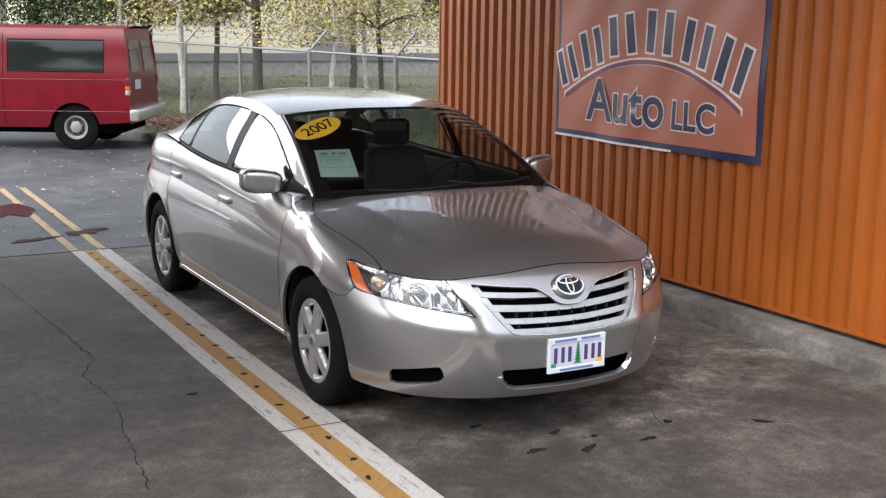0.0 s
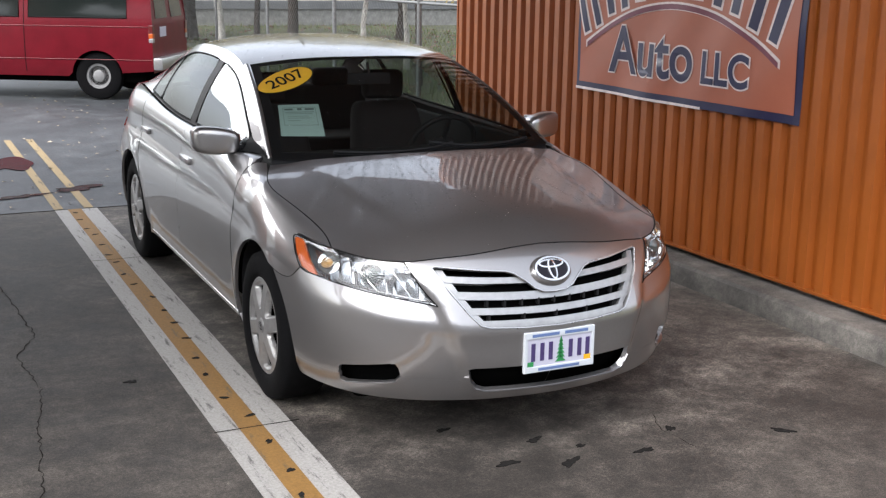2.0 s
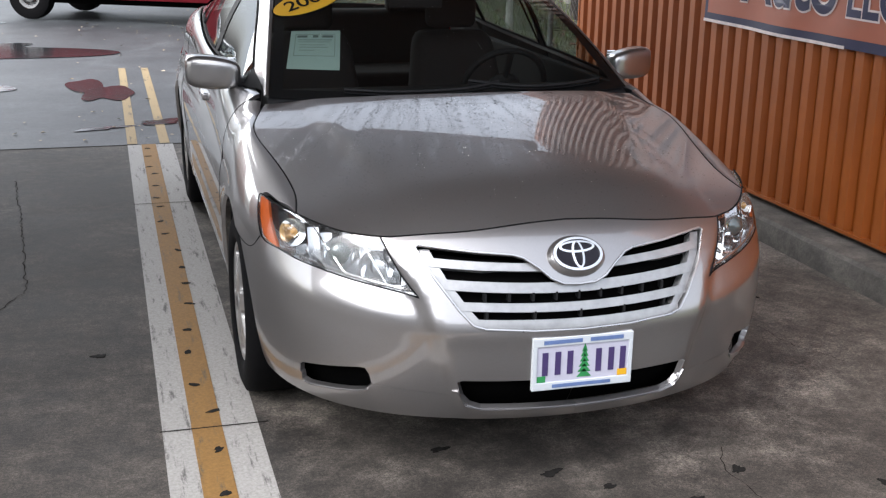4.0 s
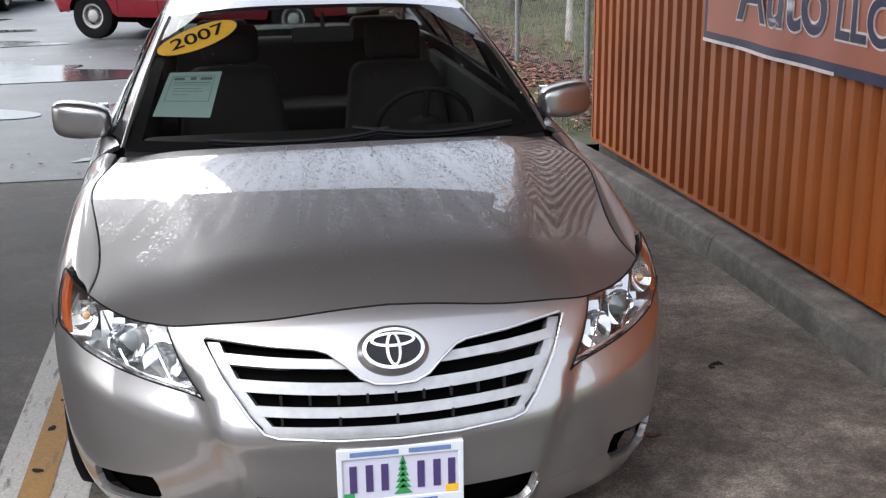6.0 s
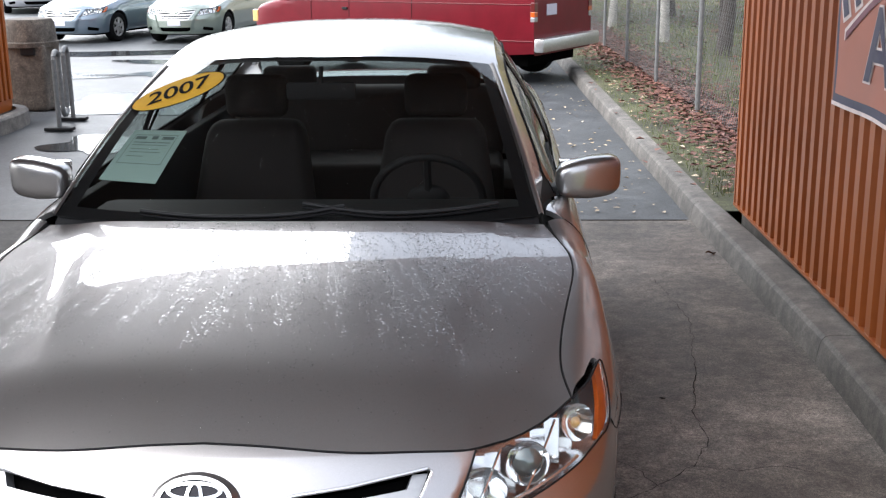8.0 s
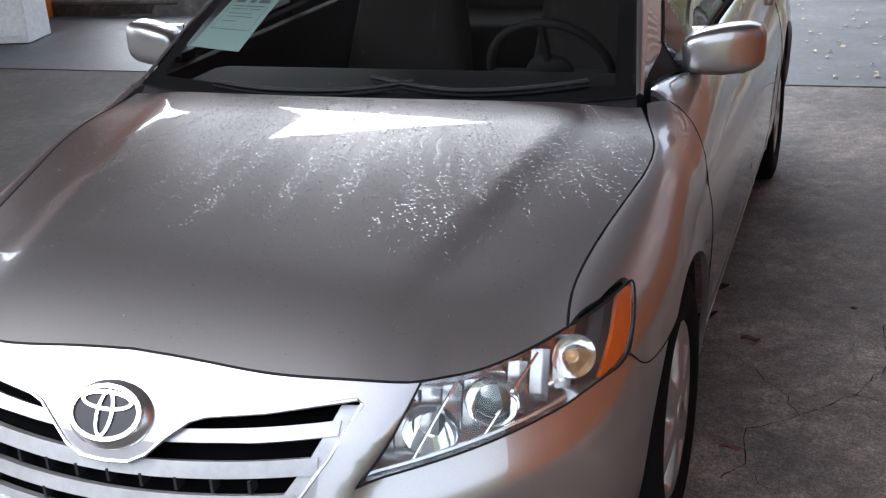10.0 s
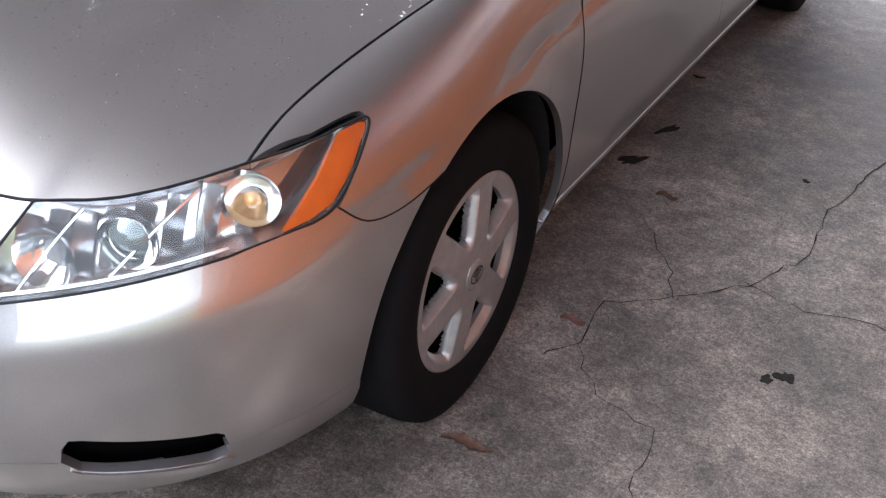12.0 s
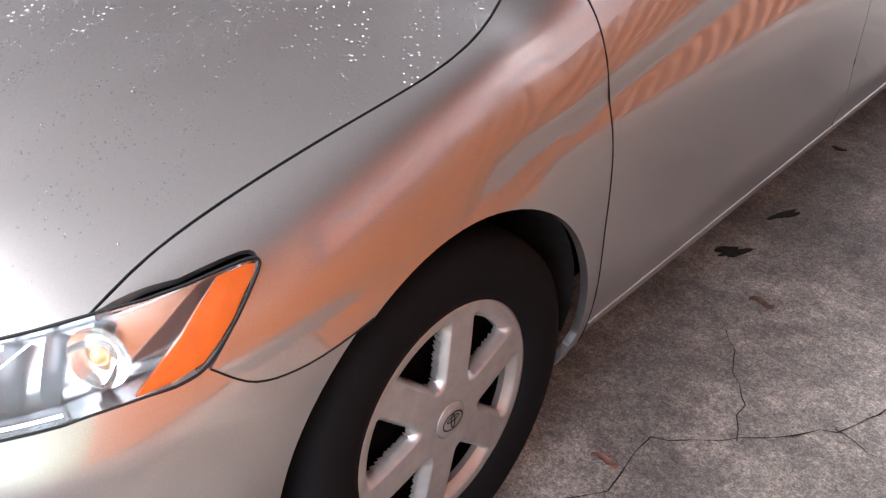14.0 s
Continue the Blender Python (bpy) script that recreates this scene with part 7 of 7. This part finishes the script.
pts += [(0.0, 0.14, 0.6), (0.0, 0.15, 0.22)]
pts += [(0.0, 0.22 - 0.07 * math.cos(a), 0.18 - 0.07 * math.sin(a)) for a in np.linspace(0, math.pi, 9)]
pts += [(0.0, 0.29, 0.6)]
pts += [(0.0, 0.36 - 0.07 * math.cos(a), 0.70 + 0.07 * math.sin(a)) for a in np.linspace(0, math.pi, 9)]
pts += [(0.0, 0.43, 0.62), (0.0, 0.44, 0.0)]
tube("bent_tube", [(-p[1] * 0.25, p[1] * 1.6, p[2]) for p in pts], 0.024, M["steel"], rack, "", False, 10)
for y in (0.0, 0.70):
    part("foot", box_bm(-0.14 - y * 0.15, 0.14 - y * 0.15, y - 0.06, y + 0.06, 0.0, 0.035, 0.01), M["dark"], rack, "", 40)
# things at the far edge of the drive
crate = thing("white_cabinet", "plain white metal cabinet standing on the drive", "cabinet", (-2.32, 10.62, 0.0), 12)
part("body", box_bm(-0.22, 0.22, -0.2, 0.2, 0.0, 0.95, 0.012), M["white"], crate, "", 40)
part("door", box_bm(-0.20, 0.20, -0.212, -0.199, 0.06, 0.9, 0.005), M["white"], crate)
stop = thing("parking_block", "low white painted concrete parking block", "parking block", (-2.35, 10.0, 0.0), -8)
bm = box_bm(-0.30, 0.30, -0.08, 0.08, 0.0, 0.13, 0.02)
part("block", bm, M["white"], stop, "", 40)
kiosk = thing("kiosk", "small orange ribbed kiosk beside the drive", "kiosk", (-4.2, 10.9, 0.0))
part("wall", box_bm(-1.2, 1.5, -0.6, 1.6, 0.0, 3.5), M["orange"], kiosk)
for j in range(21):
    part("rib", box_bm(-1.15 + 0.125 * j, -1.09 + 0.125 * j, -0.62, -0.59, 0.1, 3.4, 0.008), M["orange"], kiosk)
# small things lying on the slab
for nm, lb, pts, mt in (("fallen_leaf", "curled brown oak leaf on the concrete", [(4.206, 4.99)], M["leaf_brown"]), ("fallen_leaf", "small brown leaf on the concrete", [(4.198, 6.18)], M["leaf_brown"]), ("fallen_leaf", "small brown leaf near the kerb", [(5.10, 8.72)], M["leaf_brown"]), ("fallen_leaf", "small red leaf beside the tyre", [(4.215, 5.50)], M["leaf_fallen"])):
    bm = bmesh.new()
    x, y = pts[0]
    sz = 0.055 if "oak" in lb else 0.03
    prev = None
    for i in range(9):
        t = i / 8
        w = sz * 0.28 * math.sin(math.pi * min(0.98, max(0.03, t))) * (1.25 if i % 2 else 0.75)
        row = [bm.verts.new((x - sz + 2 * sz * t, y + o * w + 0.3 * sz * t, 0.006 + 0.010 * abs(o) + 0.006 * math.sin(6 * t))) for o in (-1, 0, 1)]
        if prev:
            bm.faces.new((prev[0], row[0], row[1], prev[1]))
            bm.faces.new((prev[1], row[1], row[2], prev[2]))
        prev = row
    tagged(part(nm, bm, mt, None, lb, 80), lb, "leaf")
